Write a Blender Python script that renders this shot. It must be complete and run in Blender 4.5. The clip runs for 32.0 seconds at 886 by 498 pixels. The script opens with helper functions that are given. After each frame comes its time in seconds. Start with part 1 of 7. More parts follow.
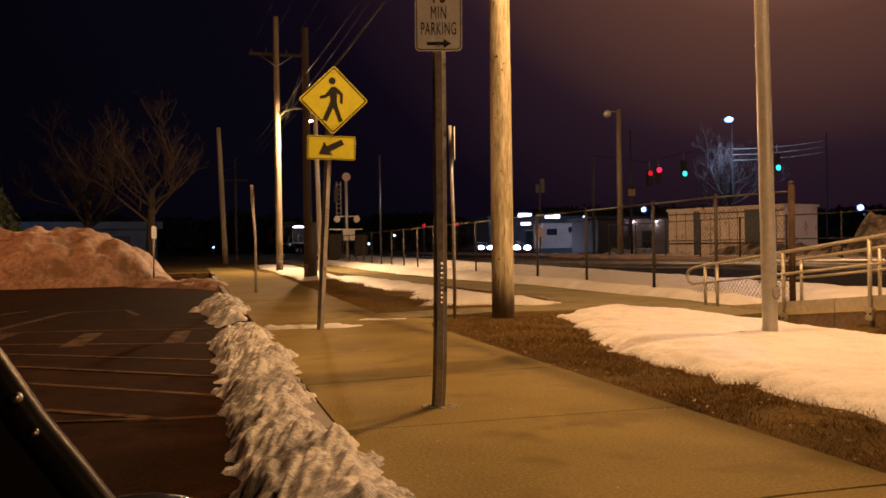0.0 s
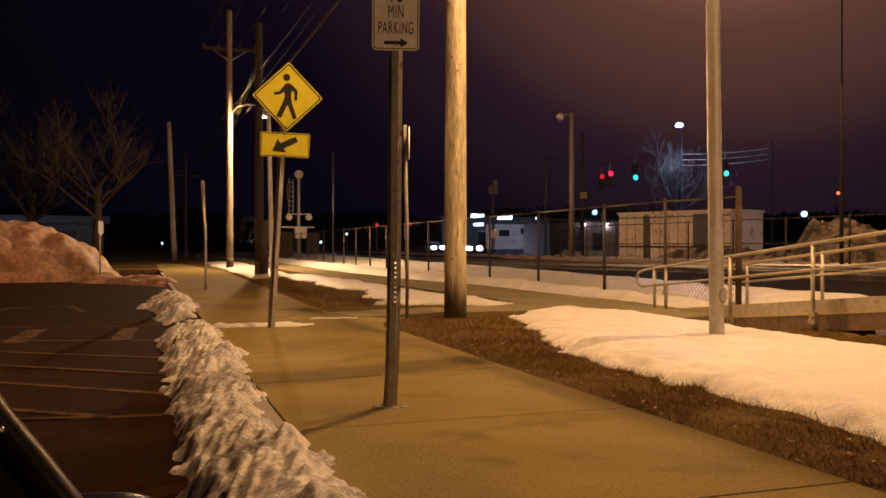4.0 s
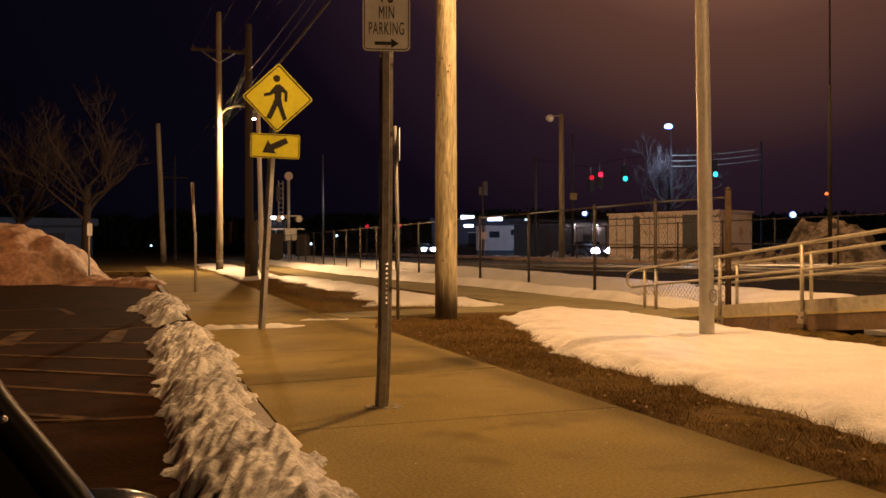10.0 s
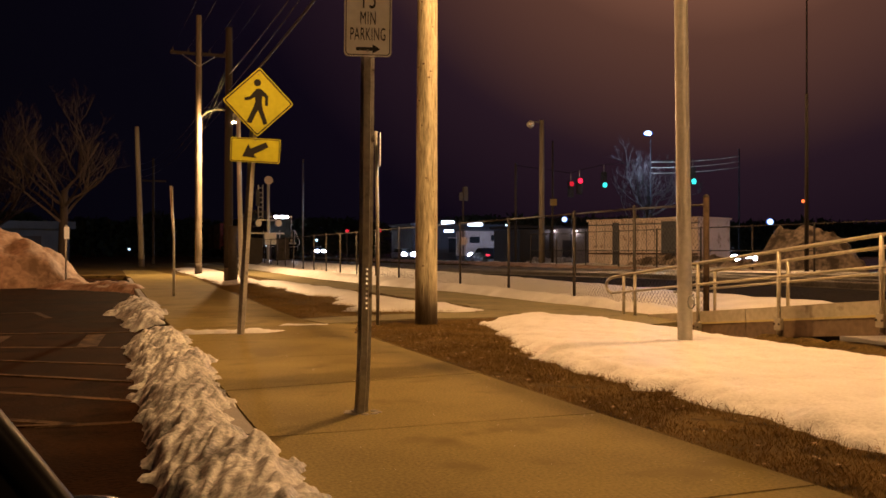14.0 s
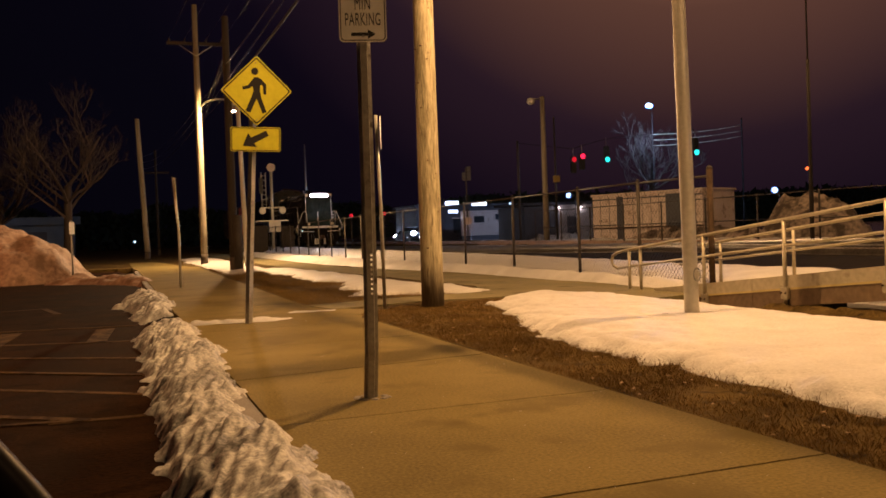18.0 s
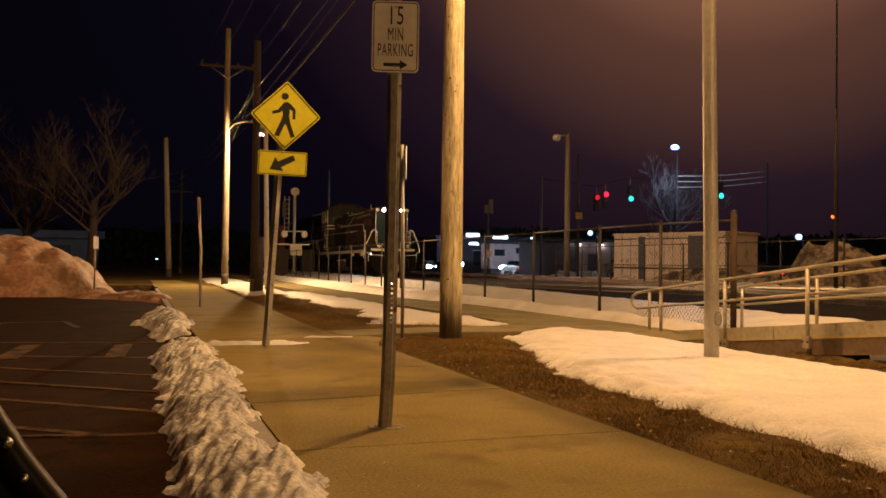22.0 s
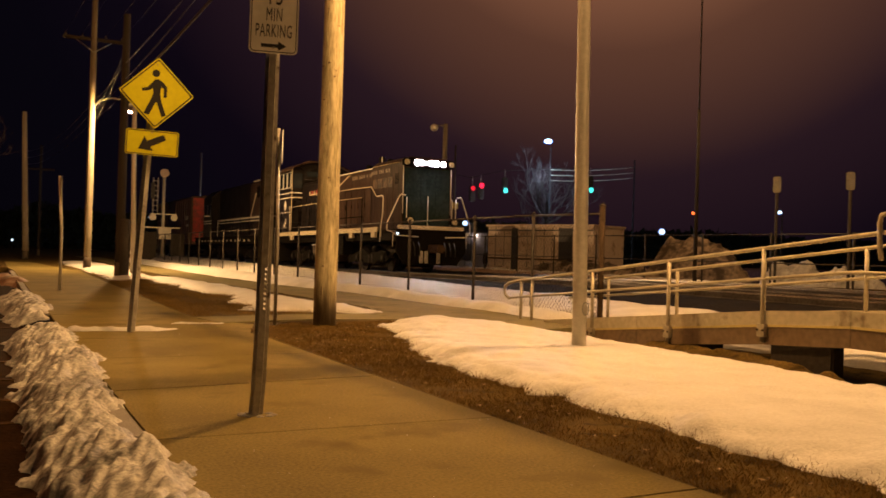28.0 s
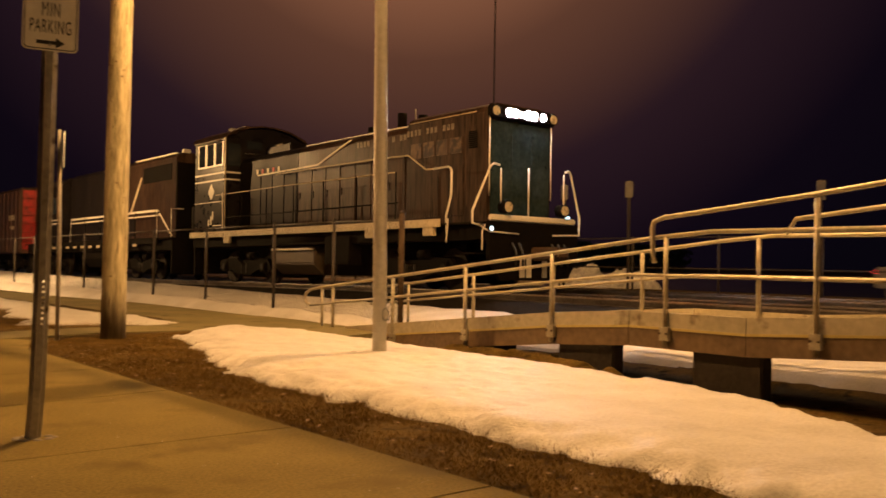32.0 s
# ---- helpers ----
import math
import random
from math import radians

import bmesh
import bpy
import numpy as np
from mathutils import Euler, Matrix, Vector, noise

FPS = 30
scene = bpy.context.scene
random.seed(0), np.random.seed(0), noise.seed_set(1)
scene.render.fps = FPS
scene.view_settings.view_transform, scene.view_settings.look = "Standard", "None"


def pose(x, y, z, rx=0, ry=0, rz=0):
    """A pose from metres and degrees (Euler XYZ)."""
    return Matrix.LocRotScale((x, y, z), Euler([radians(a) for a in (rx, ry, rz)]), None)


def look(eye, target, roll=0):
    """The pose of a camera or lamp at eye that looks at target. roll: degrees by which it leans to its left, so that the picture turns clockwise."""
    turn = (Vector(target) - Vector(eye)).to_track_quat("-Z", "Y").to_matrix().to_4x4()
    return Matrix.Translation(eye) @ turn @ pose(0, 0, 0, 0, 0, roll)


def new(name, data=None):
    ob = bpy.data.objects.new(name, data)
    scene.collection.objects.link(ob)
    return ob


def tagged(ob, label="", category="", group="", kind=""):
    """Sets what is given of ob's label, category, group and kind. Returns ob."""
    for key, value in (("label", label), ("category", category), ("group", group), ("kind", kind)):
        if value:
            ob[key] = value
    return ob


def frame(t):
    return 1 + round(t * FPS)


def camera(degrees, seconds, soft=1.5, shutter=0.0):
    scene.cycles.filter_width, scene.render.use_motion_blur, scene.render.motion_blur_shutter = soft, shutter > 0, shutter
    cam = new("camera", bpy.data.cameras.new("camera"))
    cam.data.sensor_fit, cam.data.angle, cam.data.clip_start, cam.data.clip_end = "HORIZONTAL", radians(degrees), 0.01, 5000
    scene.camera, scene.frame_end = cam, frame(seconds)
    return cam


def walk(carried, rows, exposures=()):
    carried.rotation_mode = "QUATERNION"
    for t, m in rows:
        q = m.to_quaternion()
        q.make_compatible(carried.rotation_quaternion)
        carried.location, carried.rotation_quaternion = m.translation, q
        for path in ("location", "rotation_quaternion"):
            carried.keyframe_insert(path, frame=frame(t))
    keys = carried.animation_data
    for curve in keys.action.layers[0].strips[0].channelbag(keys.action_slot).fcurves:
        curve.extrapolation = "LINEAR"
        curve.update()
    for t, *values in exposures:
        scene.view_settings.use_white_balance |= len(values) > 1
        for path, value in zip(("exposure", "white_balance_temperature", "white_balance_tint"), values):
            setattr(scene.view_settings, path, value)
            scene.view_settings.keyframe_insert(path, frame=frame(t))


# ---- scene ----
cam = camera(53.3, 32.0, soft=1.6, shutter=0.7)
PATH = [
    (0, (0.023, -0.005, 1.032), (0.566, 1.92, 1.023), -0.9),
    (0.5, (0.018, -0.01, 1.031), (0.581, 1.909, 1.027), -0.7),
    (1, (0.022, -0.006, 1.032), (0.599, 1.909, 1.03), -0.5),
    (1.5, (0.02, -0.007, 1.029), (0.609, 1.905, 1.027), -0.5),
    (2, (0.021, 0.002, 1.032), (0.625, 1.909, 1.029), -0.3),
    (2.5, (0.02, -0.01, 1.029), (0.643, 1.89, 1.028), -0.2),
    (3, (0.018, -0.006, 1.029), (0.651, 1.892, 1.025), -0.2),
    (3.5, (0.014, -0.005, 1.031), (0.651, 1.891, 1.023), -0.1),
    (5.5, (0.011, -0.003, 1.033), (0.684, 1.881, 1.018), -0.1),
    (6, (0.01, -0.004, 1.032), (0.678, 1.881, 1.022), -0.1),
    (6.5, (0.007, -0.005, 1.027), (0.681, 1.878, 1.02), 0.2),
    (7, (0.006, 0.001, 1.03), (0.673, 1.886, 1.022), 0.5),
    (7.5, (0.005, -0.002, 1.031), (0.668, 1.885, 1.03), 0.5),
    (8, (0.007, -0.002, 1.032), (0.666, 1.886, 1.036), 0.4),
    (8.5, (0.006, -0.007, 1.031), (0.669, 1.88, 1.036), 0.2),
    (9, (0.004, -0.011, 1.026), (0.669, 1.876, 1.026), -0.0),
    (9.5, (0.005, -0.008, 1.024), (0.67, 1.878, 1.019), -0.1),
    (10, (0.006, -0.003, 1.026), (0.673, 1.883, 1.019), -0.2),
    (10.5, (0.005, 0.0, 1.026), (0.677, 1.884, 1.019), -0.0),
    (11, (0.002, -0.011, 1.028), (0.681, 1.87, 1.023), 0.0),
    (11.5, (0.003, -0.004, 1.026), (0.691, 1.874, 1.023), 0.0),
    (12, (0.005, -0.008, 1.027), (0.701, 1.867, 1.027), -0.0),
    (12.5, (0.002, -0.006, 1.027), (0.704, 1.867, 1.029), 0.1),
    (13, (0.004, -0.002, 1.027), (0.709, 1.87, 1.03), 0.1),
    (13.5, (0.002, -0.011, 1.028), (0.709, 1.86, 1.032), 0.1),
    (15.5, (0.002, -0.006, 1.032), (0.719, 1.861, 1.038), 0.1),
    (16, (0.001, -0.011, 1.026), (0.721, 1.855, 1.023), 0.2),
    (16.5, (0.004, -0.006, 1.031), (0.712, 1.864, 0.989), -0.4),
    (17, (0.004, -0.016, 1.037), (0.697, 1.859, 0.976), -1.3),
    (17.5, (0.007, -0.02, 1.039), (0.704, 1.854, 0.991), -1.8),
    (18, (0.011, -0.019, 1.045), (0.708, 1.855, 1.006), -2.1),
    (18.5, (0.017, -0.021, 1.05), (0.731, 1.847, 1.04), -2.6),
    (19, (0.015, -0.021, 1.048), (0.723, 1.85, 1.058), -2.5),
    (19.5, (0.012, -0.028, 1.051), (0.701, 1.849, 1.072), -2.3),
    (20, (0.009, -0.027, 1.044), (0.692, 1.853, 1.07), -2.1),
    (20.5, (0.011, -0.017, 1.048), (0.7, 1.86, 1.09), -1.6),
    (21, (0.006, -0.005, 1.04), (0.659, 1.885, 1.044), -0.7),
    (21.5, (0.0, -0.013, 1.049), (0.639, 1.882, 1.092), 0.4),
    (22, (-0.001, -0.011, 1.049), (0.655, 1.878, 1.081), 0.6),
    (22.5, (0.0, -0.002, 1.05), (0.671, 1.882, 1.077), 0.5),
    (23, (-0.006, -0.021, 1.045), (0.675, 1.859, 1.056), 0.2),
    (23.5, (-0.002, -0.018, 1.044), (0.704, 1.853, 1.047), 0.4),
    (24, (-0.001, -0.011, 1.044), (0.724, 1.854, 1.049), 0.6),
    (24.5, (-0.001, -0.016, 1.041), (0.739, 1.842, 1.044), 0.7),
    (25, (-0.005, -0.017, 1.045), (0.783, 1.821, 1.047), 0.9),
    (25.5, (-0.001, -0.015, 1.044), (0.826, 1.806, 1.048), 0.9),
    (27.5, (-0.002, -0.01, 1.046), (0.897, 1.777, 1.052), 1.6),
    (28, (-0.005, -0.009, 1.043), (0.91, 1.77, 1.054), 1.7),
    (28.5, (-0.004, -0.011, 1.046), (0.975, 1.733, 1.067), 1.6),
    (29, (0.0, -0.013, 1.044), (1.024, 1.704, 1.071), 1.3),
    (29.5, (-0.002, -0.007, 1.052), (1.038, 1.701, 1.065), 1.2),
    (30, (0.002, -0.007, 1.057), (1.07, 1.684, 1.073), 1.1),
    (30.5, (0.001, -0.004, 1.057), (1.102, 1.665, 1.086), 1.1),
    (31, (0.001, -0.015, 1.068), (1.167, 1.61, 1.103), 1.1),
    (31.5, (0.001, -0.023, 1.056), (1.219, 1.564, 1.083), 1.0),
    (32, (0.012, -0.039, 1.054), (1.297, 1.494, 1.089), 1.0),
]
walk(cam, [(t, look(eye, target, roll)) for t, eye, target, roll in PATH],
     exposures=[(0.0, 0.10, 6000, 24), (3.5, 0.10, 6000, 24), (6.0, 0.12, 5950, 21), (13.0, 0.09, 6100, 20), (18.0, 0.08, 5950, 19), (20.0, 0.06, 6000, 4), (21.0, 0.12, 5950, 9), (22.0, 0.06, 6150, 17), (24.0, 0.06, 6350, 16), (28.0, 0.03, 6750, 16), (32.0, 0.08, 6900, 17)])

# ---- sky and lamps ----
world = bpy.data.worlds.new("night_sky")
scene.world = world
world.use_nodes = True
wn, wl = world.node_tree.nodes, world.node_tree.links
wn.clear()
w_out = wn.new("ShaderNodeOutputWorld")
w_bg = wn.new("ShaderNodeBackground")
w_geo = wn.new("ShaderNodeTexCoord")
w_dot = wn.new("ShaderNodeVectorMath")
w_dot.operation = "DOT_PRODUCT"
w_dot.inputs[1].default_value = Vector((0.55, 0.705, 0.48)).normalized()
w_ramp = wn.new("ShaderNodeValToRGB")
w_ramp.color_ramp.elements[0].position, w_ramp.color_ramp.elements[0].color = 0.62, (0.0013, 0.0010, 0.0023, 1)
w_ramp.color_ramp.elements[1].position, w_ramp.color_ramp.elements[1].color = 1.0, (0.30, 0.125, 0.062, 1)
for spot, colour in ((0.80, (0.0022, 0.0016, 0.0037, 1)), (0.86, (0.0040, 0.0022, 0.0054, 1)), (0.92, (0.0190, 0.0086, 0.0126, 1)), (0.965, (0.096, 0.040, 0.024, 1))):
    w_ramp.color_ramp.elements.new(spot).color = colour
wl.new(w_geo.outputs["Generated"], w_dot.inputs[0])
wl.new(w_dot.outputs["Value"], w_ramp.inputs["Fac"])
wl.new(w_ramp.outputs["Color"], w_bg.inputs["Color"])
wl.new(w_bg.outputs["Background"], w_out.inputs["Surface"])
w_bg.inputs["Strength"].default_value = 1.0

SODIUM = (1.0, 0.538, 0.182)


def lamp(name, place, power, colour, radius=0.25):
    data = bpy.data.lights.new(name, "POINT")
    data.energy, data.color, data.shadow_soft_size = power, colour, radius
    ob = new(name, data)
    ob.location = place
    return ob


WEST_HEAD = (4.74, 8.30, 9.0)           # two sodium heads on the arms of the near steel lamp post
EAST_HEAD = (7.24, 8.80, 9.0)
EAST_FILL = (12.6, 2.2, 9.0)            # unseen sodium lamp added as fill beside the ramp landing
YARD_FILL = (21.8, 23.9, 16.5)          # weak fill lamp added above the mast beyond the tracks
LOT_FILL = (8.0, -13.0, 8.0)            # unseen sodium fill lamp added behind the car
STREET_LAMP = (5.00, 38.6, 6.45)         # lamp on the arm of the far wooden pole
lamp("west_head_light", WEST_HEAD, 2950, SODIUM, 0.03)
lamp("east_head_light", EAST_HEAD, 2900, SODIUM, 0.02)
lamp("east_fill_light", EAST_FILL, 1500, SODIUM, 0.2)
lamp("yard_fill_light", YARD_FILL, 5000, SODIUM, 0.3)
lamp("lot_fill_light", LOT_FILL, 2400, SODIUM, 0.35)
lamp("street_light", STREET_LAMP, 7600, (1.0, 0.60, 0.24), 0.10)
# unseen orange lamp added to light the snow pile's front
lamp("pile_fill_light", (-9.0, 26.0, 6.0), 1300, (1.0, 0.36, 0.10), 0.3)
# bluish fill added before the trailer office, no fixture there
lamp("store_fill_light", (45.6, 96.0, 4.2), 38, (0.55, 0.70, 1.0), 0.4)
lamp("tall_lamp_light", (51.6, 77.4, 12.3), 9000, (0.45, 0.66, 1.0), 0.4)
scene.view_settings.exposure = 0.0


# ---- materials ----
def surface(name, low, high, size=1.0, rough=0.8, bump=0.15, metal=0.0, fine=40.0, dirt=None, dirt_at=0.55, spec=0.5, stretch=None, coord="Object"):
    """Two scales of noise between two colours, fine relief and, if given, stains of a third colour."""
    m = bpy.data.materials.new(name)
    m.use_nodes = True
    n, l = m.node_tree.nodes, m.node_tree.links
    b = n["Principled BSDF"]
    tc = n.new("ShaderNodeTexCoord")
    source = tc.outputs[coord]
    if stretch:
        mp = n.new("ShaderNodeMapping")
        mp.inputs["Scale"].default_value = stretch
        l.new(source, mp.inputs["Vector"])
        source = mp.outputs["Vector"]
    big = n.new("ShaderNodeTexNoise")
    big.inputs["Scale"].default_value, big.inputs["Detail"].default_value = size, 5
    small = n.new("ShaderNodeTexNoise")
    small.inputs["Scale"].default_value, small.inputs["Detail"].default_value = fine, 3
    for node in (big, small):
        l.new(source, node.inputs["Vector"])
    mix = n.new("ShaderNodeMath")
    mix.operation = "MULTIPLY_ADD"
    mix.inputs[1].default_value = 0.55
    l.new(small.outputs["Fac"], mix.inputs[0])
    half = n.new("ShaderNodeMath")
    half.operation = "MULTIPLY"
    half.inputs[1].default_value = 0.6
    l.new(big.outputs["Fac"], half.inputs[0])
    l.new(half.outputs[0], mix.inputs[2])
    ramp = n.new("ShaderNodeValToRGB")
    ramp.color_ramp.elements[0].position, ramp.color_ramp.elements[0].color = 0.38, (*low, 1)
    ramp.color_ramp.elements[1].position, ramp.color_ramp.elements[1].color = 0.76, (*high, 1)
    l.new(mix.outputs[0], ramp.inputs["Fac"])
    colour = ramp.outputs["Color"]
    if dirt:
        stain = n.new("ShaderNodeTexNoise")
        stain.inputs["Scale"].default_value, stain.inputs["Detail"].default_value = size * 2.3, 7
        l.new(source, stain.inputs["Vector"])
        cut = n.new("ShaderNodeMapRange")
        cut.inputs["From Min"].default_value, cut.inputs["From Max"].default_value = dirt_at, dirt_at + 0.12
        l.new(stain.outputs["Fac"], cut.inputs["Value"])
        over = n.new("ShaderNodeMix")
        over.data_type = "RGBA"
        over.inputs[7].default_value = (*dirt, 1)
        l.new(cut.outputs["Result"], over.inputs[0])
        l.new(colour, over.inputs[6])
        colour = over.outputs[2]
    l.new(colour, b.inputs["Base Color"])
    b.inputs["Metallic"].default_value = metal
    b.inputs["Specular IOR Level"].default_value = spec
    gloss = n.new("ShaderNodeMapRange")
    gloss.inputs["To Min"].default_value, gloss.inputs["To Max"].default_value = max(0.05, rough - 0.12), min(1.0, rough + 0.1)
    l.new(big.outputs["Fac"], gloss.inputs["Value"])
    l.new(gloss.outputs["Result"], b.inputs["Roughness"])
    if bump:
        bp = n.new("ShaderNodeBump")
        bp.inputs["Strength"].default_value, bp.inputs["Distance"].default_value = bump, 0.02
        l.new(mix.outputs[0], bp.inputs["Height"])
        l.new(bp.outputs["Normal"], b.inputs["Normal"])
    return m


def glow(name, colour, strength):
    m = bpy.data.materials.new(name)
    m.use_nodes = True
    b = m.node_tree.nodes["Principled BSDF"]
    b.inputs["Base Color"].default_value = (*colour, 1)
    b.inputs["Emission Color"].default_value = (*colour, 1)
    b.inputs["Emission Strength"].default_value = strength
    return m


def glass(name, tint=(0.02, 0.025, 0.03)):
    m = bpy.data.materials.new(name)
    m.use_nodes = True
    b = m.node_tree.nodes["Principled BSDF"]
    b.inputs["Base Color"].default_value = (*tint, 1)
    b.inputs["Roughness"].default_value = 0.06
    b.inputs["Specular IOR Level"].default_value = 0.7
    return m


CONCRETE = surface("sidewalk_concrete", (0.104, 0.0805, 0.0275), (0.228, 0.1790, 0.066), 0.7, 0.85, 0.16, fine=55, dirt=(0.132, 0.102, 0.036), dirt_at=0.55, spec=0.03)
PATH_CONCRETE = surface("path_concrete", (0.115, 0.098, 0.046), (0.22, 0.19, 0.096), 0.8, 0.85, 0.3, fine=40, dirt=(0.08, 0.062, 0.026), dirt_at=0.6, spec=0.03)
KERB = surface("kerb_stone", (0.12, 0.105, 0.09), (0.22, 0.20, 0.17), 3.0, 0.85, 0.4, fine=60)
ASPHALT = surface("asphalt", (0.0052, 0.0021, 0.0009), (0.029, 0.0132, 0.0052), 1.1, 0.9, 0.6, fine=34, dirt=(0.010, 0.0044, 0.0018), dirt_at=0.52, spec=0.02)
ROAD = surface("road_asphalt", (0.016, 0.016, 0.018), (0.04, 0.04, 0.042), 0.5, 0.22, 0.12, fine=50)
EARTH = surface("dead_grass_earth", (0.032, 0.0205, 0.0065), (0.118, 0.080, 0.026), 2.2, 0.95, 0.9, fine=38, dirt=(0.020, 0.013, 0.006), dirt_at=0.56, spec=0.02)
GRASS = surface("dry_grass_blades", (0.085, 0.052, 0.015), (0.25, 0.165, 0.052), 1.3, 0.9, 0.0, fine=30, spec=0.03)
SNOW = surface("old_snow", (0.39, 0.38, 0.37), (0.59, 0.58, 0.57), 1.6, 0.6, 0.5, fine=45, spec=0.3)
DIRTY_SNOW = surface("dirty_snow", (0.13, 0.128, 0.13), (0.60, 0.588, 0.56), 3.2, 0.6, 0.25, fine=50, dirt=(0.17, 0.155, 0.14), dirt_at=0.62, spec=0.12)
PILE_SNOW = surface("sandy_snow", (0.12, 0.068, 0.042), (0.42, 0.29, 0.205), 0.7, 0.8, 0.8, fine=8, dirt=(0.16, 0.10, 0.06), dirt_at=0.54)
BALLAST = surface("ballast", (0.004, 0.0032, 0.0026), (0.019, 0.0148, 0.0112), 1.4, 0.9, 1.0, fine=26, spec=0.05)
PAINT_LINE = surface("worn_line_paint", (0.020, 0.0105, 0.0045), (0.105, 0.064, 0.029), 2.5, 0.85, 0.3, fine=45, dirt=(0.022, 0.011, 0.005), dirt_at=0.50, spec=0.05)
GREY_WOOD = surface("grey_pole_wood", (0.07, 0.056, 0.034), (0.25, 0.21, 0.15), 1.5, 0.85, 1.0, fine=7, stretch=(9, 9, 0.35), dirt=(0.07, 0.05, 0.03), dirt_at=0.6)
FOOT_WOOD = surface("weathered_pole_foot", (0.17, 0.145, 0.075), (0.68, 0.61, 0.40), 1.5, 0.85, 1.0, fine=7, stretch=(8, 8, 0.9), dirt=(0.15, 0.115, 0.06), dirt_at=0.58)


def soak(m, colour, low, high):
    """Creosote soaked into the foot of a pole, ragged at its upper edge."""
    n, l = m.node_tree.nodes, m.node_tree.links
    b = n["Principled BSDF"]
    old = b.inputs["Base Color"].links[0].from_socket
    tc, sep, ns = n.new("ShaderNodeTexCoord"), n.new("ShaderNodeSeparateXYZ"), n.new("ShaderNodeTexNoise")
    mp, add, cut, over = n.new("ShaderNodeMapping"), n.new("ShaderNodeMath"), n.new("ShaderNodeMapRange"), n.new("ShaderNodeMix")
    mp.inputs["Scale"].default_value = (14, 14, 1.6)
    ns.inputs["Scale"].default_value = 1.0
    l.new(tc.outputs["Object"], sep.inputs[0])
    l.new(tc.outputs["Object"], mp.inputs["Vector"])
    l.new(mp.outputs["Vector"], ns.inputs["Vector"])
    add.operation = "MULTIPLY_ADD"
    add.inputs[1].default_value = 0.7
    l.new(ns.outputs["Fac"], add.inputs[0])
    l.new(sep.outputs["Z"], add.inputs[2])
    cut.inputs["From Min"].default_value, cut.inputs["From Max"].default_value = low + 0.35, high + 0.35
    cut.inputs["To Min"].default_value, cut.inputs["To Max"].default_value = 0.85, 0.0
    l.new(add.outputs[0], cut.inputs["Value"])
    over.data_type = "RGBA"
    over.inputs[7].default_value = (*colour, 1)
    l.new(cut.outputs["Result"], over.inputs[0])
    l.new(old, over.inputs[6])
    l.new(over.outputs[2], b.inputs["Base Color"])


soak(FOOT_WOOD, (0.075, 0.052, 0.03), 0.25, 0.75)
KNOT_WOOD = surface("knot_wood", (0.10, 0.07, 0.038), (0.22, 0.16, 0.09), 20.0, 0.85, 0.4, fine=60)
TAR_WOOD = surface("creosote_wood", (0.03, 0.022, 0.014), (0.075, 0.055, 0.035), 2.0, 0.8, 0.6, fine=30, stretch=(7, 7, 0.5))
DARK_WOOD = surface("dark_pole_wood", (0.009, 0.0065, 0.0045), (0.027, 0.019, 0.012), 1.5, 0.85, 0.6, fine=30, stretch=(6, 6, 0.4))
GALV = surface("galvanised_steel", (0.22, 0.22, 0.21), (0.42, 0.41, 0.39), 3.0, 0.45, 0.1, metal=0.75, fine=25)
LAMP_STEEL = surface("painted_lamp_steel", (0.40, 0.385, 0.34), (0.54, 0.52, 0.47), 2.0, 0.45, 0.06, metal=0.3, fine=18)
POST_STEEL = surface("sign_post_steel", (0.22, 0.21, 0.19), (0.44, 0.42, 0.38), 5.0, 0.38, 0.2, metal=0.4, fine=30, dirt=(0.08, 0.06, 0.04), dirt_at=0.62)
ALUMINIUM = surface("ramp_aluminium", (0.26, 0.235, 0.175), (0.45, 0.41, 0.31), 2.0, 0.4, 0.1, metal=0.3, fine=20)
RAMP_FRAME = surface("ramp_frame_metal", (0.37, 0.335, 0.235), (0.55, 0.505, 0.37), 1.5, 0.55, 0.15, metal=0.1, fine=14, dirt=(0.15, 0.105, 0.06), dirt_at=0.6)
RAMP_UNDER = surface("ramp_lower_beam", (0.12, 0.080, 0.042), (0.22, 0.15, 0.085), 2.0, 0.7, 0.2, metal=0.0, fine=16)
DARK_BLOCK = surface("dark_pier_block", (0.02, 0.016, 0.012), (0.05, 0.04, 0.03), 3.0, 0.85, 0.5, fine=20)
YELLOW_EDGE = surface("yellow_edge_paint", (0.42, 0.34, 0.12), (0.58, 0.48, 0.20), 3.0, 0.6, 0.1, fine=30)
SIGN_WHITE = surface("sign_white_sheet", (0.72, 0.71, 0.68), (0.86, 0.85, 0.82), 4.0, 0.5, 0.05, fine=20)
SIGN_YELLOW = surface("sign_yellow_sheet", (0.62, 0.59, 0.010), (0.78, 0.74, 0.015), 3.0, 0.45, 0.05, fine=16)
FADED_YELLOW = surface("faded_yellow_plate", (0.14, 0.095, 0.012), (0.24, 0.165, 0.025), 4.0, 0.6, 0.05, fine=16)
SIGN_BLACK = surface("sign_black_ink", (0.008, 0.008, 0.008), (0.018, 0.017, 0.016), 4.0, 0.6, 0.0, fine=20)
SIGN_BACK = surface("sign_back_metal", (0.06, 0.058, 0.058), (0.12, 0.115, 0.11), 4.0, 0.45, 0.05, metal=0.6, fine=20)
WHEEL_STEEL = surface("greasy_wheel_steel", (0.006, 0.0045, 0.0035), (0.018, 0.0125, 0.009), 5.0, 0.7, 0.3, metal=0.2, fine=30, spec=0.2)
RUST = surface("rusty_steel", (0.03, 0.017, 0.009), (0.085, 0.046, 0.022), 6.0, 0.85, 0.5, metal=0.1, fine=40)
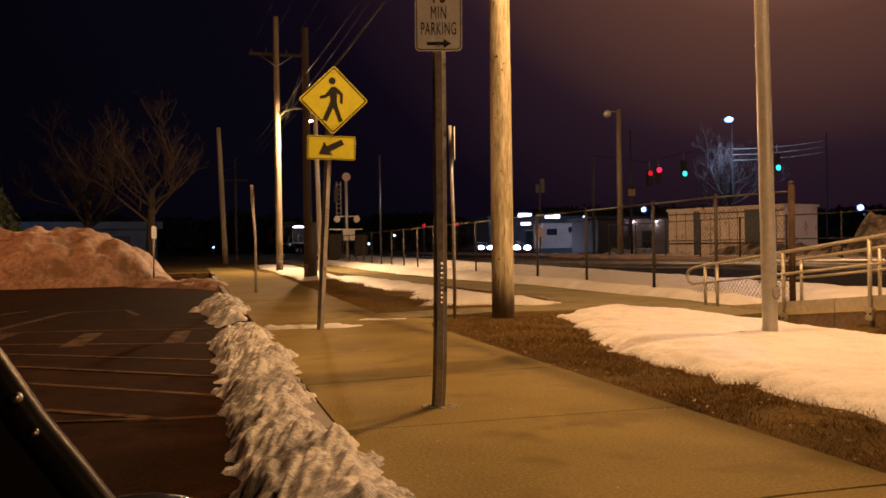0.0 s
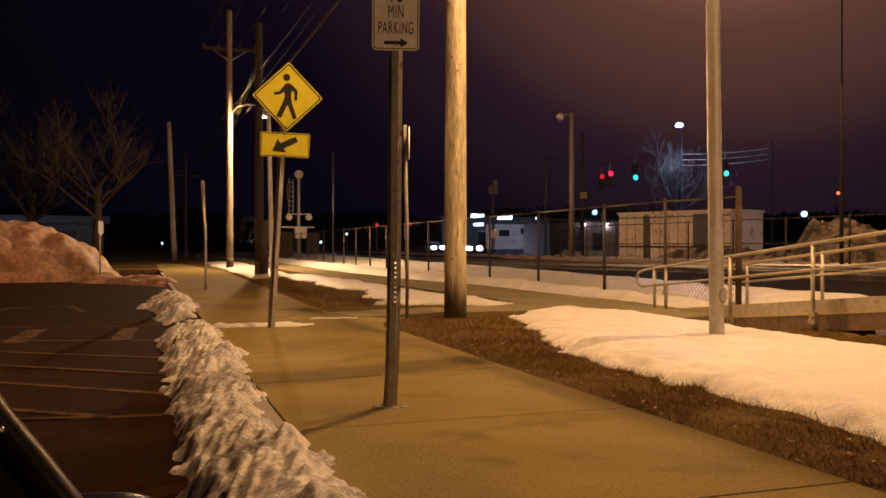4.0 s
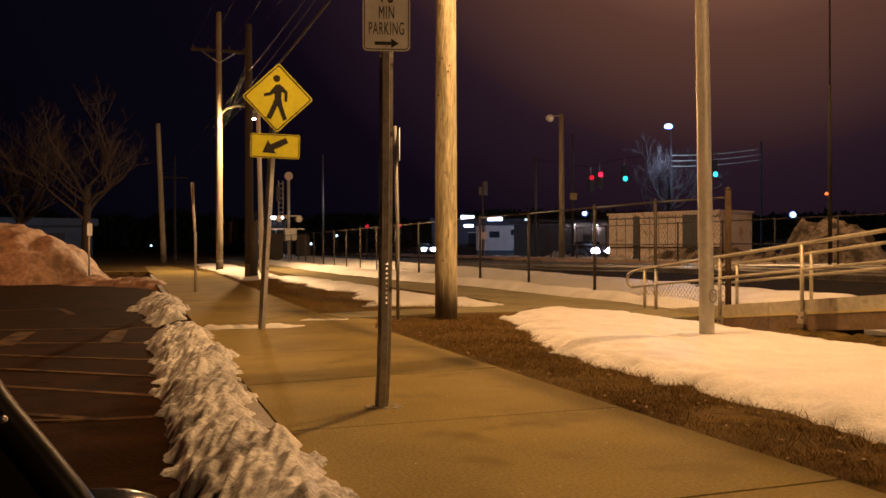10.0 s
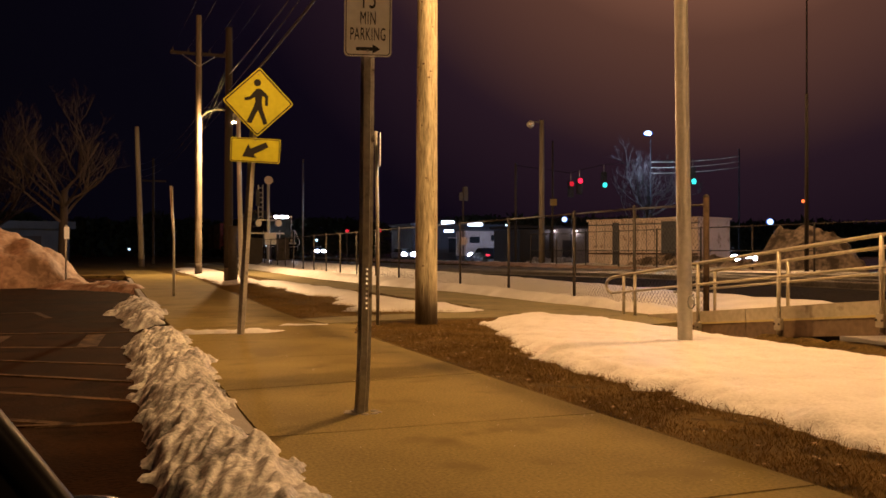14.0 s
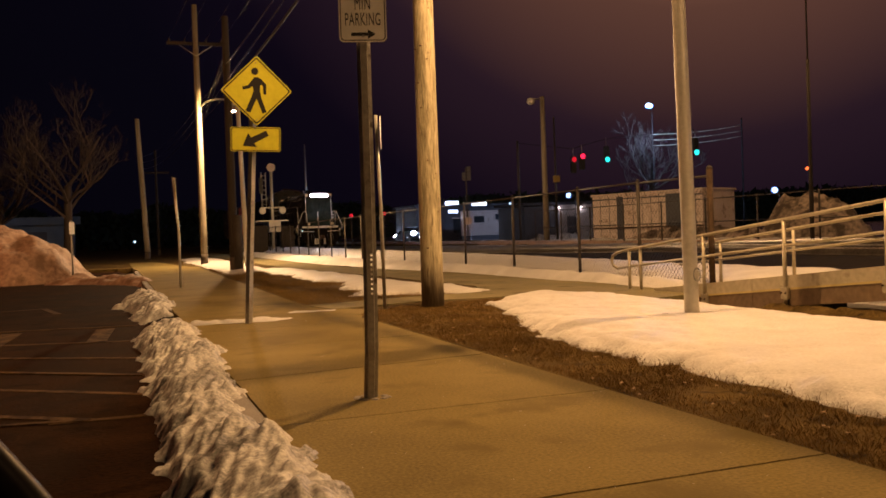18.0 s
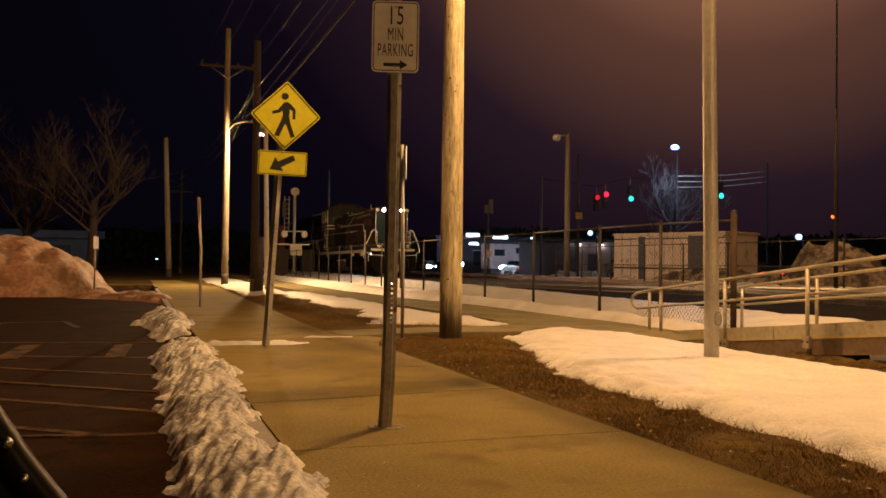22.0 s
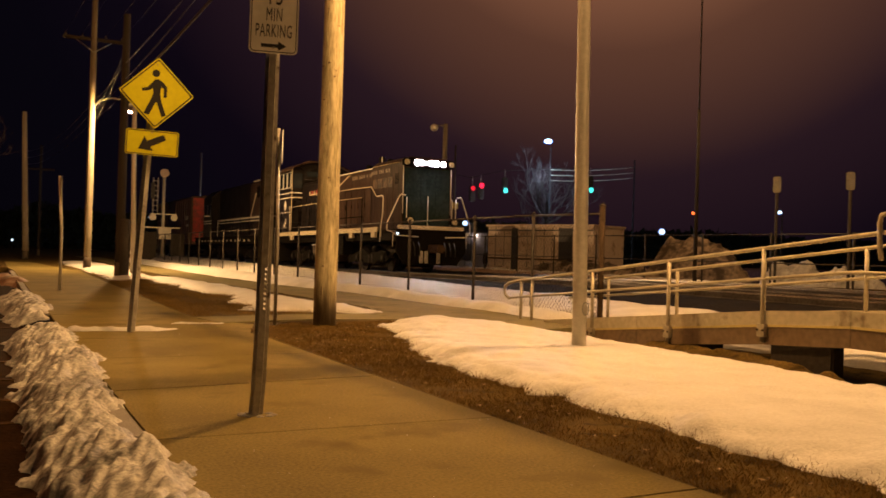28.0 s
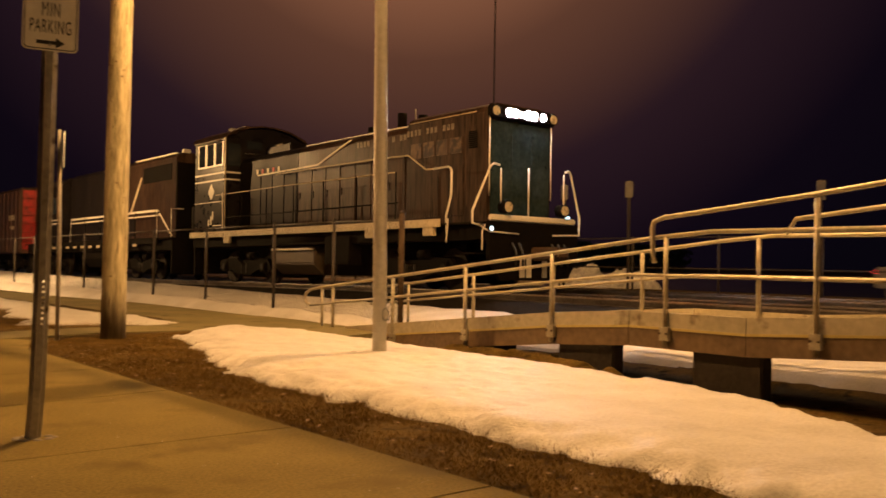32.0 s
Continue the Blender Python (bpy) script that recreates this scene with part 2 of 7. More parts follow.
RAIL_STEEL = surface("rail_steel", (0.10, 0.085, 0.07), (0.24, 0.22, 0.20), 2.0, 0.35, 0.1, metal=0.8, fine=20)
LINE_WIRE = surface("weathered_line_cable", (0.015, 0.011, 0.0075), (0.042, 0.031, 0.020), 3.0, 0.5, 0.0, metal=0.3, fine=20)
WIRE_MAT = surface("cable_rubber", (0.006, 0.006, 0.006), (0.014, 0.013, 0.012), 3.0, 0.8, 0.0, fine=20, spec=0.12)
MESH_WIRE = surface("weathered_mesh_wire", (0.003, 0.0024, 0.002), (0.008, 0.0062, 0.005), 3.0, 0.95, 0.0, fine=20, spec=0.02)
DARK_PILE = surface("gritty_snow", (0.022, 0.015, 0.010), (0.27, 0.21, 0.165), 0.9, 0.85, 0.9, fine=7, dirt=(0.030, 0.019, 0.012), dirt_at=0.48)
FENCE_STEEL = surface("fence_steel", (0.018, 0.014, 0.011), (0.046, 0.037, 0.028), 3.0, 0.65, 0.1, metal=0.2, fine=20)
END_POST = surface("weathered_end_post", (0.03, 0.020, 0.013), (0.075, 0.052, 0.034), 4.0, 0.85, 0.4, fine=25, spec=0.1)
LOCO_BLUE = surface("dark_loco_paint", (0.005, 0.0042, 0.0042), (0.012, 0.0098, 0.0098), 1.0, 0.42, 0.12, fine=9, dirt=(0.016, 0.011, 0.008), dirt_at=0.6, spec=0.035)
LOCO_CAB = surface("glossy_cab_paint", (0.006, 0.005, 0.0052), (0.015, 0.0125, 0.0125), 2.0, 0.30, 0.15, fine=5, dirt=(0.016, 0.011, 0.008), dirt_at=0.6, spec=0.16)
LOCO_GREY = surface("grey_loco_paint", (0.014, 0.0085, 0.0058), (0.056, 0.0335, 0.0230), 1.6, 0.40, 0.5, fine=4.5, dirt=(0.013, 0.007, 0.0045), dirt_at=0.52, spec=0.055, stretch=(1, 2.6, 0.35))
LOCO_LETTER = surface("faded_lettering_paint", (0.08, 0.06, 0.04), (0.17, 0.13, 0.09), 5.0, 0.6, 0.05, fine=30, dirt=(0.03, 0.02, 0.013), dirt_at=0.55)
# lighter, more orange than the hood: the lamp reflection put into the hatch colour
LOCO_HATCH = surface("worn_hatch_reflection", (0.030, 0.016, 0.009), (0.11, 0.062, 0.033), 2.2, 0.46, 0.3, fine=5, dirt=(0.016, 0.009, 0.006), dirt_at=0.5, spec=0.20)
TANK_GREY = surface("dusty_tank_paint", (0.045, 0.033, 0.022), (0.085, 0.062, 0.042), 1.6, 0.6, 0.2, fine=8)
LOCO_FRONT = surface("loco_front_paint", (0.010, 0.018, 0.019), (0.028, 0.044, 0.045), 1.3, 0.18, 0.1, fine=10)
LOCO_WHITE = surface("loco_white_stripe", (0.50, 0.48, 0.42), (0.68, 0.65, 0.58), 2.0, 0.5, 0.05, fine=20)
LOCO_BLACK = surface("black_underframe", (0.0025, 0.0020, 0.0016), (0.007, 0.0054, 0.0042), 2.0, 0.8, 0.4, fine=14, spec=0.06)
LOCO_BUFF = surface("walkway_edge_paint", (0.34, 0.29, 0.19), (0.52, 0.45, 0.31), 2.0, 0.5, 0.1, fine=12, dirt=(0.12, 0.09, 0.06), dirt_at=0.63)
# red paint; on the boxcar end it also holds a signal's red light
LOCO_RED = surface("red_paint_and_glow", (0.11, 0.005, 0.005), (0.34, 0.014, 0.012), 0.9, 0.55, 0.15, fine=7, dirt=(0.05, 0.012, 0.009), dirt_at=0.54)
CAR_ORANGE = surface("faded_orange_freight_paint", (0.030, 0.010, 0.005), (0.075, 0.028, 0.013), 0.9, 0.65, 0.2, fine=9, dirt=(0.022, 0.011, 0.007), dirt_at=0.52)
SHED_WALL = surface("shed_panel", (0.36, 0.29, 0.25), (0.52, 0.43, 0.38), 1.0, 0.7, 0.2, fine=12, dirt=(0.18, 0.12, 0.08), dirt_at=0.58)
SHED_DARK = surface("shed_dark_panel", (0.02, 0.022, 0.03), (0.045, 0.045, 0.055), 1.0, 0.6, 0.1, fine=12)
BLUE_WALL = surface("painted_hall_wall", (0.06, 0.08, 0.10), (0.11, 0.14, 0.17), 0.6, 0.7, 0.1, fine=8)
STORE_WALL = surface("store_wall", (0.15, 0.14, 0.14), (0.24, 0.225, 0.225), 0.6, 0.7, 0.1, fine=8)
BARK = surface("bare_bark", (0.012, 0.0068, 0.0042), (0.034, 0.020, 0.013), 3.0, 0.9, 0.5, fine=20)
EVERGREEN = surface("evergreen_needles", (0.012, 0.02, 0.012), (0.04, 0.055, 0.03), 2.0, 0.9, 0.3, fine=14)
LEAF = surface("dead_leaf", (0.10, 0.06, 0.025), (0.38, 0.27, 0.14), 9.0, 0.8, 0.2, fine=40)
GLASS = glass("dark_glass")
CAR_BODY = surface("dark_car_paint", (0.010, 0.010, 0.012), (0.02, 0.02, 0.023), 1.0, 0.22, 0.0, fine=10, spec=0.6)
CAR_GREY = surface("grey_car_paint", (0.10, 0.10, 0.11), (0.16, 0.16, 0.17), 1.0, 0.3, 0.0, fine=10, spec=0.6)
TRIM = surface("black_window_trim", (0.004, 0.0034, 0.0034), (0.009, 0.0075, 0.0075), 3.0, 0.32, 0.1, fine=20, spec=0.16)
CHROME = surface("chrome_trim", (0.5, 0.48, 0.45), (0.65, 0.62, 0.58), 2.0, 0.2, 0.0, metal=1.0, fine=10)
RUBBER = surface("black_rubber", (0.012, 0.012, 0.012), (0.03, 0.03, 0.03), 3.0, 0.8, 0.2, fine=20)
HEADLIGHT = glow("headlight_glow", (0.94, 0.95, 1.0), 600)
CAR_LIGHT = glow("car_headlight_glow", (0.80, 0.86, 1.0), 200)
BLUE_HALO = glow("blue_halo_glow", (0.10, 0.22, 0.80), 0.7)
TAIL_LIGHT = glow("tail_light_glow", (1.0, 0.03, 0.05), 3.0)
RED_SIGNAL = glow("red_signal_glow", (1.0, 0.015, 0.05), 2.4)
DIM_RED = glow("dim_red_glow", (1.0, 0.02, 0.05), 0.35)
GREEN_SIGNAL = glow("green_signal_glow", (0.03, 0.85, 0.72), 1.8)
ORANGE_SIGNAL = glow("orange_signal_glow", (1.0, 0.16, 0.03), 2.0)
BLUE_LAMP = glow("blue_white_lamp_glow", (0.55, 0.80, 1.0), 2.6)
STORE_SIGN = glow("lit_store_sign", (0.80, 0.90, 1.0), 3.0)
# pale colour stands in for the reflection in unlit lamp lenses
REFLECTOR = surface("pale_lamp_reflection", (0.50, 0.45, 0.33), (0.75, 0.68, 0.50), 14.0, 0.3, 0.2, metal=0.4, fine=40)
WARM_WALL = glow("wall_lamp_glow", (1.0, 0.9, 0.8), 3.0)
NUMBER_LIGHT = glow("lit_number_board", (0.85, 0.87, 0.78), 1.6)


# ---- mesh helpers ----
def box(bm, x0, x1, y0, y1, z0, z1, m=None):
    vs = [bm.verts.new(m @ Vector(p) if m else p) for p in
          ((x0, y0, z0), (x1, y0, z0), (x1, y1, z0), (x0, y1, z0), (x0, y0, z1), (x1, y0, z1), (x1, y1, z1), (x0, y1, z1))]
    for f in ((3, 2, 1, 0), (4, 5, 6, 7), (0, 1, 5, 4), (1, 2, 6, 5), (2, 3, 7, 6), (3, 0, 4, 7)):
        bm.faces.new([vs[i] for i in f])
    return vs


def tube(bm, points, r, seg=8, r_end=None, turn=0.0):
    """A round bar along a line of points, with caps."""
    pts = [Vector(p) for p in points]
    rings, side = [], None
    for i, p in enumerate(pts):
        way = (pts[min(i + 1, len(pts) - 1)] - pts[max(i - 1, 0)]).normalized()
        if side is None:
            side = way.orthogonal().normalized()
        side = (side - way * side.dot(way)).normalized()
        up = way.cross(side)
        rad = r if r_end is None else r + (r_end - r) * i / max(1, len(pts) - 1)
        rings.append([bm.verts.new(p + (side * math.cos(a) + up * math.sin(a)) * rad) for a in [turn + math.tau * k / seg for k in range(seg)]])
    for a, b in zip(rings, rings[1:]):
        for k in range(seg):
            f = bm.faces.new((a[k], a[(k + 1) % seg], b[(k + 1) % seg], b[k]))
            f.smooth = seg > 5
    bm.faces.new(rings[0][::-1])
    bm.faces.new(rings[-1])


def prism(bm, outline, to3, depth):
    """An outline of 2D points, put into space by to3(a, b, d), d from 0 to depth."""
    a = [bm.verts.new(to3(p, q, 0)) for p, q in outline]
    b = [bm.verts.new(to3(p, q, depth)) for p, q in outline]
    bm.faces.new(a[::-1])
    bm.faces.new(b)
    n = len(outline)
    for i in range(n):
        bm.faces.new((a[i], a[(i + 1) % n], b[(i + 1) % n], b[i]))


def ball(bm, place, r, seg=12, squash=1.0):
    bmesh.ops.create_uvsphere(bm, u_segments=seg, v_segments=max(6, seg // 2), radius=r, matrix=Matrix.Translation(place) @ Matrix.Diagonal((1, 1, squash, 1)))


def disc(bm, place, axis, r, depth, seg=16):
    p, a = Vector(place), Vector(axis).normalized()
    tube(bm, [p - a * depth / 2, p + a * depth / 2], r, seg)


def part(name, bm, material, parent=None, label="", bevel=0.0, smooth=False):
    if bevel:
        bmesh.ops.bevel(bm, geom=list(bm.edges), offset=bevel, segments=2, affect="EDGES", clamp_overlap=True)
    bmesh.ops.recalc_face_normals(bm, faces=bm.faces)
    me = bpy.data.meshes.new(name)
    if smooth:
        for f in bm.faces:
            f.smooth = True
    bm.to_mesh(me)
    bm.free()
    me.materials.append(material)
    ob = new(name, me)
    ob.parent = parent
    return tagged(ob, label)


def thing(name, m, label, category, group="", kind=""):
    ob = new(name)
    ob.empty_display_size = 0.2
    ob.matrix_basis = m
    return tagged(ob, label, category, group, kind)


def quick(name, material, parent=None, label="", bevel=0.0, boxes=(), tubes=(), smooth=False):
    bm = bmesh.new()
    for b in boxes:
        box(bm, *b)
    for t in tubes:
        tube(bm, *t)
    return part(name, bm, material, parent, label, bevel, smooth)


# smooth random heights
RNG = np.random.RandomState(7)
LATTICE = RNG.rand(256, 256)


def grain(x, y, scale, octaves=4):
    x, y, total, amp, out = np.asarray(x) / scale, np.asarray(y) / scale, 0.0, 1.0, 0.0
    for _ in range(octaves):
        i, j = np.floor(x).astype(int), np.floor(y).astype(int)
        u, v = x - i, y - j
        u, v = u * u * (3 - 2 * u), v * v * (3 - 2 * v)
        c = [LATTICE[(i + a) % 256, (j + b) % 256] for a, b in ((0, 0), (1, 0), (0, 1), (1, 1))]
        out = out + amp * ((c[0] * (1 - u) + c[1] * u) * (1 - v) + (c[2] * (1 - u) + c[3] * u) * v)
        total, amp, x, y = total + amp, amp * 0.5, x * 2.03 + 17, y * 2.03 + 31
    return out / total - 0.5


def grid_mesh(name, xs, ys, height, keep, material, smooth=True):
    """A sheet of heights over a grid, with the squares that keep leaves."""
    gx, gy = np.meshgrid(xs, ys)
    gz = height(gx, gy)
    ok = keep(gx, gy, gz)
    nx = len(xs)
    quads = ok[:-1, :-1] & ok[1:, :-1] & ok[:-1, 1:] & ok[1:, 1:]
    r, c = np.nonzero(quads)
    faces = np.stack((r * nx + c, r * nx + c + 1, (r + 1) * nx + c + 1, (r + 1) * nx + c), 1)
    used, back = np.unique(faces, return_inverse=True)
    verts = np.stack((gx.ravel(), gy.ravel(), gz.ravel()), 1)[used]
    me = bpy.data.meshes.new(name)
    me.from_pydata(verts.tolist(), [], back.reshape(-1, 4).tolist())
    if smooth:
        me.polygons.foreach_set("use_smooth", [True] * len(me.polygons))
    me.materials.append(material)
    return new(name, me)


def inside(outline, x, y):
    """Distance to a closed outline, above 0 inside it."""
    far, odd = np.full(np.shape(x), 1e9), np.zeros(np.shape(x), bool)
    for (ax, ay), (bx, by) in zip(outline, outline[1:] + outline[:1]):
        dx, dy = bx - ax, by - ay
        k = np.clip(((x - ax) * dx + (y - ay) * dy) / (dx * dx + dy * dy + 1e-9), 0, 1)
        far = np.minimum(far, np.hypot(x - ax - k * dx, y - ay - k * dy))
        odd ^= ((ay > y) != (by > y)) & (x < dx * (y - ay) / (dy if dy else 1e-9) + ax)
    return np.where(odd, far, -far)


def ground_z(x, y):
    """The height of the verge: level, with a hollow under the ramp and a rise to the track."""
    x, y = np.asarray(x, float), np.asarray(y, float)
    fall = np.clip((x - 4.0) / 1.6, 0, 1) * np.clip((11.8 - y) / 1.5, 0, 1)
    hollow = np.clip((x - 7.0) / 0.7, 0, 1) * np.clip((9.6 - x) / 0.6, 0, 1) * np.clip((12.5 - y) / 1.5, 0, 1)
    rise = np.clip((x - 10.0) / 2.5, 0, 1)
    return -0.02 - 0.10 * fall - 0.14 * hollow + 0.12 * rise + 0.03 * grain(x, y, 0.9) * np.clip((x - 2.95) / 0.3, 0, 1)


def snow(name, outline, tall, edge, step, label, material=SNOW, rough=0.06, rag=0.25, lump=0.7, base=None, kind="stuff", chop=0.0):
    xs, ys = [p[0] for p in outline], [p[1] for p in outline]
    gx, gy = np.arange(min(xs) - 0.4, max(xs) + 0.4, step), np.arange(min(ys) - 0.4, max(ys) + 0.4, step)
    floor = base if base is not None else ground_z

    def height(x, y):
        d = inside(outline, x, y) + rag * grain(x, y, lump, 5) * 2
        h = tall * (1 - np.exp(-np.maximum(d, 0) / edge)) * (1 + 0.35 * grain(x, y, lump * 2.5)) + rough * grain(x, y, lump * 0.6, 5) * np.clip(d / edge, 0, 1)
        if chop:
            w = 0.05 * grain(x, y, 0.3, 2)
            u, v = x * 0.965 - y * 0.26 + w, y * 0.965 + x * 0.26
            ridge = 0.45 + 1.5 * grain(u + 9, v * 0.2, 0.06, 3) + 0.7 * grain(x + 3, y, 0.10, 3)
            lobes = grain(x * 0.55 - y * 0.2, y, 0.24, 2)
            h = h * (0.80 + 0.60 * lobes) + (chop * 1.35 * (ridge - 0.35) + 0.12 * chop * grain(x, y, 0.03, 2)) * np.clip(d / 0.10, 0, 1)
        return floor(x, y) + np.where(d > 0, h, np.maximum(d * 0.5, -0.08)) - 0.005

    ob = grid_mesh(name, gx, gy, height, lambda x, y, z: z > floor(x, y) - 0.07, material)
    return tagged(ob, label, "snow", kind=kind)


# ---- the ground ----
def flat(name, outline, z, material, label, category="ground", kind="structure", thick=0.0):
    bm = bmesh.new()
    if thick:
        prism(bm, outline, lambda a, b, d: (a, b, z - thick + d), thick)
    else:
        bm.faces.new([bm.verts.new((a, b, z)) for a, b in outline])
    return tagged(part(name, bm, material), label, category, kind=kind)


flat("ground", [(-1500, -1500), (1500, -1500), (1500, 1500), (-1500, 1500)], -0.32, EARTH, "dark bare winter ground to the horizon")
flat("parking_lot", [(-60, -40), (0.66, -40), (0.66, 34), (0.2, 40), (-60, 40)], -0.15, ASPHALT, "dark worn asphalt parking lot with faded lines", "parking lot", thick=0.2)
verge = grid_mesh("verge", np.concatenate((np.arange(2.4, 12, 0.12), np.arange(12, 13.2, 0.3))), np.concatenate((np.arange(-12, 20, 0.12), np.arange(20, 150, 0.6))),
                  ground_z, lambda x, y, z: x > -1, EARTH)
tagged(verge, "verge of dead brown grass and bare earth", "verge", kind="structure")
flat("far_verge", [(-60, 40.01), (2.4, 40.01), (2.4, 150), (-60, 150)], -0.03, EARTH, "dark ground beyond the parking lot", "ground", thick=0.2)
flat("near_verge", [(0.66, -40), (13.0, -40), (13.0, -12.01), (0.66, -12.01)], -0.03, EARTH, "dark ground behind the car", "ground", thick=0.2)
flat("far_side_ground", [(19.6, -60), (30.6, -60), (30.8, 160), (21.5, 160)], 0.16, EARTH, "dark ground on the far side of the tracks", "ground", thick=0.3)
flat("far_road", [(30.9, -90), (38.2, -90), (38.6, 290), (31.2, 290)], -0.09, ROAD, "wet dark road beyond the tracks", "road", thick=0.2)
flat("store_yard", [(38.3, -90), (190, -90), (190, 290), (38.7, 290)], -0.05, ROAD, "dark paved yards beyond the road", "ground", thick=0.25)


# the railway
def track_x(y):
    return 14.3 + 0.006 * (y - 14)


def rail_z(y):
    return 0.45 - 0.42 * (1 - math.exp(-(y - 20) / 28)) if y > 20 else 0.45


def track_turn(y):
    return -math.degrees(math.atan(0.006))


bm = bmesh.new()
rows = []
for y in range(-40, 172, 3):
    c = track_x(y)
    rows.append([bm.verts.new((c + dx, y, z)) for dx, z in ((-3.1, -0.1), (-2.1, rail_z(y) - 0.29), (-1.45, rail_z(y) - 0.15), (1.5, rail_z(y) - 0.15), (3.0, rail_z(y) - 0.18), (5.6, rail_z(y) - 0.15), (6.4, 0.10), (7.2, -0.1))])
for a, b in zip(rows, rows[1:]):
    for i in range(7):
        bm.faces.new((a[i], a[i + 1], b[i + 1], b[i]))
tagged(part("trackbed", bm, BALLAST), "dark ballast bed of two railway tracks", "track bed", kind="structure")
for offset in (0.0, 4.2):
    for side in (-0.76, 0.76):
        bm = bmesh.new()
        ends = []
        for y in range(-40, 172, 3):
            c = track_x(y) + offset + side
            ends.append([bm.verts.new((c + dx, y, z)) for dx, z in ((-0.07, rail_z(y) - 0.18), (-0.02, rail_z(y) - 0.13), (-0.035, rail_z(y) - 0.03), (-0.03, rail_z(y)), (0.03, rail_z(y)), (0.035, rail_z(y) - 0.03), (0.02, rail_z(y) - 0.13), (0.07, rail_z(y) - 0.18))])
        for a, b in zip(ends, ends[1:]):
            for i in range(8):
                bm.faces.new((a[i], a[(i + 1) % 8], b[(i + 1) % 8], b[i]))
        tagged(part("rail", bm, RAIL_STEEL), "steel railway rail with a worn bright head", "rail", "rails", "structure")

# kerb and sidewalk
bm = bmesh.new()
for y in [-40 + 3 * k for k in range(25)]:
    if not 12.4 < y + 1.5 < 13.2:
        box(bm, 0.66, 0.80, y + 0.006, y + 2.994, -0.3, 0.0)
tagged(part("kerb", bm, KERB, bevel=0.012), "worn concrete kerb between parking lot and sidewalk", "kerb", kind="structure")
flat("sidewalk", [(0.80, -12), (2.93, -12), (2.93, 10.9), (3.3, 12.1), (2.66, 13.2), (2.72, 16), (3.05, 35), (2.0, 50), (0.7, 50), (0.7, 38), (0.80, 36)], -0.012, CONCRETE, "bed of the concrete sidewalk", "sidewalk", thick=0.2)
walk_base = bpy.data.objects["sidewalk"]
EDGES = [-12, -8, -4.2, -0.6, 1.2, 3.05, 4.9, 6.75, 8.55, 10.35, 12.1, 13.9, 15.7, 17.5, 19.3, 21.1, 22.9, 24.7, 26.5, 28.3, 30.1, 31.9, 33.7, 35.5, 37]
for y0, y1 in zip(EDGES, EDGES[1:]):
    right = 2.93 if y1 < 10.5 else 2.72 if y1 < 17 else 2.75 + 0.017 * (y0 - 16)
    skew = 0.12 if y0 == 6.75 else 0.0
    s1 = 0.12 if y1 == 6.75 else 0.0
    bm = bmesh.new()
    a0, a1 = (0.007 if y in (3.05, 6.75, 12.1, 13.9) else 0.0022 for y in (y0, y1))
    prism(bm, [(0.806, y0 + a0 - skew), (right, y0 + a0 + skew), (right + (0.35 if y0 == 10.35 else 0), y1 - a1 + s1), (0.806, y1 - a1 - s1)], lambda a, b, d: (a, b, -0.05 + d), 0.05)
    part("slab", bm, CONCRETE, walk_base, bevel=0.003)

flat("path", [(2.9, 12.35), (4.3, 12.75), (5.7, 12.6), (6.1, 10.3), (8.0, 10.9), (9.1, 12.6), (8.25, 15.5), (8.2, 21), (7.6, 25), (7.0, 30), (7.1, 40), (7.6, 75), (6.1, 75), (5.6, 40), (5.5, 30), (6.1, 22), (6.4, 15.5), (5.9, 13.9), (4.3, 13.75), (2.7, 13.35)],
     -0.003, PATH_CONCRETE, "narrow concrete path from the sidewalk to the ramp", "path", thick=0.3)

# faded lines on the asphalt
def stripe(a, b, wide, proud, label="faded white line on the asphalt"):
    a, b = Vector(a), Vector(b)
    side = (b - a).normalized().orthogonal() * wide / 2
    bm = bmesh.new()
    pts = [a - side, b - side, b + side, a + side]
    prism(bm, [(p.x, p.y) for p in pts], lambda u, v, d: (u, v, -0.149 + d), 0.003 + proud)
    tagged(part("parking_line", bm, PAINT_LINE), label, "line", "lines on the lot", "structure")


for k, (a, b, w) in enumerate((((-5.2, 13.4), (0.25, 11.37), 0.10), ((-5.4, 13.4), (0.25, 9.60), 0.09), ((-5.2, 12.5), (0.22, 8.38), 0.09), ((-4.6, 11.1), (0.2, 7.32), 0.09), ((-3.2, 8.7), (-0.2, 6.45), 0.09), ((-2.6, 6.9), (-0.2, 6.44), 0.07), ((-0.45, 6.46), (0.22, 6.41), 0.09),
                ((-5.0, 14.6), (0.35, 13.45), 0.09), ((-1.46, 11.6), (-1.36, 13.45), 0.26), ((-0.25, 11.5), (-0.15, 13.3), 0.24), ((-2.72, 12.1), (-2.55, 13.9), 0.28),
                ((-2.9, 14.4), (-2.3, 18.2), 0.14), ((-2.3, 18.2), (-1.3, 18.4), 0.12), ((-1.3, 18.4), (-0.95, 16.7), 0.12), ((-5.0, 14.6), (-3.1, 19.0), 0.14))):
    stripe(a, b, w, 0.0025 * (k % 3))

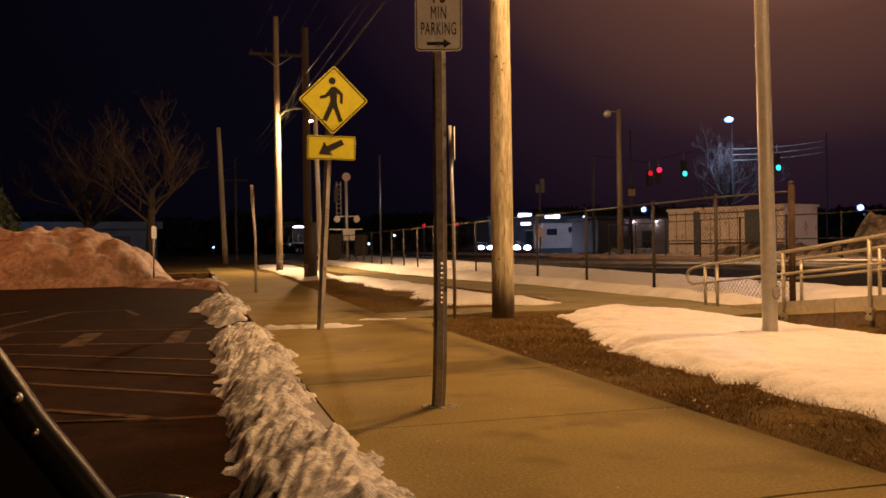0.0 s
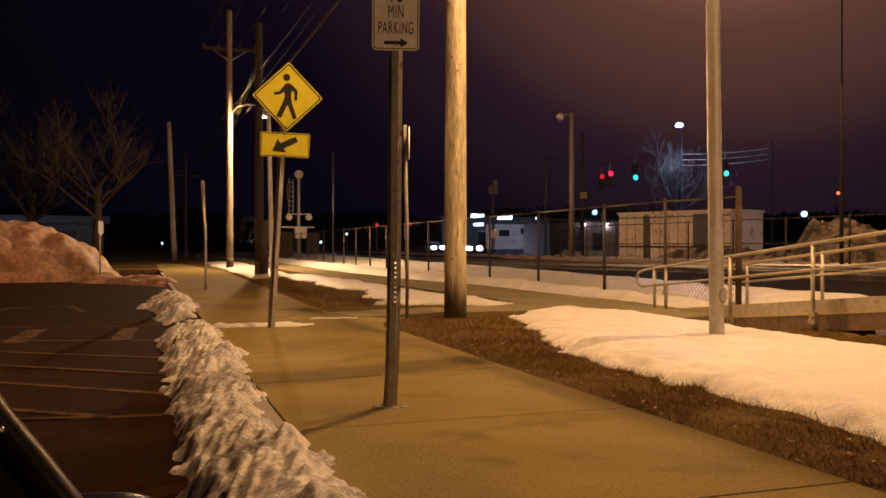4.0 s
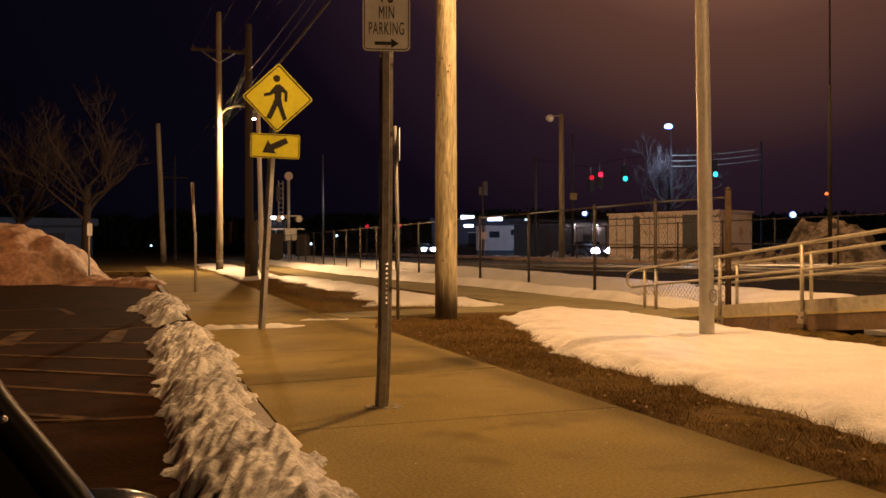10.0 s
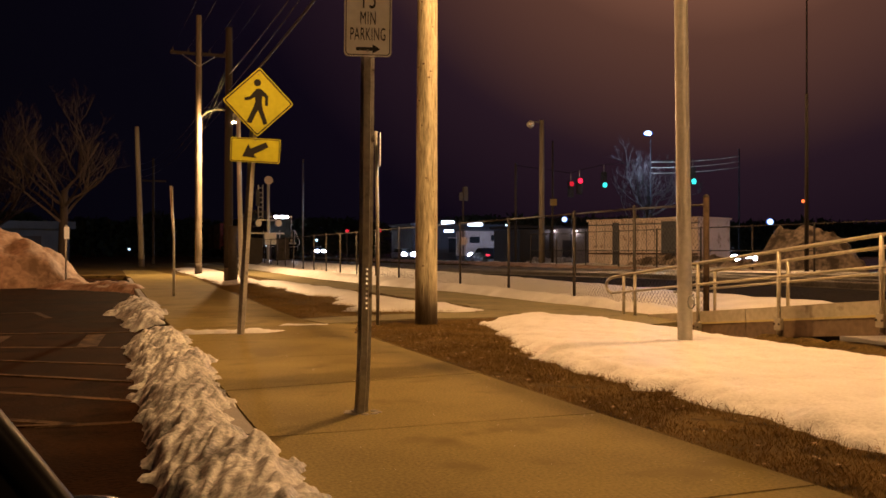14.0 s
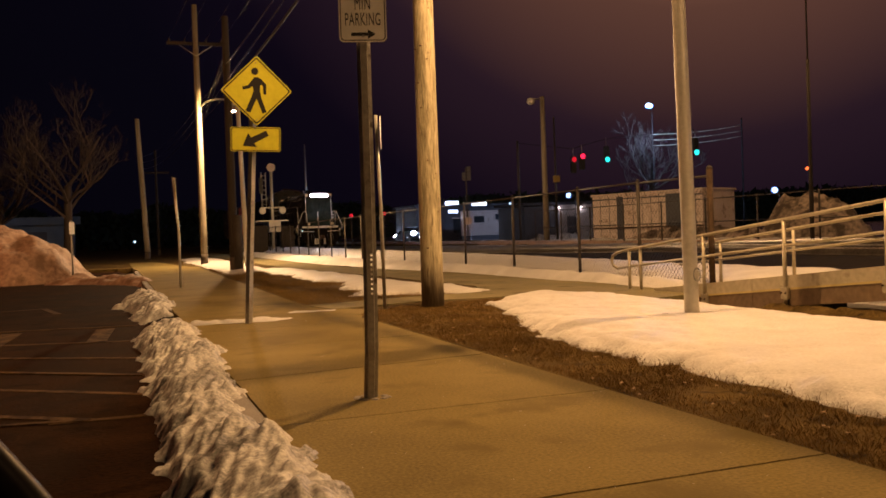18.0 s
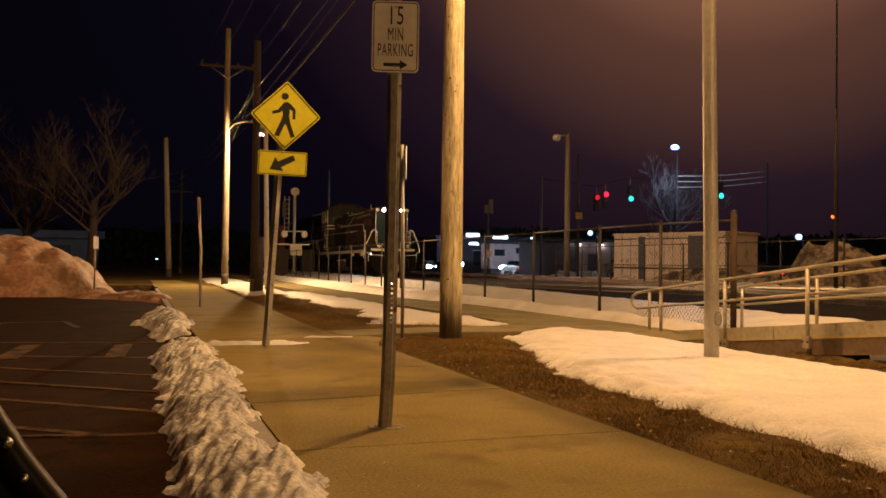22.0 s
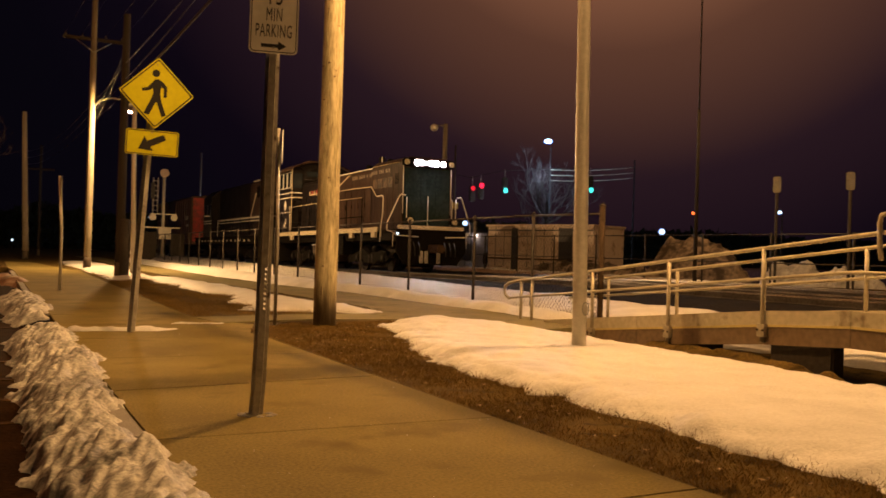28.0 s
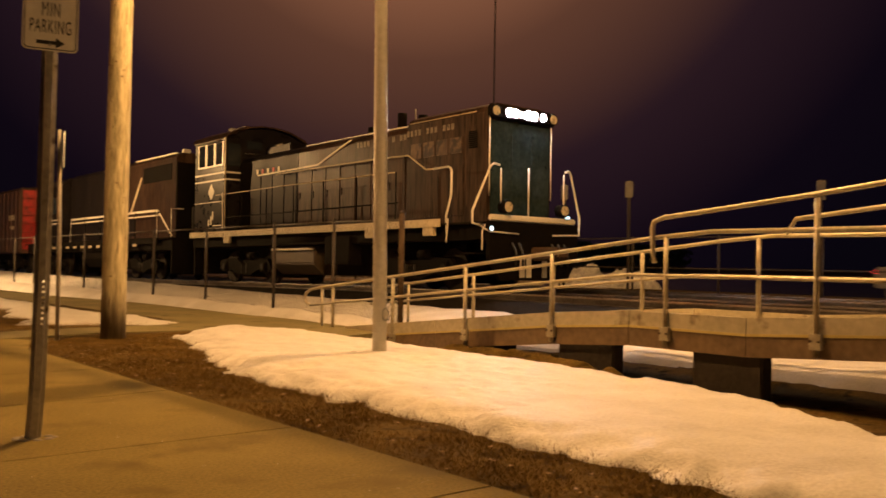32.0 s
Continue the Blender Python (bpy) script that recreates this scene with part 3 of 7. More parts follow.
# ---- snow ----
snow("snow_patch", [(3.80, -6), (3.80, 3.8), (3.80, 4.6), (3.82, 5.5), (3.78, 6.3), (3.86, 7.2), (4.1, 8.4), (4.42, 9.3), (4.78, 10.4), (5.05, 11.3), (5.1, 11.9), (5.7, 12.35), (6.2, 12.4), (6.8, 11.6), (7.35, 10.9), (7.75, 10.3), (7.7, 9.4), (7.5, 8.4), (7.52, 7.3), (7.3, 5.9), (7.2, 4.9), (7.05, 4.1), (6.3, 2.7), (5.6, 0), (5.2, -6)],
     0.15, 0.20, 0.035, "thick patch of old snow on the verge", rag=0.20, rough=0.04, lump=0.24)
snow("snow_patch", [(3.9, 14.9), (4.9, 14.2), (6.2, 14.0), (6.1, 15.4), (5.9, 19), (5.6, 25), (5.3, 29), (4.3, 29.5), (4.4, 25), (4.6, 19), (4.2, 16.4)], 0.12, 0.3, 0.07, "melting snow patch beside the path", rag=0.35)
snow("snow_patch", [(3.2, 27), (4.6, 29), (5.2, 36), (5.3, 52), (3.4, 52), (3.3, 40)], 0.10, 0.3, 0.14, "thin snow along the far sidewalk", rag=0.4)
snow("snow_bank", [(8.25, 11.9), (9.0, 11.6), (9.0, 16), (8.95, 24), (8.6, 32), (8.7, 60), (7.6, 60), (7.3, 33), (7.75, 25), (8.3, 20), (8.35, 15)], 0.24, 0.22, 0.08, "low bank of snow between path and fence", rag=0.18, rough=0.08)
snow("snow_strip", [(9.35, -10), (10.9, -10), (11.3, 5), (11.9, 14), (12.6, 30), (13.6, 60), (13.9, 80), (10.8, 80), (9.9, 40), (9.45, 16), (9.3, 6)], 0.20, 0.4, 0.12, "strip of snow between fence and track", rag=0.2)
snow("snow_bank", [(0.26, 1.2), (0.80, 1.2), (0.83, 3.6), (0.82, 4.4), (0.68, 5.0), (0.72, 5.6), (0.80, 6.2), (0.75, 6.8), (0.86, 7.6), (0.92, 8.6), (0.80, 9.4), (0.86, 10.2), (0.84, 11.3), (0.5, 11.9), (0.2, 11.4), (0.24, 9.6), (0.22, 7.9), (0.18, 5.6), (0.22, 4.9)],
     0.15, 0.11, 0.0125, "ploughed ridge of dirty melting snow on the kerb", DIRTY_SNOW, rough=0.05, rag=0.12, lump=0.17, base=lambda x, y: -0.15 + 0.15 * np.clip((x - 0.2) / 0.46, 0, 1) + 0 * y, chop=0.045)
snow("snow_lump", [(0.42, 13.6), (0.66, 13.7), (0.88, 15.0), (0.84, 16.0), (0.82, 17.6), (0.72, 19.3), (0.42, 20.4), (0.2, 19.2), (0.05, 17.3), (0.25, 16.2), (0.3, 14.8)], 0.15, 0.13, 0.02, "lump of dirty snow on the kerb", DIRTY_SNOW, rough=0.10, rag=0.18, lump=0.26, base=lambda x, y: -0.13 + 0.13 * np.clip((x - 0.2) / 0.46, 0, 1), chop=0.045)
snow("snow_patch", [(0.9, 11.2), (1.9, 11.15), (2.1, 11.35), (1.2, 11.5), (0.9, 11.6)], 0.05, 0.06, 0.025, "thin streak of snow across the sidewalk", rag=0.12, lump=0.3, base=lambda x, y: 0 * x)
snow("snow_patch", [(2.2, 12.15), (2.8, 12.1), (2.9, 12.3), (2.3, 12.35)], 0.03, 0.05, 0.025, "thin streak of snow on the sidewalk", rag=0.1, lump=0.3, base=lambda x, y: 0 * x)
snow("snow_pile", [(-16, 31), (-8, 30.2), (-3.2, 30.2), (-1.3, 30.9), (-0.55, 32.4), (-1.2, 34.6), (-3.5, 37), (-8, 38.5), (-16, 38)], 1.85, 0.95, 0.10, "big ploughed pile of sandy snow at the lot's end", PILE_SNOW, rough=0.62, rag=0.35, lump=1.0, base=lambda x, y: -0.15 + 0 * x)
snow("snow_lump", [(-2.0, 29.6), (-0.6, 28.2), (0.6, 26.0), (1.1, 24.0), (1.0, 26.4), (0.5, 29.2), (-0.6, 30.8)], 0.26, 0.28, 0.05, "low lumps of sandy snow along the lot's edge", PILE_SNOW, rough=0.34, rag=0.42, lump=0.9, base=lambda x, y: -0.12 + 0 * x)
snow("snow_pile", [(25.4, 30.2), (26.0, 28.7), (26.7, 27.5), (27.4, 26.7), (28.3, 26.8), (28.4, 28.4), (27.7, 29.8), (26.6, 31.0)], 3.3, 1.15, 0.10, "tall pile of dirty brown snow beyond the tracks", DARK_PILE, rough=0.8, rag=0.3, lump=0.8, base=lambda x, y: 0.16 + 0 * x)
snow("snow_bank", [(24.6, 38.5), (25.6, 33.5), (26.2, 30.8), (27.2, 31.4), (27.0, 34.5), (26.2, 39.0)], 0.95, 0.6, 0.10, "low dirty brown bank of snow beside the shed", DARK_PILE, rough=0.4, rag=0.35, lump=0.6, base=lambda x, y: 0.16 + 0 * x)
snow("snow_bank", [(22.9, 24), (23.9, 24), (24.3, 38), (24.2, 50), (23.8, 58), (23.3, 58), (23.2, 48), (22.8, 36)], 0.26, 0.35, 0.12, "grey bank of snow at the shed's foot", DIRTY_SNOW, rough=0.16, rag=0.4, lump=0.7, base=lambda x, y: 0.16 + 0 * x)
snow("snow_pile", [(28.4, 26.5), (29.1, 25.2), (30.1, 23.9), (31.2, 22.6), (31.6, 23.2), (30.6, 25.2), (29.2, 26.9)], 1.15, 0.45, 0.08, "heaps of ploughed dirty snow beyond the tracks", DIRTY_SNOW, rough=0.8, rag=0.35, lump=0.6, base=lambda x, y: 0.16 + 0 * x)
snow("snow_strip", [(20.6, 0), (22.2, 0), (22.6, 30), (22.9, 60), (22.6, 90), (21.9, 90), (21.4, 60), (21, 30)], 0.22, 0.3, 0.25, "strip of dirty snow between tracks and road", PILE_SNOW, rag=0.3, base=lambda x, y: 0.16 + 0 * x)

snow("snow_bank", [(35.6, 71.2), (39.9, 71.2), (39.9, 72.2), (35.6, 72.2)], 0.75, 0.4, 0.12, "broken bank of ploughed snow before the far house", DIRTY_SNOW, rough=0.6, rag=0.5, lump=0.6, base=lambda x, y: -0.05 + 0 * x)

# dead grass along the snow
def blades(name, outline, count, tall, label):
    rnd = np.random.RandomState(len(name) + count)
    xs, ys = [p[0] for p in outline], [p[1] for p in outline]
    x, y = rnd.uniform(min(xs), max(xs), count * 2), rnd.uniform(min(ys), max(ys), count * 2)
    ok = (inside(outline, x, y) > 0) & (grain(x, y, 0.5, 3) > rnd.uniform(-0.35, 0.1, count * 2))
    x, y = x[ok], y[ok]
    z, a, h = ground_z(x, y) - 0.01, rnd.uniform(0, math.tau, len(x)), tall * rnd.uniform(0.35, 1.1, len(x))
    lean, way, w = rnd.uniform(0.2, 1.3, len(x)) * h, rnd.uniform(0, math.tau, len(x)), 0.0026
    v = np.empty((len(x), 3, 3))
    v[:, 0] = np.stack((x - w * np.cos(a), y - w * np.sin(a), z), 1)
    v[:, 1] = np.stack((x + w * np.cos(a), y + w * np.sin(a), z), 1)
    v[:, 2] = np.stack((x + lean * np.cos(way), y + lean * np.sin(way), z + h), 1)
    me = bpy.data.meshes.new(name)
    me.from_pydata(v.reshape(-1, 3).tolist(), [], np.arange(len(x) * 3).reshape(-1, 3).tolist())
    me.materials.append(GRASS)
    return tagged(new(name, me), label, "grass", kind="stuff")


blades("dead_grass", [(2.95, -2), (3.85, -2), (3.9, 5.5), (4.3, 8.5), (5.0, 11.2), (5.6, 12.4), (4.0, 12.4), (3.0, 11.3)], 120000, 0.045, "matted dead grass between sidewalk and snow")
blades("dead_grass", [(3.5, -2), (3.95, -2), (3.95, 4.6), (4.05, 6.6), (4.3, 8.4), (4.7, 9.6), (5.3, 11), (5.1, 11.2), (4.2, 9.4), (3.7, 6.6), (3.5, 4.0)], 14000, 0.075, "taller tufts of dead grass at the snow's edge")
blades("dead_grass", [(2.75, 13.5), (5.6, 14.0), (5.0, 19), (5.2, 27), (3.1, 33), (2.8, 17)], 40000, 0.07, "dead brown grass beside the far sidewalk")


def litter(name, outline, count, size, material, label):
    """Dead leaves and crumbs that lie about singly."""
    rnd = np.random.RandomState(count)
    xs, ys = [p[0] for p in outline], [p[1] for p in outline]
    x, y = rnd.uniform(min(xs), max(xs), count * 3), rnd.uniform(min(ys), max(ys), count * 3)
    ok = np.nonzero(inside(outline, x, y) > 0)[0][:count]
    x, y = x[ok], y[ok]
    z = np.where(x < 2.9, 0.004, ground_z(x, y) + 0.02)
    a, s = rnd.uniform(0, math.tau, len(x)), size * rnd.uniform(0.4, 1.2, len(x))
    v = np.empty((len(x), 4, 3))
    for k, (r, da, dz) in enumerate(((1.0, 0.0, 0.3), (0.55, 1.4, 0.0), (0.9, 3.0, 0.25), (0.6, 4.6, 0.05))):
        v[:, k] = np.stack((x + r * s * np.cos(a + da), y + r * s * np.sin(a + da), z + dz * s), 1)
    me = bpy.data.meshes.new(name)
    me.from_pydata(v.reshape(-1, 3).tolist(), [], np.arange(len(x) * 4).reshape(-1, 4).tolist())
    me.materials.append(material)
    return tagged(new(name, me), label, "leaves", kind="stuff")


litter("leaf_litter", [(2.95, 0), (3.9, 0), (4.3, 9), (5.2, 12), (3.0, 11.3)], 320, 0.022, LEAF, "scattered dead leaves on the verge")
litter("grit", [(0.95, 1), (2.9, 1), (2.9, 11), (0.95, 11)], 130, 0.006, SNOW, "pale grit on the sidewalk")


# ---- poles and signs ----
def wooden_pole(x, y, tall, r, material, label, lean=(0, 0), foot=0.0, tarred=0.45):
    """A round, tapered pole with knots and a tarred foot."""
    root = thing("utility_pole", pose(x, y, foot), label, "utility pole")
    bm = bmesh.new()
    pts = [(lean[0] * k / 12, lean[1] * k / 12, tarred + (tall - tarred) * k / 12) for k in range(13)]
    if material is FOOT_WOOD:
        pts = [(0, 0, -0.3)] + pts
    tube(bm, pts, r, 24, r * 0.72)
    shaft = part("shaft", bm, material, root)
    if material is not FOOT_WOOD:
        quick("foot", TAR_WOOD, root, "dark creosoted pole foot", tubes=[([(0, 0, -0.3), (0, 0, tarred * 0.7), (0, 0, tarred + 0.02)], r * 1.03, 20, r * 1.005)])
    return root, shaft


main_pole, shaft = wooden_pole(4.28, 11.95, 10.6, 0.165, FOOT_WOOD, "thick weathered wooden utility pole beside the sidewalk", lean=(0.03, 0.0))
rnd = random.Random(3)
for k in range(26):
    a, z = rnd.uniform(math.pi, math.tau), rnd.uniform(0.7, 4.6)
    bm = bmesh.new()
    rim = 0.165 * (1 - 0.28 * z / 10.6)
    ball(bm, ((rim - 0.012) * math.cos(a), (rim - 0.012) * math.sin(a), z), rnd.uniform(0.014, 0.022), 8, 0.7)
    part("knot", bm, KNOT_WOOD, shaft)

pole_b, _ = wooden_pole(3.72, 29.8, 8.4, 0.15, DARK_WOOD, "dark wooden utility pole with a metal sleeve")
quick("sleeve", FENCE_STEEL, pole_b, "dull grey metal guard sleeve", tubes=[([(0.12, -0.08, 0), (0.12, -0.08, 1.85)], 0.16, 14)])
pole_c, _ = wooden_pole(3.68, 39.8, 11.3, 0.155, GREY_WOOD, "tall wooden utility pole with crossarm and street lamp")
quick("crossarm", DARK_WOOD, pole_c, "wooden crossarm", 0.01, boxes=[(-1.2, 1.2, -0.07, 0.07, 9.55, 9.68)])
quick("brace", GALV, pole_c, tubes=[([(-0.7, 0, 9.55), (0, -0.15, 9.05)], 0.02, 6), ])
quick("brace", GALV, pole_c, tubes=[([(0.7, 0, 9.55), (0, -0.15, 9.05)], 0.02, 6), ])
for x in (-1.1, -0.45, 0.45, 1.1):
    quick("insulator", DARK_BLOCK, pole_c, "brown glazed insulator", tubes=[([(x, 0, 9.68), (x, 0, 9.76), (x, 0, 9.82)], 0.05, 8, 0.03)])
lamp_arm = quick("lamp_arm", GALV, pole_c, "curved street lamp arm", tubes=[([(0.1, -0.1, 6.85), (0.3, -0.3, 7.05), (0.7, -0.6, 7.14), (1.1, -0.9, 7.08), (1.28, -1.12, 6.92)], 0.035, 8)])
bm = bmesh.new()
ball(bm, (1.32, -1.18, 6.84), 0.15, 12, 0.7)
part("lamp_head", bm, GALV, pole_c, "grey street lamp head")
# shade added to keep the street light off the upper pole
quick("lamp_shade", GALV, pole_c, "metal shade added to block the lamp's upward light", tubes=[([(1.32, -1.2, 6.52), (1.32, -1.2, 6.62), (1.32, -1.2, 6.78)], 0.22, 20, 0.10)])
wooden_pole(2.0, 60, 9.0, 0.19, GREY_WOOD, "wooden utility pole at the lot's far end", lean=(-0.3, 0))
pole_e, _ = wooden_pole(3.4, 75, 8.5, 0.12, DARK_WOOD, "thin dark utility pole far down the street")
quick("crossarm", DARK_WOOD, pole_e, boxes=[(-1.0, 1.0, -0.05, 0.05, 6.6, 6.72)])
quick("top_crossarm", DARK_WOOD, main_pole, boxes=[(-1.1, 1.1, -0.06, 0.06, 10.28, 10.4)])

steel_pole = thing("steel_pole", pose(4.55, 32.7, 0), "slim bright steel pole beside the wooden poles", "pole")
quick("shaft", LAMP_STEEL, steel_pole, tubes=[([(0, 0, -0.1), (-0.08, 0, 3.5), (-0.15, 0, 6.9)], 0.095, 12, 0.07)])
quick("cap", GALV, steel_pole, tubes=[([(-0.15, 0, 6.88), (-0.15, 0, 6.96)], 0.085, 12)])

lamp_post = thing("lamp_post", pose(6.12, 8.38, 0.0), "tall tapered steel lamp post standing in the snow", "lamp post")
quick("shaft", LAMP_STEEL, lamp_post, tubes=[([(0, 0, -0.25)] + [(-0.0105 * k, 0.004 * k, 0.83 * k + 0.3) for k in range(11)], 0.085, 24, 0.064)])
quick("lamp_arm", LAMP_STEEL, lamp_post, "straight twin lamp arm", tubes=[([(-1.1, -0.08, 9.16), (-0.105, 0.04, 9.02), (0.9, 0.34, 9.16)], 0.035, 10)])
quick("neck", LAMP_STEEL, lamp_post, tubes=[([(-0.10, 0.04, 8.5), (-0.105, 0.04, 9.05)], 0.066, 10)])
for s in (-1, 1):
    quick("lamp_head", GALV, lamp_post, "flat street lamp head", boxes=[(s * 1.28 - 0.44, s * 1.28 + 0.24, (0.40 if s > 0 else -0.13) - 0.17, (0.40 if s > 0 else -0.13) + 0.17, 9.12, 9.24)], bevel=0.04)
quick("base_collar", RUST, lamp_post, "rusty base ring", tubes=[([(0, 0, -0.1), (0, 0, 0.02)], 0.115, 24)])
bm = bmesh.new()
for k in range(16):
    a, b = math.tau * k / 16, math.tau * (k + 1) / 16
    tube(bm, [(0.02 + 0.045 * math.cos(a), -0.087, 0.46 + 0.075 * math.sin(a)), (0.02 + 0.045 * math.cos(b), -0.087, 0.46 + 0.075 * math.sin(b))], 0.007, 6)
part("hand_hole_rim", bm, GALV, lamp_post, "oval rim of the hand hole")
quick("hand_hole_cover", LAMP_STEEL, lamp_post, tubes=[([(0.02, -0.076, 0.46), (0.02, -0.087, 0.46)], 0.04, 14)])

yard = thing("yard_mast", pose(21.2, 22.6, 0.16), "dark mast beyond the tracks with an added lamp on top", "lamp post")
quick("shaft", DARK_WOOD, yard, tubes=[([(0, 0, -0.2), (0, 0, 6)], 0.075, 12, 0.05)])
# thin upper shaft, head and bracket added to carry the fill lamp
quick("upper_shaft", DARK_WOOD, yard, tubes=[([(0, 0, 5.9), (0, 0, 16.2)], 0.03, 8, 0.022)])
quick("lamp_head", GALV, yard, boxes=[(0.2, 1.0, 0.9, 1.7, 17.1, 17.25)])
quick("bracket", GALV, yard, tubes=[([(0, 0, 16.0), (0.1, 0.6, 17.1), (0.6, 1.3, 17.12)], 0.04, 6)])
bm = bmesh.new()
ball(bm, (-0.14, 0.0, 2.5), 0.055, 10)
part("warning_light", bm, ORANGE_SIGNAL, yard, "small glowing orange signal")
# unseen post added to hold the fill lamp
lot_post = thing("lot_fill_post", pose(LOT_FILL[0], LOT_FILL[1], 0), "unseen steel post added for the lot fill lamp", "lamp post")
quick("shaft", LAMP_STEEL, lot_post, tubes=[([(0.6, 0, -0.2), (0.6, 0, 9.4)], 0.08, 12, 0.06)])
quick("lamp_head", GALV, lot_post, boxes=[(-0.3, 0.65, -0.2, 0.2, 9.4, 9.5)], bevel=0.02)


def channel_post(root, tall, holes=8, bend=0.022, wide=0.088):
    """A flanged steel sign post, bent a little at the foot, with a row of holes through its web."""
    def strip(shape, heights, name="post", parent=None, label=""):
        bm = bmesh.new()
        rings = [[bm.verts.new((x - bend * math.exp(-max(z, 0) / 0.28), y, z)) for x, y in shape] for z in heights]
        n = len(shape)
        for a, b in zip(rings, rings[1:]):
            for k in range(n):
                bm.faces.new((a[k], a[(k + 1) % n], b[(k + 1) % n], b[k]))
        bm.faces.new(rings[0][::-1])
        bm.faces.new(rings[-1])
        return part(name, bm, POST_STEEL, parent or root, label)

    lo, hi = 0.004, 0.019
    half = [(-wide / 2, 0.02), (-wide / 2 + 0.004, 0.024), (-wide * 0.22, 0.024), (-wide * 0.18, -0.018), (lo, -0.018), (lo, -0.024), (-wide * 0.23, -0.024), (-wide * 0.27, 0.017)]
    whole = [-0.2, 0, 0.05, 0.15, 0.3, 0.5, 0.8, 1.2, 2.0, tall]
    post = strip(half, whole, label="perforated steel sign post")
    strip([(-x if y > 0 or x < -0.01 else hi, y) for x, y in half], whole, "flange", post)
    web = [(lo, -0.018), (hi, -0.018), (hi, -0.024), (lo, -0.024)]
    first, pitch = 0.66, 0.031
    strip(web, [z for z in whole if z < first] + [first], "web", post)
    for k in range(holes):
        strip(web, [first + 0.014 + pitch * k, first + pitch * (k + 1)], "web", post)
    strip(web, [first + pitch * holes + 0.014, 2.0, tall], "web", post)
    return post


def rounded(w, h, r, seg=5):
    out = []
    for cx, cy, a0 in ((w / 2 - r, h / 2 - r, 0), (-w / 2 + r, h / 2 - r, 90), (-w / 2 + r, -h / 2 + r, 180), (w / 2 - r, -h / 2 + r, 270)):
        out += [(cx + r * math.cos(radians(a0 + 90 * k / seg)), cy + r * math.sin(radians(a0 + 90 * k / seg))) for k in range(seg + 1)]
    return out


def plate(name, outline, material, parent, place, thick=0.003, turn=0.0, label="", front=0.0):
    """A flat sheet with its face towards -y in its thing's space."""
    m = Matrix.Translation(place) @ pose(0, 0, 0, 0, turn, 0)
    bm = bmesh.new()
    prism(bm, outline, lambda a, b, d: m @ Vector((a, -front - d, b)), thick)
    return part(name, bm, material, parent, label)


def ring(name, outer, inner, material, parent, place, turn=0.0, front=0.003):
    m = Matrix.Translation(place) @ pose(0, 0, 0, 0, turn, 0)
    bm = bmesh.new()
    a = [bm.verts.new(m @ Vector((p, -front - 0.001, q))) for p, q in outer]
    b = [bm.verts.new(m @ Vector((p, -front - 0.001, q))) for p, q in inner]
    n = len(a)
    for i in range(n):
        bm.faces.new((a[i], a[(i + 1) % n], b[(i + 1) % n], b[i]))
    return part(name, bm, material, parent)


def letters(body, size, place, parent, material, stretch=1.0, rot=(90, 0, 0)):
    data = bpy.data.curves.new("lettering", "FONT")
    data.body, data.size, data.align_x, data.align_y, data.extrude = body, size, "CENTER", "CENTER", 0.001
    data.space_character = 1.12
    ob = new("lettering", data)
    dg = bpy.context.evaluated_depsgraph_get()
    me = bpy.data.meshes.new_from_object(ob.evaluated_get(dg))
    bpy.data.objects.remove(ob)
    me.transform(pose(*place, *rot) @ Matrix.Diagonal((stretch, 1, 1, 1)))
    me.materials.clear()
    me.materials.append(material)
    out = new("lettering", me)
    out.parent = parent
    return out


# 15-minute parking sign
sign = thing("parking_sign", pose(1.53, 5.43, 0, 0, 0.45, -15.5), "white parking sign on a bent steel post in the sidewalk", "sign")
channel_post(sign, 2.74)
panel = plate("panel", rounded(0.300, 0.457, 0.03), SIGN_WHITE, sign, (0.0, -0.026, 2.492), 0.003)
ring("border", rounded(0.284, 0.441, 0.025), rounded(0.272, 0.429, 0.02), SIGN_BLACK, panel, (0.0, -0.026, 2.492))
for body, size, z, st in (("15", 0.17, 2.622, 0.60), ("MIN", 0.118, 2.503, 0.46), ("PARKING", 0.114, 2.402, 0.44)):
    letters(body, size, (0.0, -0.030, z), panel, SIGN_BLACK, st)
plate("arrow", [(-0.075, -0.011), (0.03, -0.011), (0.03, -0.03), (0.08, 0.0), (0.03, 0.03), (0.03, 0.011), (-0.075, 0.011)], SIGN_BLACK, panel, (0.0, -0.029, 2.312), 0.001)
for z in (2.30, 2.68):
    quick("bolt", POST_STEEL, panel, tubes=[([(0, -0.028, z), (0, -0.036, z)], 0.008, 8)])
bm = bmesh.new()
for k in range(9):
    a = math.tau * k / 9
    ball(bm, (-0.012 + 0.1 * math.cos(a), 0.07 * math.sin(a), 0.0), 0.028, 8, 0.35)
part("base_patch", bm, KERB, sign, "crumbled concrete round the post's foot")

# crossing sign
ped = thing("crossing_sign", pose(1.55, 11.05, 0, 0, 0, -10), "yellow diamond crossing sign with an arrow plaque on a leaning post", "sign")
lean = pose(-0.02, 0, 0, 0, 3.4, 0)
bm = bmesh.new()
tube(bm, [lean @ Vector((0, 0, z)) for z in (-0.1, 0.4, 1.2, 2.2, 3.2)], 0.045, 4, 0.045, math.pi / 4)
part("post", bm, POST_STEEL, ped, "square perforated steel post")
S = 0.61
c = math.sqrt(0.5)
diamond = rounded(S, S, 0.03)
spin = lambda pts: [((p - q) * c, (p + q) * c) for p, q in pts]
centre = (0.19, -0.06, 2.86)
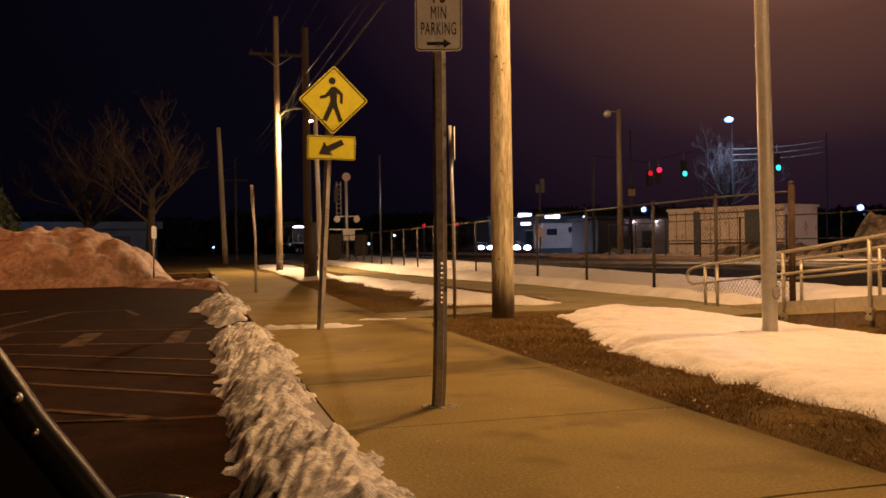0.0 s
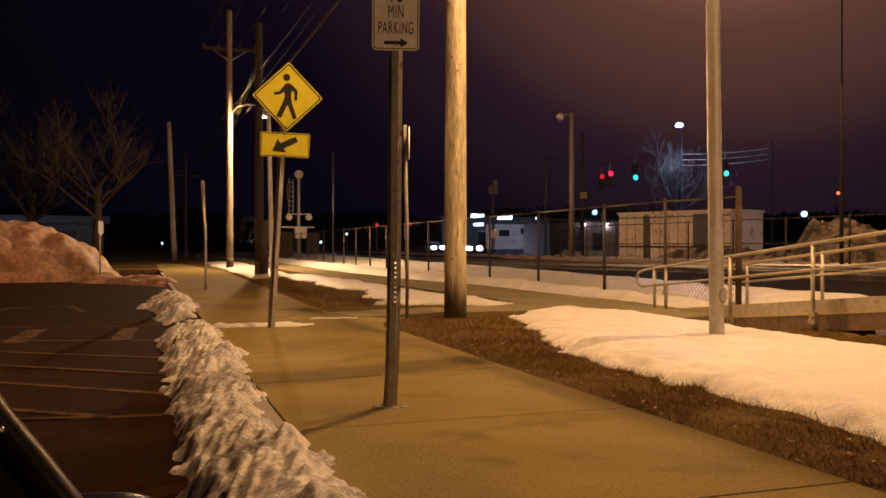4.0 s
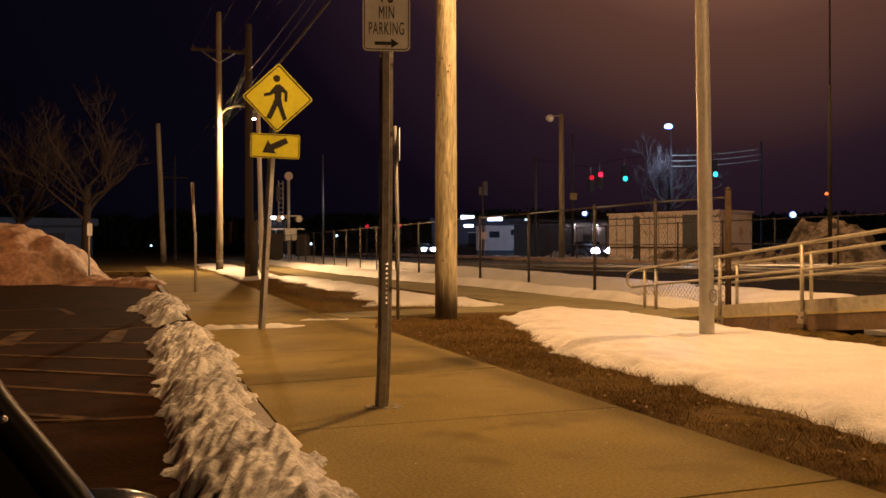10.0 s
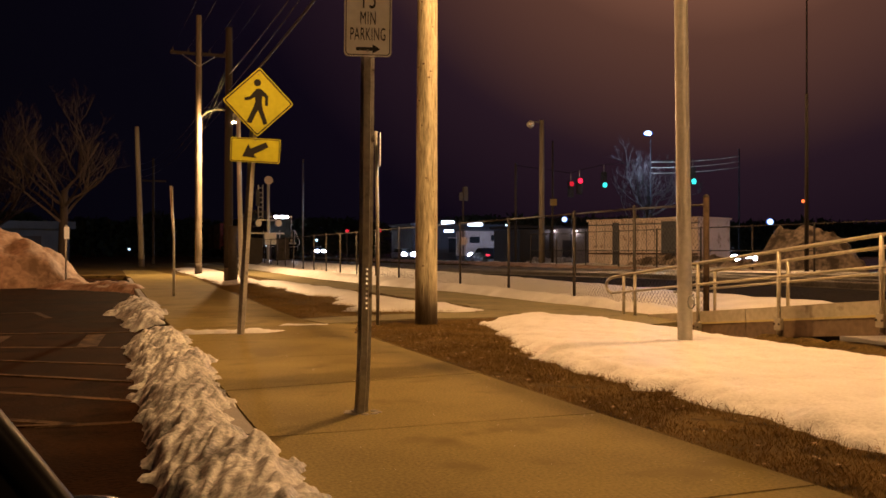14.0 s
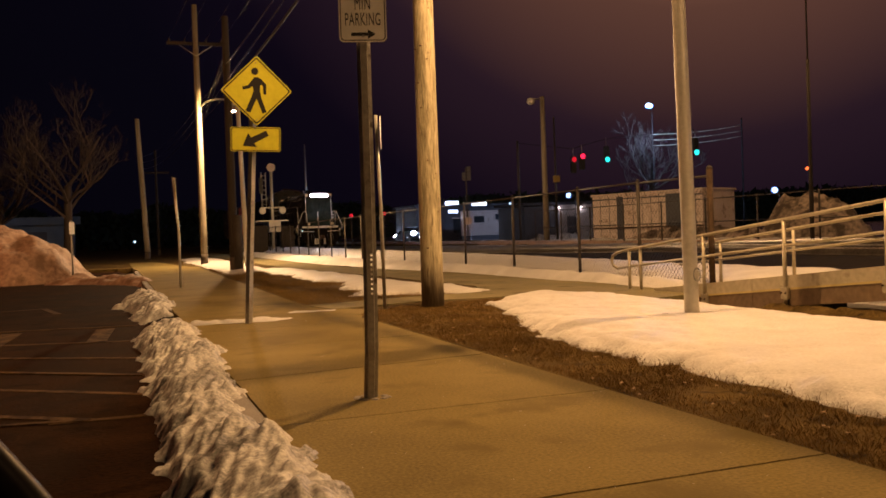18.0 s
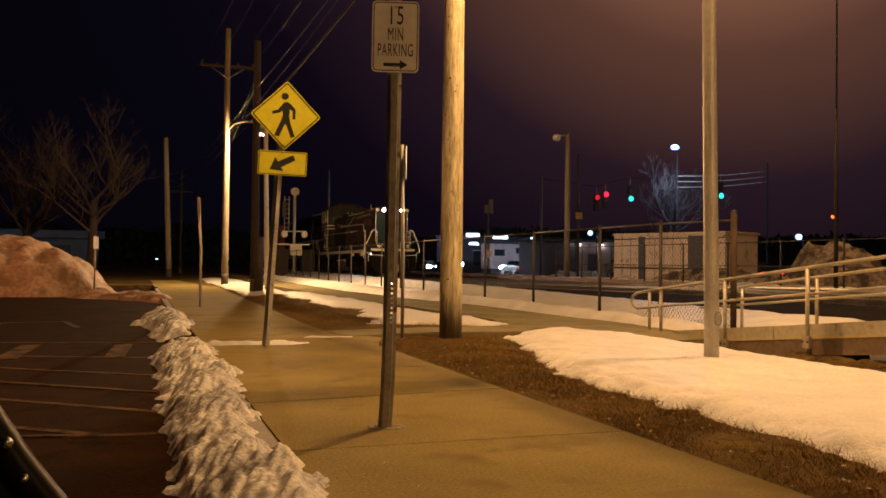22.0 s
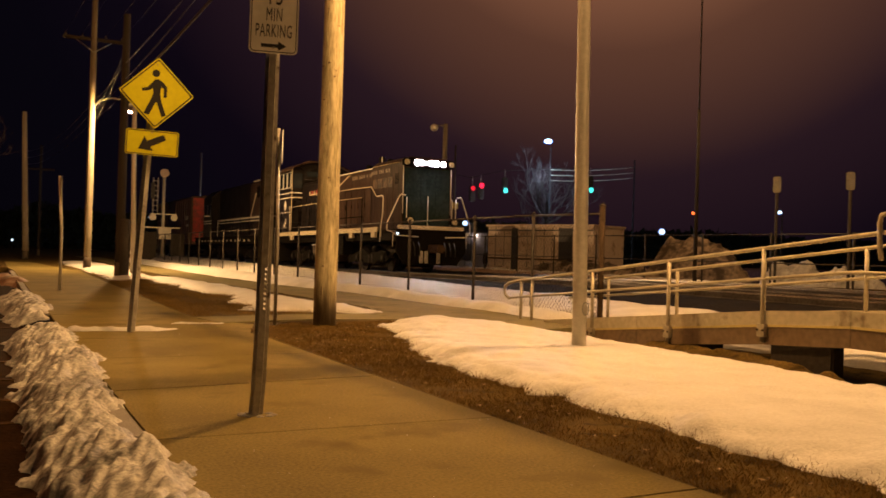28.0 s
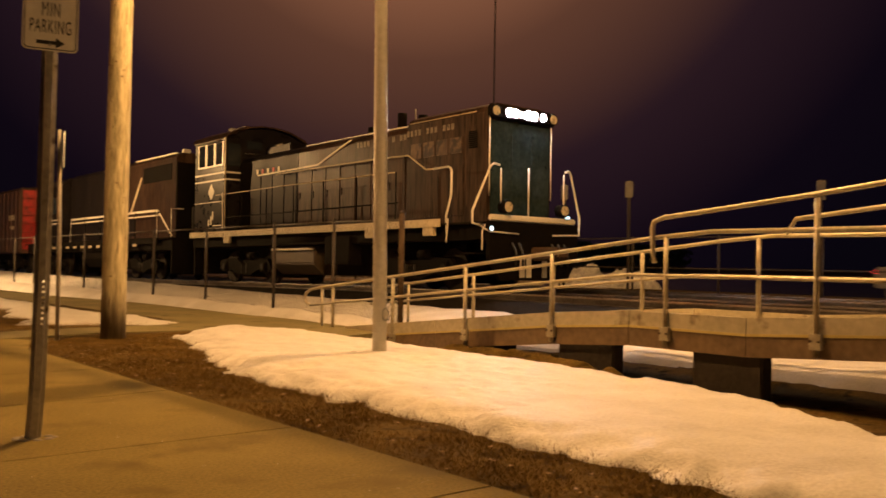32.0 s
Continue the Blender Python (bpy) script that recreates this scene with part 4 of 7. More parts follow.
face = plate("diamond_panel", spin(diamond), SIGN_YELLOW, ped, centre, 0.003, 2.0, "yellow diamond panel with a black walking symbol")
ring("border", spin(rounded(S - 0.025, S - 0.025, 0.026)), spin(rounded(S - 0.055, S - 0.055, 0.02)), SIGN_BLACK, face, centre, 2.0)
U = 0.00375
fig = lambda pts: [((x - 100) * U, (81 - y) * U) for x, y in pts]
plate("head_symbol", [(-0.02 + 0.044 * math.cos(math.tau * k / 20), 0.238 + 0.044 * math.sin(math.tau * k / 20)) for k in range(20)], SIGN_BLACK, face, centre, 0.0012, 2.0, front=0.003)
plate("walking_symbol", fig([(92, 38), (104, 36), (116, 44), (131, 60), (131, 92), (122, 92), (121, 65), (112, 60), (111, 82), (115, 104), (132, 150), (119, 155), (104, 116), (99, 108), (80, 152), (64, 148), (84, 100), (90, 82), (88, 66), (76, 74), (56, 78), (54, 69), (72, 64)]),
      SIGN_BLACK, face, centre, 0.0012, 2.0, front=0.003)
lower = (0.155, -0.06, 2.265)
plaque = plate("arrow_plaque", rounded(0.60, 0.30, 0.025), SIGN_YELLOW, ped, lower, 0.003, 2.0, "yellow plaque with a black slanting arrow")
ring("border", rounded(0.585, 0.285, 0.022), rounded(0.565, 0.265, 0.018), SIGN_BLACK, plaque, lower, 2.0)
plate("arrow", [(-0.155, -0.082), (-0.09, 0.075), (-0.058, 0.02), (0.125, 0.108), (0.158, 0.045), (-0.018, -0.05), (0.02, -0.095)], SIGN_BLACK, plaque, lower, 0.0012, 2.0, front=0.003)
for p, par in (((0.19, -0.064, 3.2), face), ((0.175, -0.064, 2.5), face), ((0.155, -0.064, 2.385), plaque), ((0.15, -0.064, 2.15), plaque)):
    quick("bolt", POST_STEEL, par, tubes=[([p, (p[0], p[1] - 0.006, p[2])], 0.008, 8)])

# sign seen from its edge behind the parking sign
edge = thing("edge_on_sign", pose(3.60, 12.1, 0, 0, 0, 75), "narrow parking sign seen edge-on on a thin post", "sign")
quick("post", POST_STEEL, edge, tubes=[([(0, 0, -0.1), (0, 0, 1.3), (0.0, 0.03, 2.74)], 0.026, 6)])
plate("panel", rounded(0.305, 0.46, 0.03), SIGN_WHITE, edge, (0, -0.03, 2.48), 0.004)
# thin post with a sign beside the far sidewalk
far_sign = thing("sidewalk_sign", pose(1.40, 20.95, 0, 0, 0, 87), "slim sign post at the far sidewalk, sign edge-on", "sign")
quick("post", LAMP_STEEL, far_sign, tubes=[([(0, 0, -0.1), (0.03, 0.0, 1.3), (0.0, 0.07, 2.5)], 0.032, 6)])
plate("panel", rounded(0.305, 0.46, 0.03), SIGN_WHITE, far_sign, (0, 0.03, 2.25), 0.004)
pile_sign = thing("lot_sign", pose(-1.28, 31.0, -0.15, 0, 0, 55), "small sign post in front of the snow pile", "sign")
quick("post", POST_STEEL, pile_sign, tubes=[([(0, 0, -0.1), (0, 0, 2.0)], 0.03, 6)])
plate("panel", rounded(0.26, 0.40, 0.03), SIGN_WHITE, pile_sign, (0, -0.03, 1.75), 0.004)


# ---- cables ----
def cable(a, b, sag, r=0.012, label="weathered overhead cable between the poles", material=None):
    a, b = Vector(a), Vector(b)
    pts = [a.lerp(b, k / 16) - Vector((0, 0, sag * 4 * (k / 16) * (1 - k / 16))) for k in range(17)]
    bm = bmesh.new()
    tube(bm, pts, r, 6)
    tagged(part("overhead_cable", bm, material or LINE_WIRE), label, "cable", "overhead cables")


for x, z, z2 in ((-1.1, 9.82, 10.4), (-0.45, 9.82, 10.4), (0.45, 9.82, 10.4), (1.1, 9.82, 10.4)):
    cable((3.68 + x, 39.8, z), (4.28 + x * 0.9, 11.95, z2), 0.5, 0.004)
for zc, zb, zm, r in ((7.0, 6.85, 7.25, 0.014), (6.6, 6.32, 7.08, 0.012), (6.2, 5.98, 6.6, 0.034)):
    cable((3.7, 39.6, zc), (3.72, 29.8, zb), 0.12, 0.007, material=WIRE_MAT)
    cable((3.72, 29.8, zb), (4.15, 11.9, zm), 0.15, r)
    cable((3.7, 40, zc), (1.9, 60, zc - 0.4), 0.5, 0.010)
cable((3.68, 39.7, 6.4), (3.72, 29.8, 7.3), 0.15, 0.007, material=WIRE_MAT)
cable((3.68, 39.7, 5.9), (3.72, 29.8, 7.1), 0.15, 0.007, material=WIRE_MAT)
cable((4.28, 11.9, 9.8), (5.5, -30, 9.8), 0.6, 0.02)
cable((4.28, 11.9, 7.6), (5.5, -30, 7.6), 0.6, 0.02)


# ---- fence ----
def fence_x(y):
    return 9.1 + 0.03 * (y - 11.9)


fence = thing("chain_link_fence", pose(0, 0, 0), "rusty chain-link fence along the railway", "fence")
FENCE_Y = [11.9, 14.1, 16.5, 20.0, 23.5, 26.6, 29.8, 33, 36.2, 39.4, 42.6, 45.8, 49, 52.2, 55.4, 58.6, 61.8, 65]
for k, y in enumerate(FENCE_Y):
    r, top = (0.05, 1.92) if k == 0 else (0.032, 1.85)
    quick("fence_post", END_POST if k == 0 else FENCE_STEEL, fence, "thick weathered end post" if k == 0 else "", tubes=[([(fence_x(y), y, -0.3), (fence_x(y), y, top)], r, 10)])
    quick("post_cap", FENCE_STEEL, fence, tubes=[([(fence_x(y), y, top), (fence_x(y), y, top + 0.04)], r * 1.25, 10, r * 0.4)])
for a, b in zip(FENCE_Y, FENCE_Y[1:]):
    quick("top_rail", FENCE_STEEL, fence, tubes=[([(fence_x(a), a, 1.79 if a < 12 else 1.82), (fence_x(b), b, 1.82)], 0.018, 8)])
    step = 0.105 if a < 20 else 0.14 if a < 30 else 0.4
    bm = bmesh.new()
    n = int((b - a) / step)
    H = 1.75
    for k in range(-int(H / step), n):
        for way in (1, -1):
            y0, y1 = (a + k * step, a + k * step + H) if way > 0 else (a + k * step + H, a + k * step)
            z0, z1 = 0.06, 0.06 + H
            lo, hi = a, b
            t0, t1 = sorted(((lo - y0) / (y1 - y0), (hi - y0) / (y1 - y0)))
            t0, t1 = max(t0, 0), min(t1, 1)
            if t1 - t0 > 0.01:
                p = [(fence_x(y0 + (y1 - y0) * t), y0 + (y1 - y0) * t, z0 + (z1 - z0) * t) for t in (t0, t1)]
                tube(bm, p, 0.0024 if a < 20 else 0.0022, 3)
    part("mesh_panel", bm, MESH_WIRE, fence, "woven wire mesh")

# ---- the ramp ----
def deck_z(y):
    return (11.2 - y) * 0.103 if y > 6.6 else 0.474 if y > 4.75 else 0.474 + (4.75 - y) * 0.06


def hand_z(y):
    return 0.82 + (10.92 - y) * 0.111 if y > 5.83 else min(1.44, 1.385 + (5.83 - y) * 0.08)


def mid_z(y):
    return 0.52 + (10.91 - y) * 0.097 if y > 6.2 else 0.975


ramp = thing("access_ramp", pose(0, 0, 0), "metal wheelchair ramp with pipe handrails up to the platform", "ramp")
NEAR, FAR = 8.0, 9.25
SECTIONS = [(11.9, 9.6), (9.6, 7.35), (7.35, 6.2), (6.2, 4.75), (4.75, 1.5), (1.5, -4.0)]
for y0, y1 in SECTIONS:
    z0, z1 = deck_z(y0), deck_z(y1)
    bm = bmesh.new()
    prism(bm, [(y0, z0 - 0.04), (y1 + 0.01, z1 - 0.04), (y1 + 0.01, z1), (y0, z0)], lambda a, b, d: (NEAR + 0.04 + d, a, b), FAR - NEAR - 0.08)
    part("deck", bm, RAMP_FRAME, ramp, "ribbed metal deck")
    for x in (NEAR, FAR):
        bm = bmesh.new()
        prism(bm, [(y0, z0 - 0.07), (y1 + 0.01, z1 - 0.07), (y1 + 0.01, z1 + 0.10), (y0, z0 + 0.10)], lambda a, b, d: (x - 0.02 + d, a, b), 0.05)
        part("side_channel", bm, RAMP_FRAME, ramp, "grey side channel")
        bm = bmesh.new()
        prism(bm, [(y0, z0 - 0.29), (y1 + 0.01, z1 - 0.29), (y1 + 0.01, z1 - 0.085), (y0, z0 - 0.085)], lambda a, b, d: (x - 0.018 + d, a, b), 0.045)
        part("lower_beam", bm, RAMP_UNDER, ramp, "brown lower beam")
    bm = bmesh.new()
    prism(bm, [(y0, z0 - 0.085), (y1 + 0.01, z1 - 0.085), (y1 + 0.01, z1 - 0.06), (y0, z0 - 0.06)], lambda a, b, d: (NEAR - 0.027 + d, a, b), 0.02)
    part("yellow_edge", bm, YELLOW_EDGE, ramp, "worn yellow edge strip")
for x, posts in ((NEAR, (12.55, 12.22, 10.59, 8.95, 7.36, 5.70, 4.02, 2.3)), (FAR, (12.25, 11.82, 10.17, 8.5, 6.96, 5.34, 3.6))):
    for y in posts:
        z, bottom = deck_z(y), (-0.2 if y > 8 else deck_z(y) - 0.26) if x == NEAR else deck_z(y)
        quick("rail_post", ALUMINIUM, ramp, tubes=[([(x - 0.045, y, bottom), (x - 0.045, y, hand_z(y) if y > 4.9 else z + 1.22)], 0.026, 10)])
        if x == NEAR:
            quick("post_bracket", ALUMINIUM, ramp, boxes=[(x - 0.075, x - 0.02, y - 0.06, y + 0.06, z - 0.2, z - 0.05)], bevel=0.006)
            for dy in (-0.04, 0.04):
                quick("bolt", RUST, ramp, tubes=[([(x - 0.075, y + dy, z - 0.12), (x - 0.09, y + dy, z - 0.12)], 0.012, 8)])
    off = x - 0.045
    rail = [(off, y, hand_z(y)) for y in (12.7, 10.2, 8.5, 7.35, 6.2, 5.83, 5.15, 3.4)] + [(off, -4, 1.46)]
    loop = [(off, 12.92, 0.585), (off, 13.06, 0.53), (off, 13.10, 0.45), (off, 13.06, 0.37), (off, 12.92, 0.32)] if x == NEAR else [(off, 12.8, 0.56)]
    quick("handrail", ALUMINIUM, ramp, "round pipe handrail with a looped end", tubes=[(loop[::-1] + rail, 0.024, 10)], smooth=False)
    mid = [(off, y, mid_z(y)) for y in (12.92, 10.2, 8.5, 7.35, 6.2, 5.83, 4.75, 3.4)] + [(off, -4, 1.02)]
    quick("mid_rail", ALUMINIUM, ramp, tubes=[(mid, 0.02, 10)])
upper = [(7.93, 5.83, 1.11), (7.93, 5.85, 1.2), (7.93, 5.86, 1.48), (7.93, 5.84, 1.56), (7.93, 5.7, 1.6), (7.93, 4.05, 1.765), (7.93, 3.4, 1.84), (7.93, -4, 2.5)]
quick("upper_handrail", ALUMINIUM, ramp, "upper pipe handrail with a bent end", tubes=[(upper, 0.026, 10)])
quick("upper_handrail", ALUMINIUM, ramp, tubes=[([(9.2, 5.0, 1.45), (9.2, 4.9, 1.62), (9.2, 3.4, 1.78), (9.2, -4, 2.4)], 0.026, 10)])
for y0, y1 in ((7.3, 6.45), (5.4, 4.6), (2.9, 2.1)):
    quick("pier", DARK_BLOCK, ramp, "dark support block", boxes=[(8.02, 8.22, y1, y0, -0.32, deck_z(y1) - 0.285)], bevel=0.02)
for y in (10.4, 9.2):
    quick("pier", DARK_BLOCK, ramp, boxes=[(8.1, 9.1, y - 0.1, y + 0.1, -0.5, deck_z(y) - 0.05)])


snow("dirt_mound", [(7.55, 9.3), (8.2, 9.2), (8.3, 7.6), (8.0, 6.2), (7.75, 5.6), (7.6, 6.6), (7.5, 7.8)], 0.27, 0.16, 0.04, "low mound of dark bare earth beside the ramp", EARTH, rough=0.10, rag=0.2, lump=0.3)


# a weathered stone cap in the snow at the lamp post's foot
bm = bmesh.new()
ball(bm, (5.76, 8.36, 0.0), 0.12, 16, 0.35)
tagged(part("ground_stone", bm, KERB, smooth=True), "round grey stone half buried in the snow", "stone")


# ---- the train ----
def bars(root, name, material, x, runs):
    """Writing too small to read, as plain bars on a side wall."""
    for y0, y1, z0, z1 in runs:
        quick(name, material, root, "", boxes=[(x - 0.004, x + 0.004, y0, y1, z0, z1)])


def wheelset(root, y, x=0.0):
    wheel = thing("wheelset", pose(x, y, 0.5), "", "")
    wheel.parent = root
    for side in (-0.76, 0.76):
        bm = bmesh.new()
        disc(bm, (side, 0, 0), (1, 0, 0), 0.5, 0.13, 28)
        disc(bm, (side + (0.05 if side < 0 else -0.05), 0, 0), (1, 0, 0), 0.525, 0.03, 28)
        disc(bm, (side, 0, 0), (1, 0, 0), 0.15, 0.2, 14)
        part("wheel", bm, WHEEL_STEEL, wheel)
    quick("axle", LOCO_BLACK, wheel, tubes=[([(-0.9, 0, 0), (0.9, 0, 0)], 0.08, 10)])
    return wheel


def truck(root, y, label="dark cast steel truck"):
    """A two-axle bogie: side frames, springs, boxes. Returns the wheelsets."""
    for side in (-1.05, 1.05):
        bm = bmesh.new()
        prism(bm, [(y - 1.75, 0.45), (y - 1.5, 0.75), (y - 0.6, 0.80), (y, 0.55), (y + 0.6, 0.80), (y + 1.5, 0.75), (y + 1.75, 0.45), (y + 1.5, 0.34), (y + 0.9, 0.42), (y + 0.4, 0.26), (y - 0.4, 0.26), (y - 0.9, 0.42), (y - 1.5, 0.34)],
              lambda a, b, d: (side - 0.07 + d, a, b), 0.14)
        part("side_frame", bm, LOCO_BLACK, root, label)
        for dy in (-1.3, 1.3):
            quick("axle_box", LOCO_BLACK, root, boxes=[(side - 0.13, side + 0.13, y + dy - 0.17, y + dy + 0.17, 0.36, 0.68)], bevel=0.03)
            quick("bearing_cap", WHEEL_STEEL, root, "", tubes=[([(side * 1.12, y + dy, 0.52), (side * 1.15, y + dy, 0.52)], 0.1, 12)])
        for dy in (-0.16, 0.16):
            quick("spring", WHEEL_STEEL, root, tubes=[([(side, y + dy, 0.3), (side, y + dy, 0.62)], 0.09, 10)])
        quick("brake_cylinder", LOCO_BLACK, root, tubes=[([(side * 1.05, y - 0.75, 0.85), (side * 1.05, y - 0.35, 0.85)], 0.12, 12)])
    return [wheelset(root, y - 1.3), wheelset(root, y + 1.3)]


def pipe(root, name, points, r=0.022, material=LOCO_WHITE, label=""):
    return quick(name, material, root, label, tubes=[(points, r, 8)])


DECK = 1.55


def hood_rail(root, side):
    x = side * 1.08
    pipe(root, "side_handrail", [(side * 1.44, 1.35, DECK - 0.25), (side * 1.44, 1.39, DECK + 0.14), (side * 1.44, 1.22, DECK + 0.62), (side * 1.44, 1.21, DECK + 1.16), (side * 1.44, 1.25, DECK + 1.24), (side * 1.42, 1.35, DECK + 1.28), (side * 1.36, 1.95, DECK + 1.28)], 0.026, LOCO_WHITE, "pale bent stair handrail")
    pipe(root, "hood_handrail", [(side * 1.36, 1.95, DECK + 1.28), (side * 1.2, 2.45, DECK + 1.32), (x, 3.3, DECK + 1.74), (x, 5.0, DECK + 1.77), (x, 7.4, DECK + 1.78), (x, 9.9, DECK + 1.76)], 0.019, LOCO_BUFF, "pale handrail on the hood side")
    for y in (3.6, 5.0, 6.4, 7.8, 9.2):
        pipe(root, "rail_bracket", [(side * 0.94, y, DECK + 1.74), (x, y, DECK + 1.76)], 0.014, LOCO_BLACK)
    bm = bmesh.new()
    prism(bm, [(11.3, 3.42), (7.75, 3.46), (6.0, 4.0), (5.98, 3.95), (7.7, 3.415), (11.3, 3.375)], lambda a, b, d: (side * 0.957 + side * d, a, b), 0.006)
    part("slanted_stripe", bm, LOCO_BUFF, root, "pale stripe rising to the roof")
    pipe(root, "low_handrail", [(side * 1.44, 13.3, DECK + 1.30), (side * 1.44, 8.9, DECK + 1.33), (side * 1.44, 3.3, DECK + 1.30)], 0.013, LOCO_BUFF, "thin pale walkway rail")
    pipe(root, "deck_rail", [(side * 1.45, 3.2, DECK + 0.55), (side * 1.45, 12.5, DECK + 0.55)], 0.018, LOCO_BLACK)
    for y in (3.3, 5.0, 6.6, 8.2, 9.8, 11.4, 12.4):
        pipe(root, "rail_stanchion", [(side * 1.45, y, DECK), (side * 1.45, y, DECK + 1.31)], 0.018, LOCO_BLACK)


def end_cab_loco():
    """The leading diesel: long hood forward, cab at the rear. y runs backwards from its front plate, z up from the rail."""
    root = thing("leading_locomotive", pose(track_x(150), 150, rail_z(150)), "dark grey and black diesel locomotive, long hood forward, headlights on", "locomotive")
    L = 15.2
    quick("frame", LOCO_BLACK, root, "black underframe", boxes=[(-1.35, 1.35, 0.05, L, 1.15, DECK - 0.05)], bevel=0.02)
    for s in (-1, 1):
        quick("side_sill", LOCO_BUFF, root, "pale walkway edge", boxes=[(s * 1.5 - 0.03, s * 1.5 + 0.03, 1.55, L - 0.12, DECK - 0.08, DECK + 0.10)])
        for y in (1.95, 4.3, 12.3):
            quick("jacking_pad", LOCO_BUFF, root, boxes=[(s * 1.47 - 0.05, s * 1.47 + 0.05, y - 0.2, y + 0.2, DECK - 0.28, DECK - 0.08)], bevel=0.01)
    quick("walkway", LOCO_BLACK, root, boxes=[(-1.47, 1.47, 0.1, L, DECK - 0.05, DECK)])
    # front pilot, steps and coupler
    quick("front_sill", LOCO_WHITE, root, "white front edge strip", boxes=[(-1.36, 1.36, 0.0, 0.08, DECK + 0.02, DECK + 0.16)], bevel=0.025)
    bm = bmesh.new()
    prism(bm, [(-1.4, DECK + 0.01), (1.4, DECK + 0.01), (1.4, 0.75), (1.05, 0.28), (-1.05, 0.28), (-1.4, 0.75)], lambda a, b, d: (a, -0.02 + d, b), 0.1)
    part("pilot", bm, LOCO_BLACK, root, "black pilot plate")
    quick("coupler", RUST, root, boxes=[(-0.14, 0.14, -0.75, 0.0, 0.72, 1.02)], bevel=0.04)
    quick("coupler_knuckle", RUST, root, boxes=[(-0.22, 0.12, -0.95, -0.65, 0.74, 1.0)], bevel=0.06)
    for x in (-0.75, -0.55, 0.5, 0.7, 0.9):
        pipe(root, "air_hose", [(x, -0.05, 1.1), (x, -0.18, 0.9), (x + 0.03, -0.15, 0.6)], 0.025, RUBBER)
    for x in (-0.42, -0.22, 0.28):
        quick("snow_plate", LAMP_STEEL, root, "bare metal panel on the pilot", boxes=[(x - 0.07, x + 0.07, -0.05, -0.025, 0.34, 0.78)])
    for s in (-1, 1):
        for z in (0.55, 0.85, 1.15):
            quick("step", LOCO_BLACK, root, boxes=[(s * 1.15, s * 1.5, 0.3, 0.95, z, z + 0.03)])
        pipe(root, "step_edge", [(s * 0.55, -0.04, DECK - 0.25), (s * 1.42, -0.04, DECK - 0.22), (s * 1.62, 0.12, DECK - 0.06), (s * 1.40, 0.12, DECK - 0.06), (s * 1.50, 0.10, DECK - 0.22), (s * 1.50, 0.10, DECK - 0.62)], 0.018)
        pipe(root, "corner_handrail", [(s * 1.05, 0.05, DECK + 1.24), (s * 1.20, 0.08, DECK + 1.27), (s * 1.28, 0.1, DECK + 1.2), (s * 1.70, 0.2, DECK + 0.22), (s * 1.70, 0.2, DECK - 0.04), (s * 1.50, 0.12, DECK - 0.1)], 0.026, LOCO_WHITE, "white bent corner handrail")
        pipe(root, "corner_handrail", [(s * 1.5, 1.3, DECK - 0.45), (s * 1.5, 1.25, DECK + 0.1)], 0.02)
        pipe(root, "front_stanchion", [(s * 1.0, 0.06, DECK + 0.35), (s * 1.0, 0.06, DECK + 1.18)], 0.017, LOCO_WHITE)
        bm = bmesh.new()
        disc(bm, (s * 0.90, 0.02, DECK + 0.33), (0, 1, 0), 0.145, 0.2, 20)
        light = part("ditch_light", bm, LOCO_BLACK, root, "round ditch light, unlit")
        bm = bmesh.new()
        disc(bm, (s * 0.90, -0.085, DECK + 0.33), (0, 1, 0), 0.115, 0.02, 20)
        part("lens", bm, REFLECTOR, light, "pale lens, reflection put into its colour")
    bm = bmesh.new()
    disc(bm, (-1.40, -0.06, DECK - 0.16), (0, 1, 0), 0.06, 0.06, 14)
    step_lamp = part("step_lamp", bm, LOCO_BLACK, root, "small lit step lamp")
    bm = bmesh.new()
    disc(bm, (-1.40, -0.095, DECK - 0.16), (0, 1, 0), 0.05, 0.012, 14)
    part("lens", bm, BLUE_LAMP, step_lamp, "glowing bluish lens")
    pipe(root, "front_stanchion", [(-0.15, 0.06, DECK + 0.15), (-0.15, 0.06, DECK + 1.24)], 0.017, LOCO_WHITE)
    # hood
    def hood(name, y0, y1, half, top, material, label):
        outline = [(-half, DECK), (-half, top - 0.22), (-half + 0.08, top - 0.09), (-half + 0.28, top), (half - 0.28, top), (half - 0.08, top - 0.09), (half, top - 0.22), (half, DECK)]
        bm = bmesh.new()
        prism(bm, outline, lambda a, b, d: (a, y0 + d, b), y1 - y0)
        return part(name, bm, material, root, label, bevel=0.015)

    hood("radiator_hood", 0.5, 3.45, 1.0, 4.26, LOCO_GREY, "grey radiator hood with worn lettering")
    hood("engine_hood", 3.45, 8.85, 0.93, 4.1, LOCO_GREY, "weathered brown-grey engine hood with doors")
    hood("rear_hood", 8.85, 12.6, 0.93, 4.1, LOCO_BLUE, "black rear hood with white stripes")
    quick("front_panel", LOCO_FRONT, root, "dark blue-green front panel", boxes=[(-0.93, 0.93, 0.47, 0.5, DECK + 0.05, 3.85)])
    for s in (-0.62, 0.0, 0.62):
        quick("front_louvre", LOCO_FRONT, root, boxes=[(s - 0.27, s + 0.27, 0.455, 0.472, 2.2, 3.6)])
    for s in (-0.98, 0.98):
        pipe(root, "hood_edge_strip", [(s, 0.46, DECK + 0.6), (s, 0.46, 4.0)], 0.016)
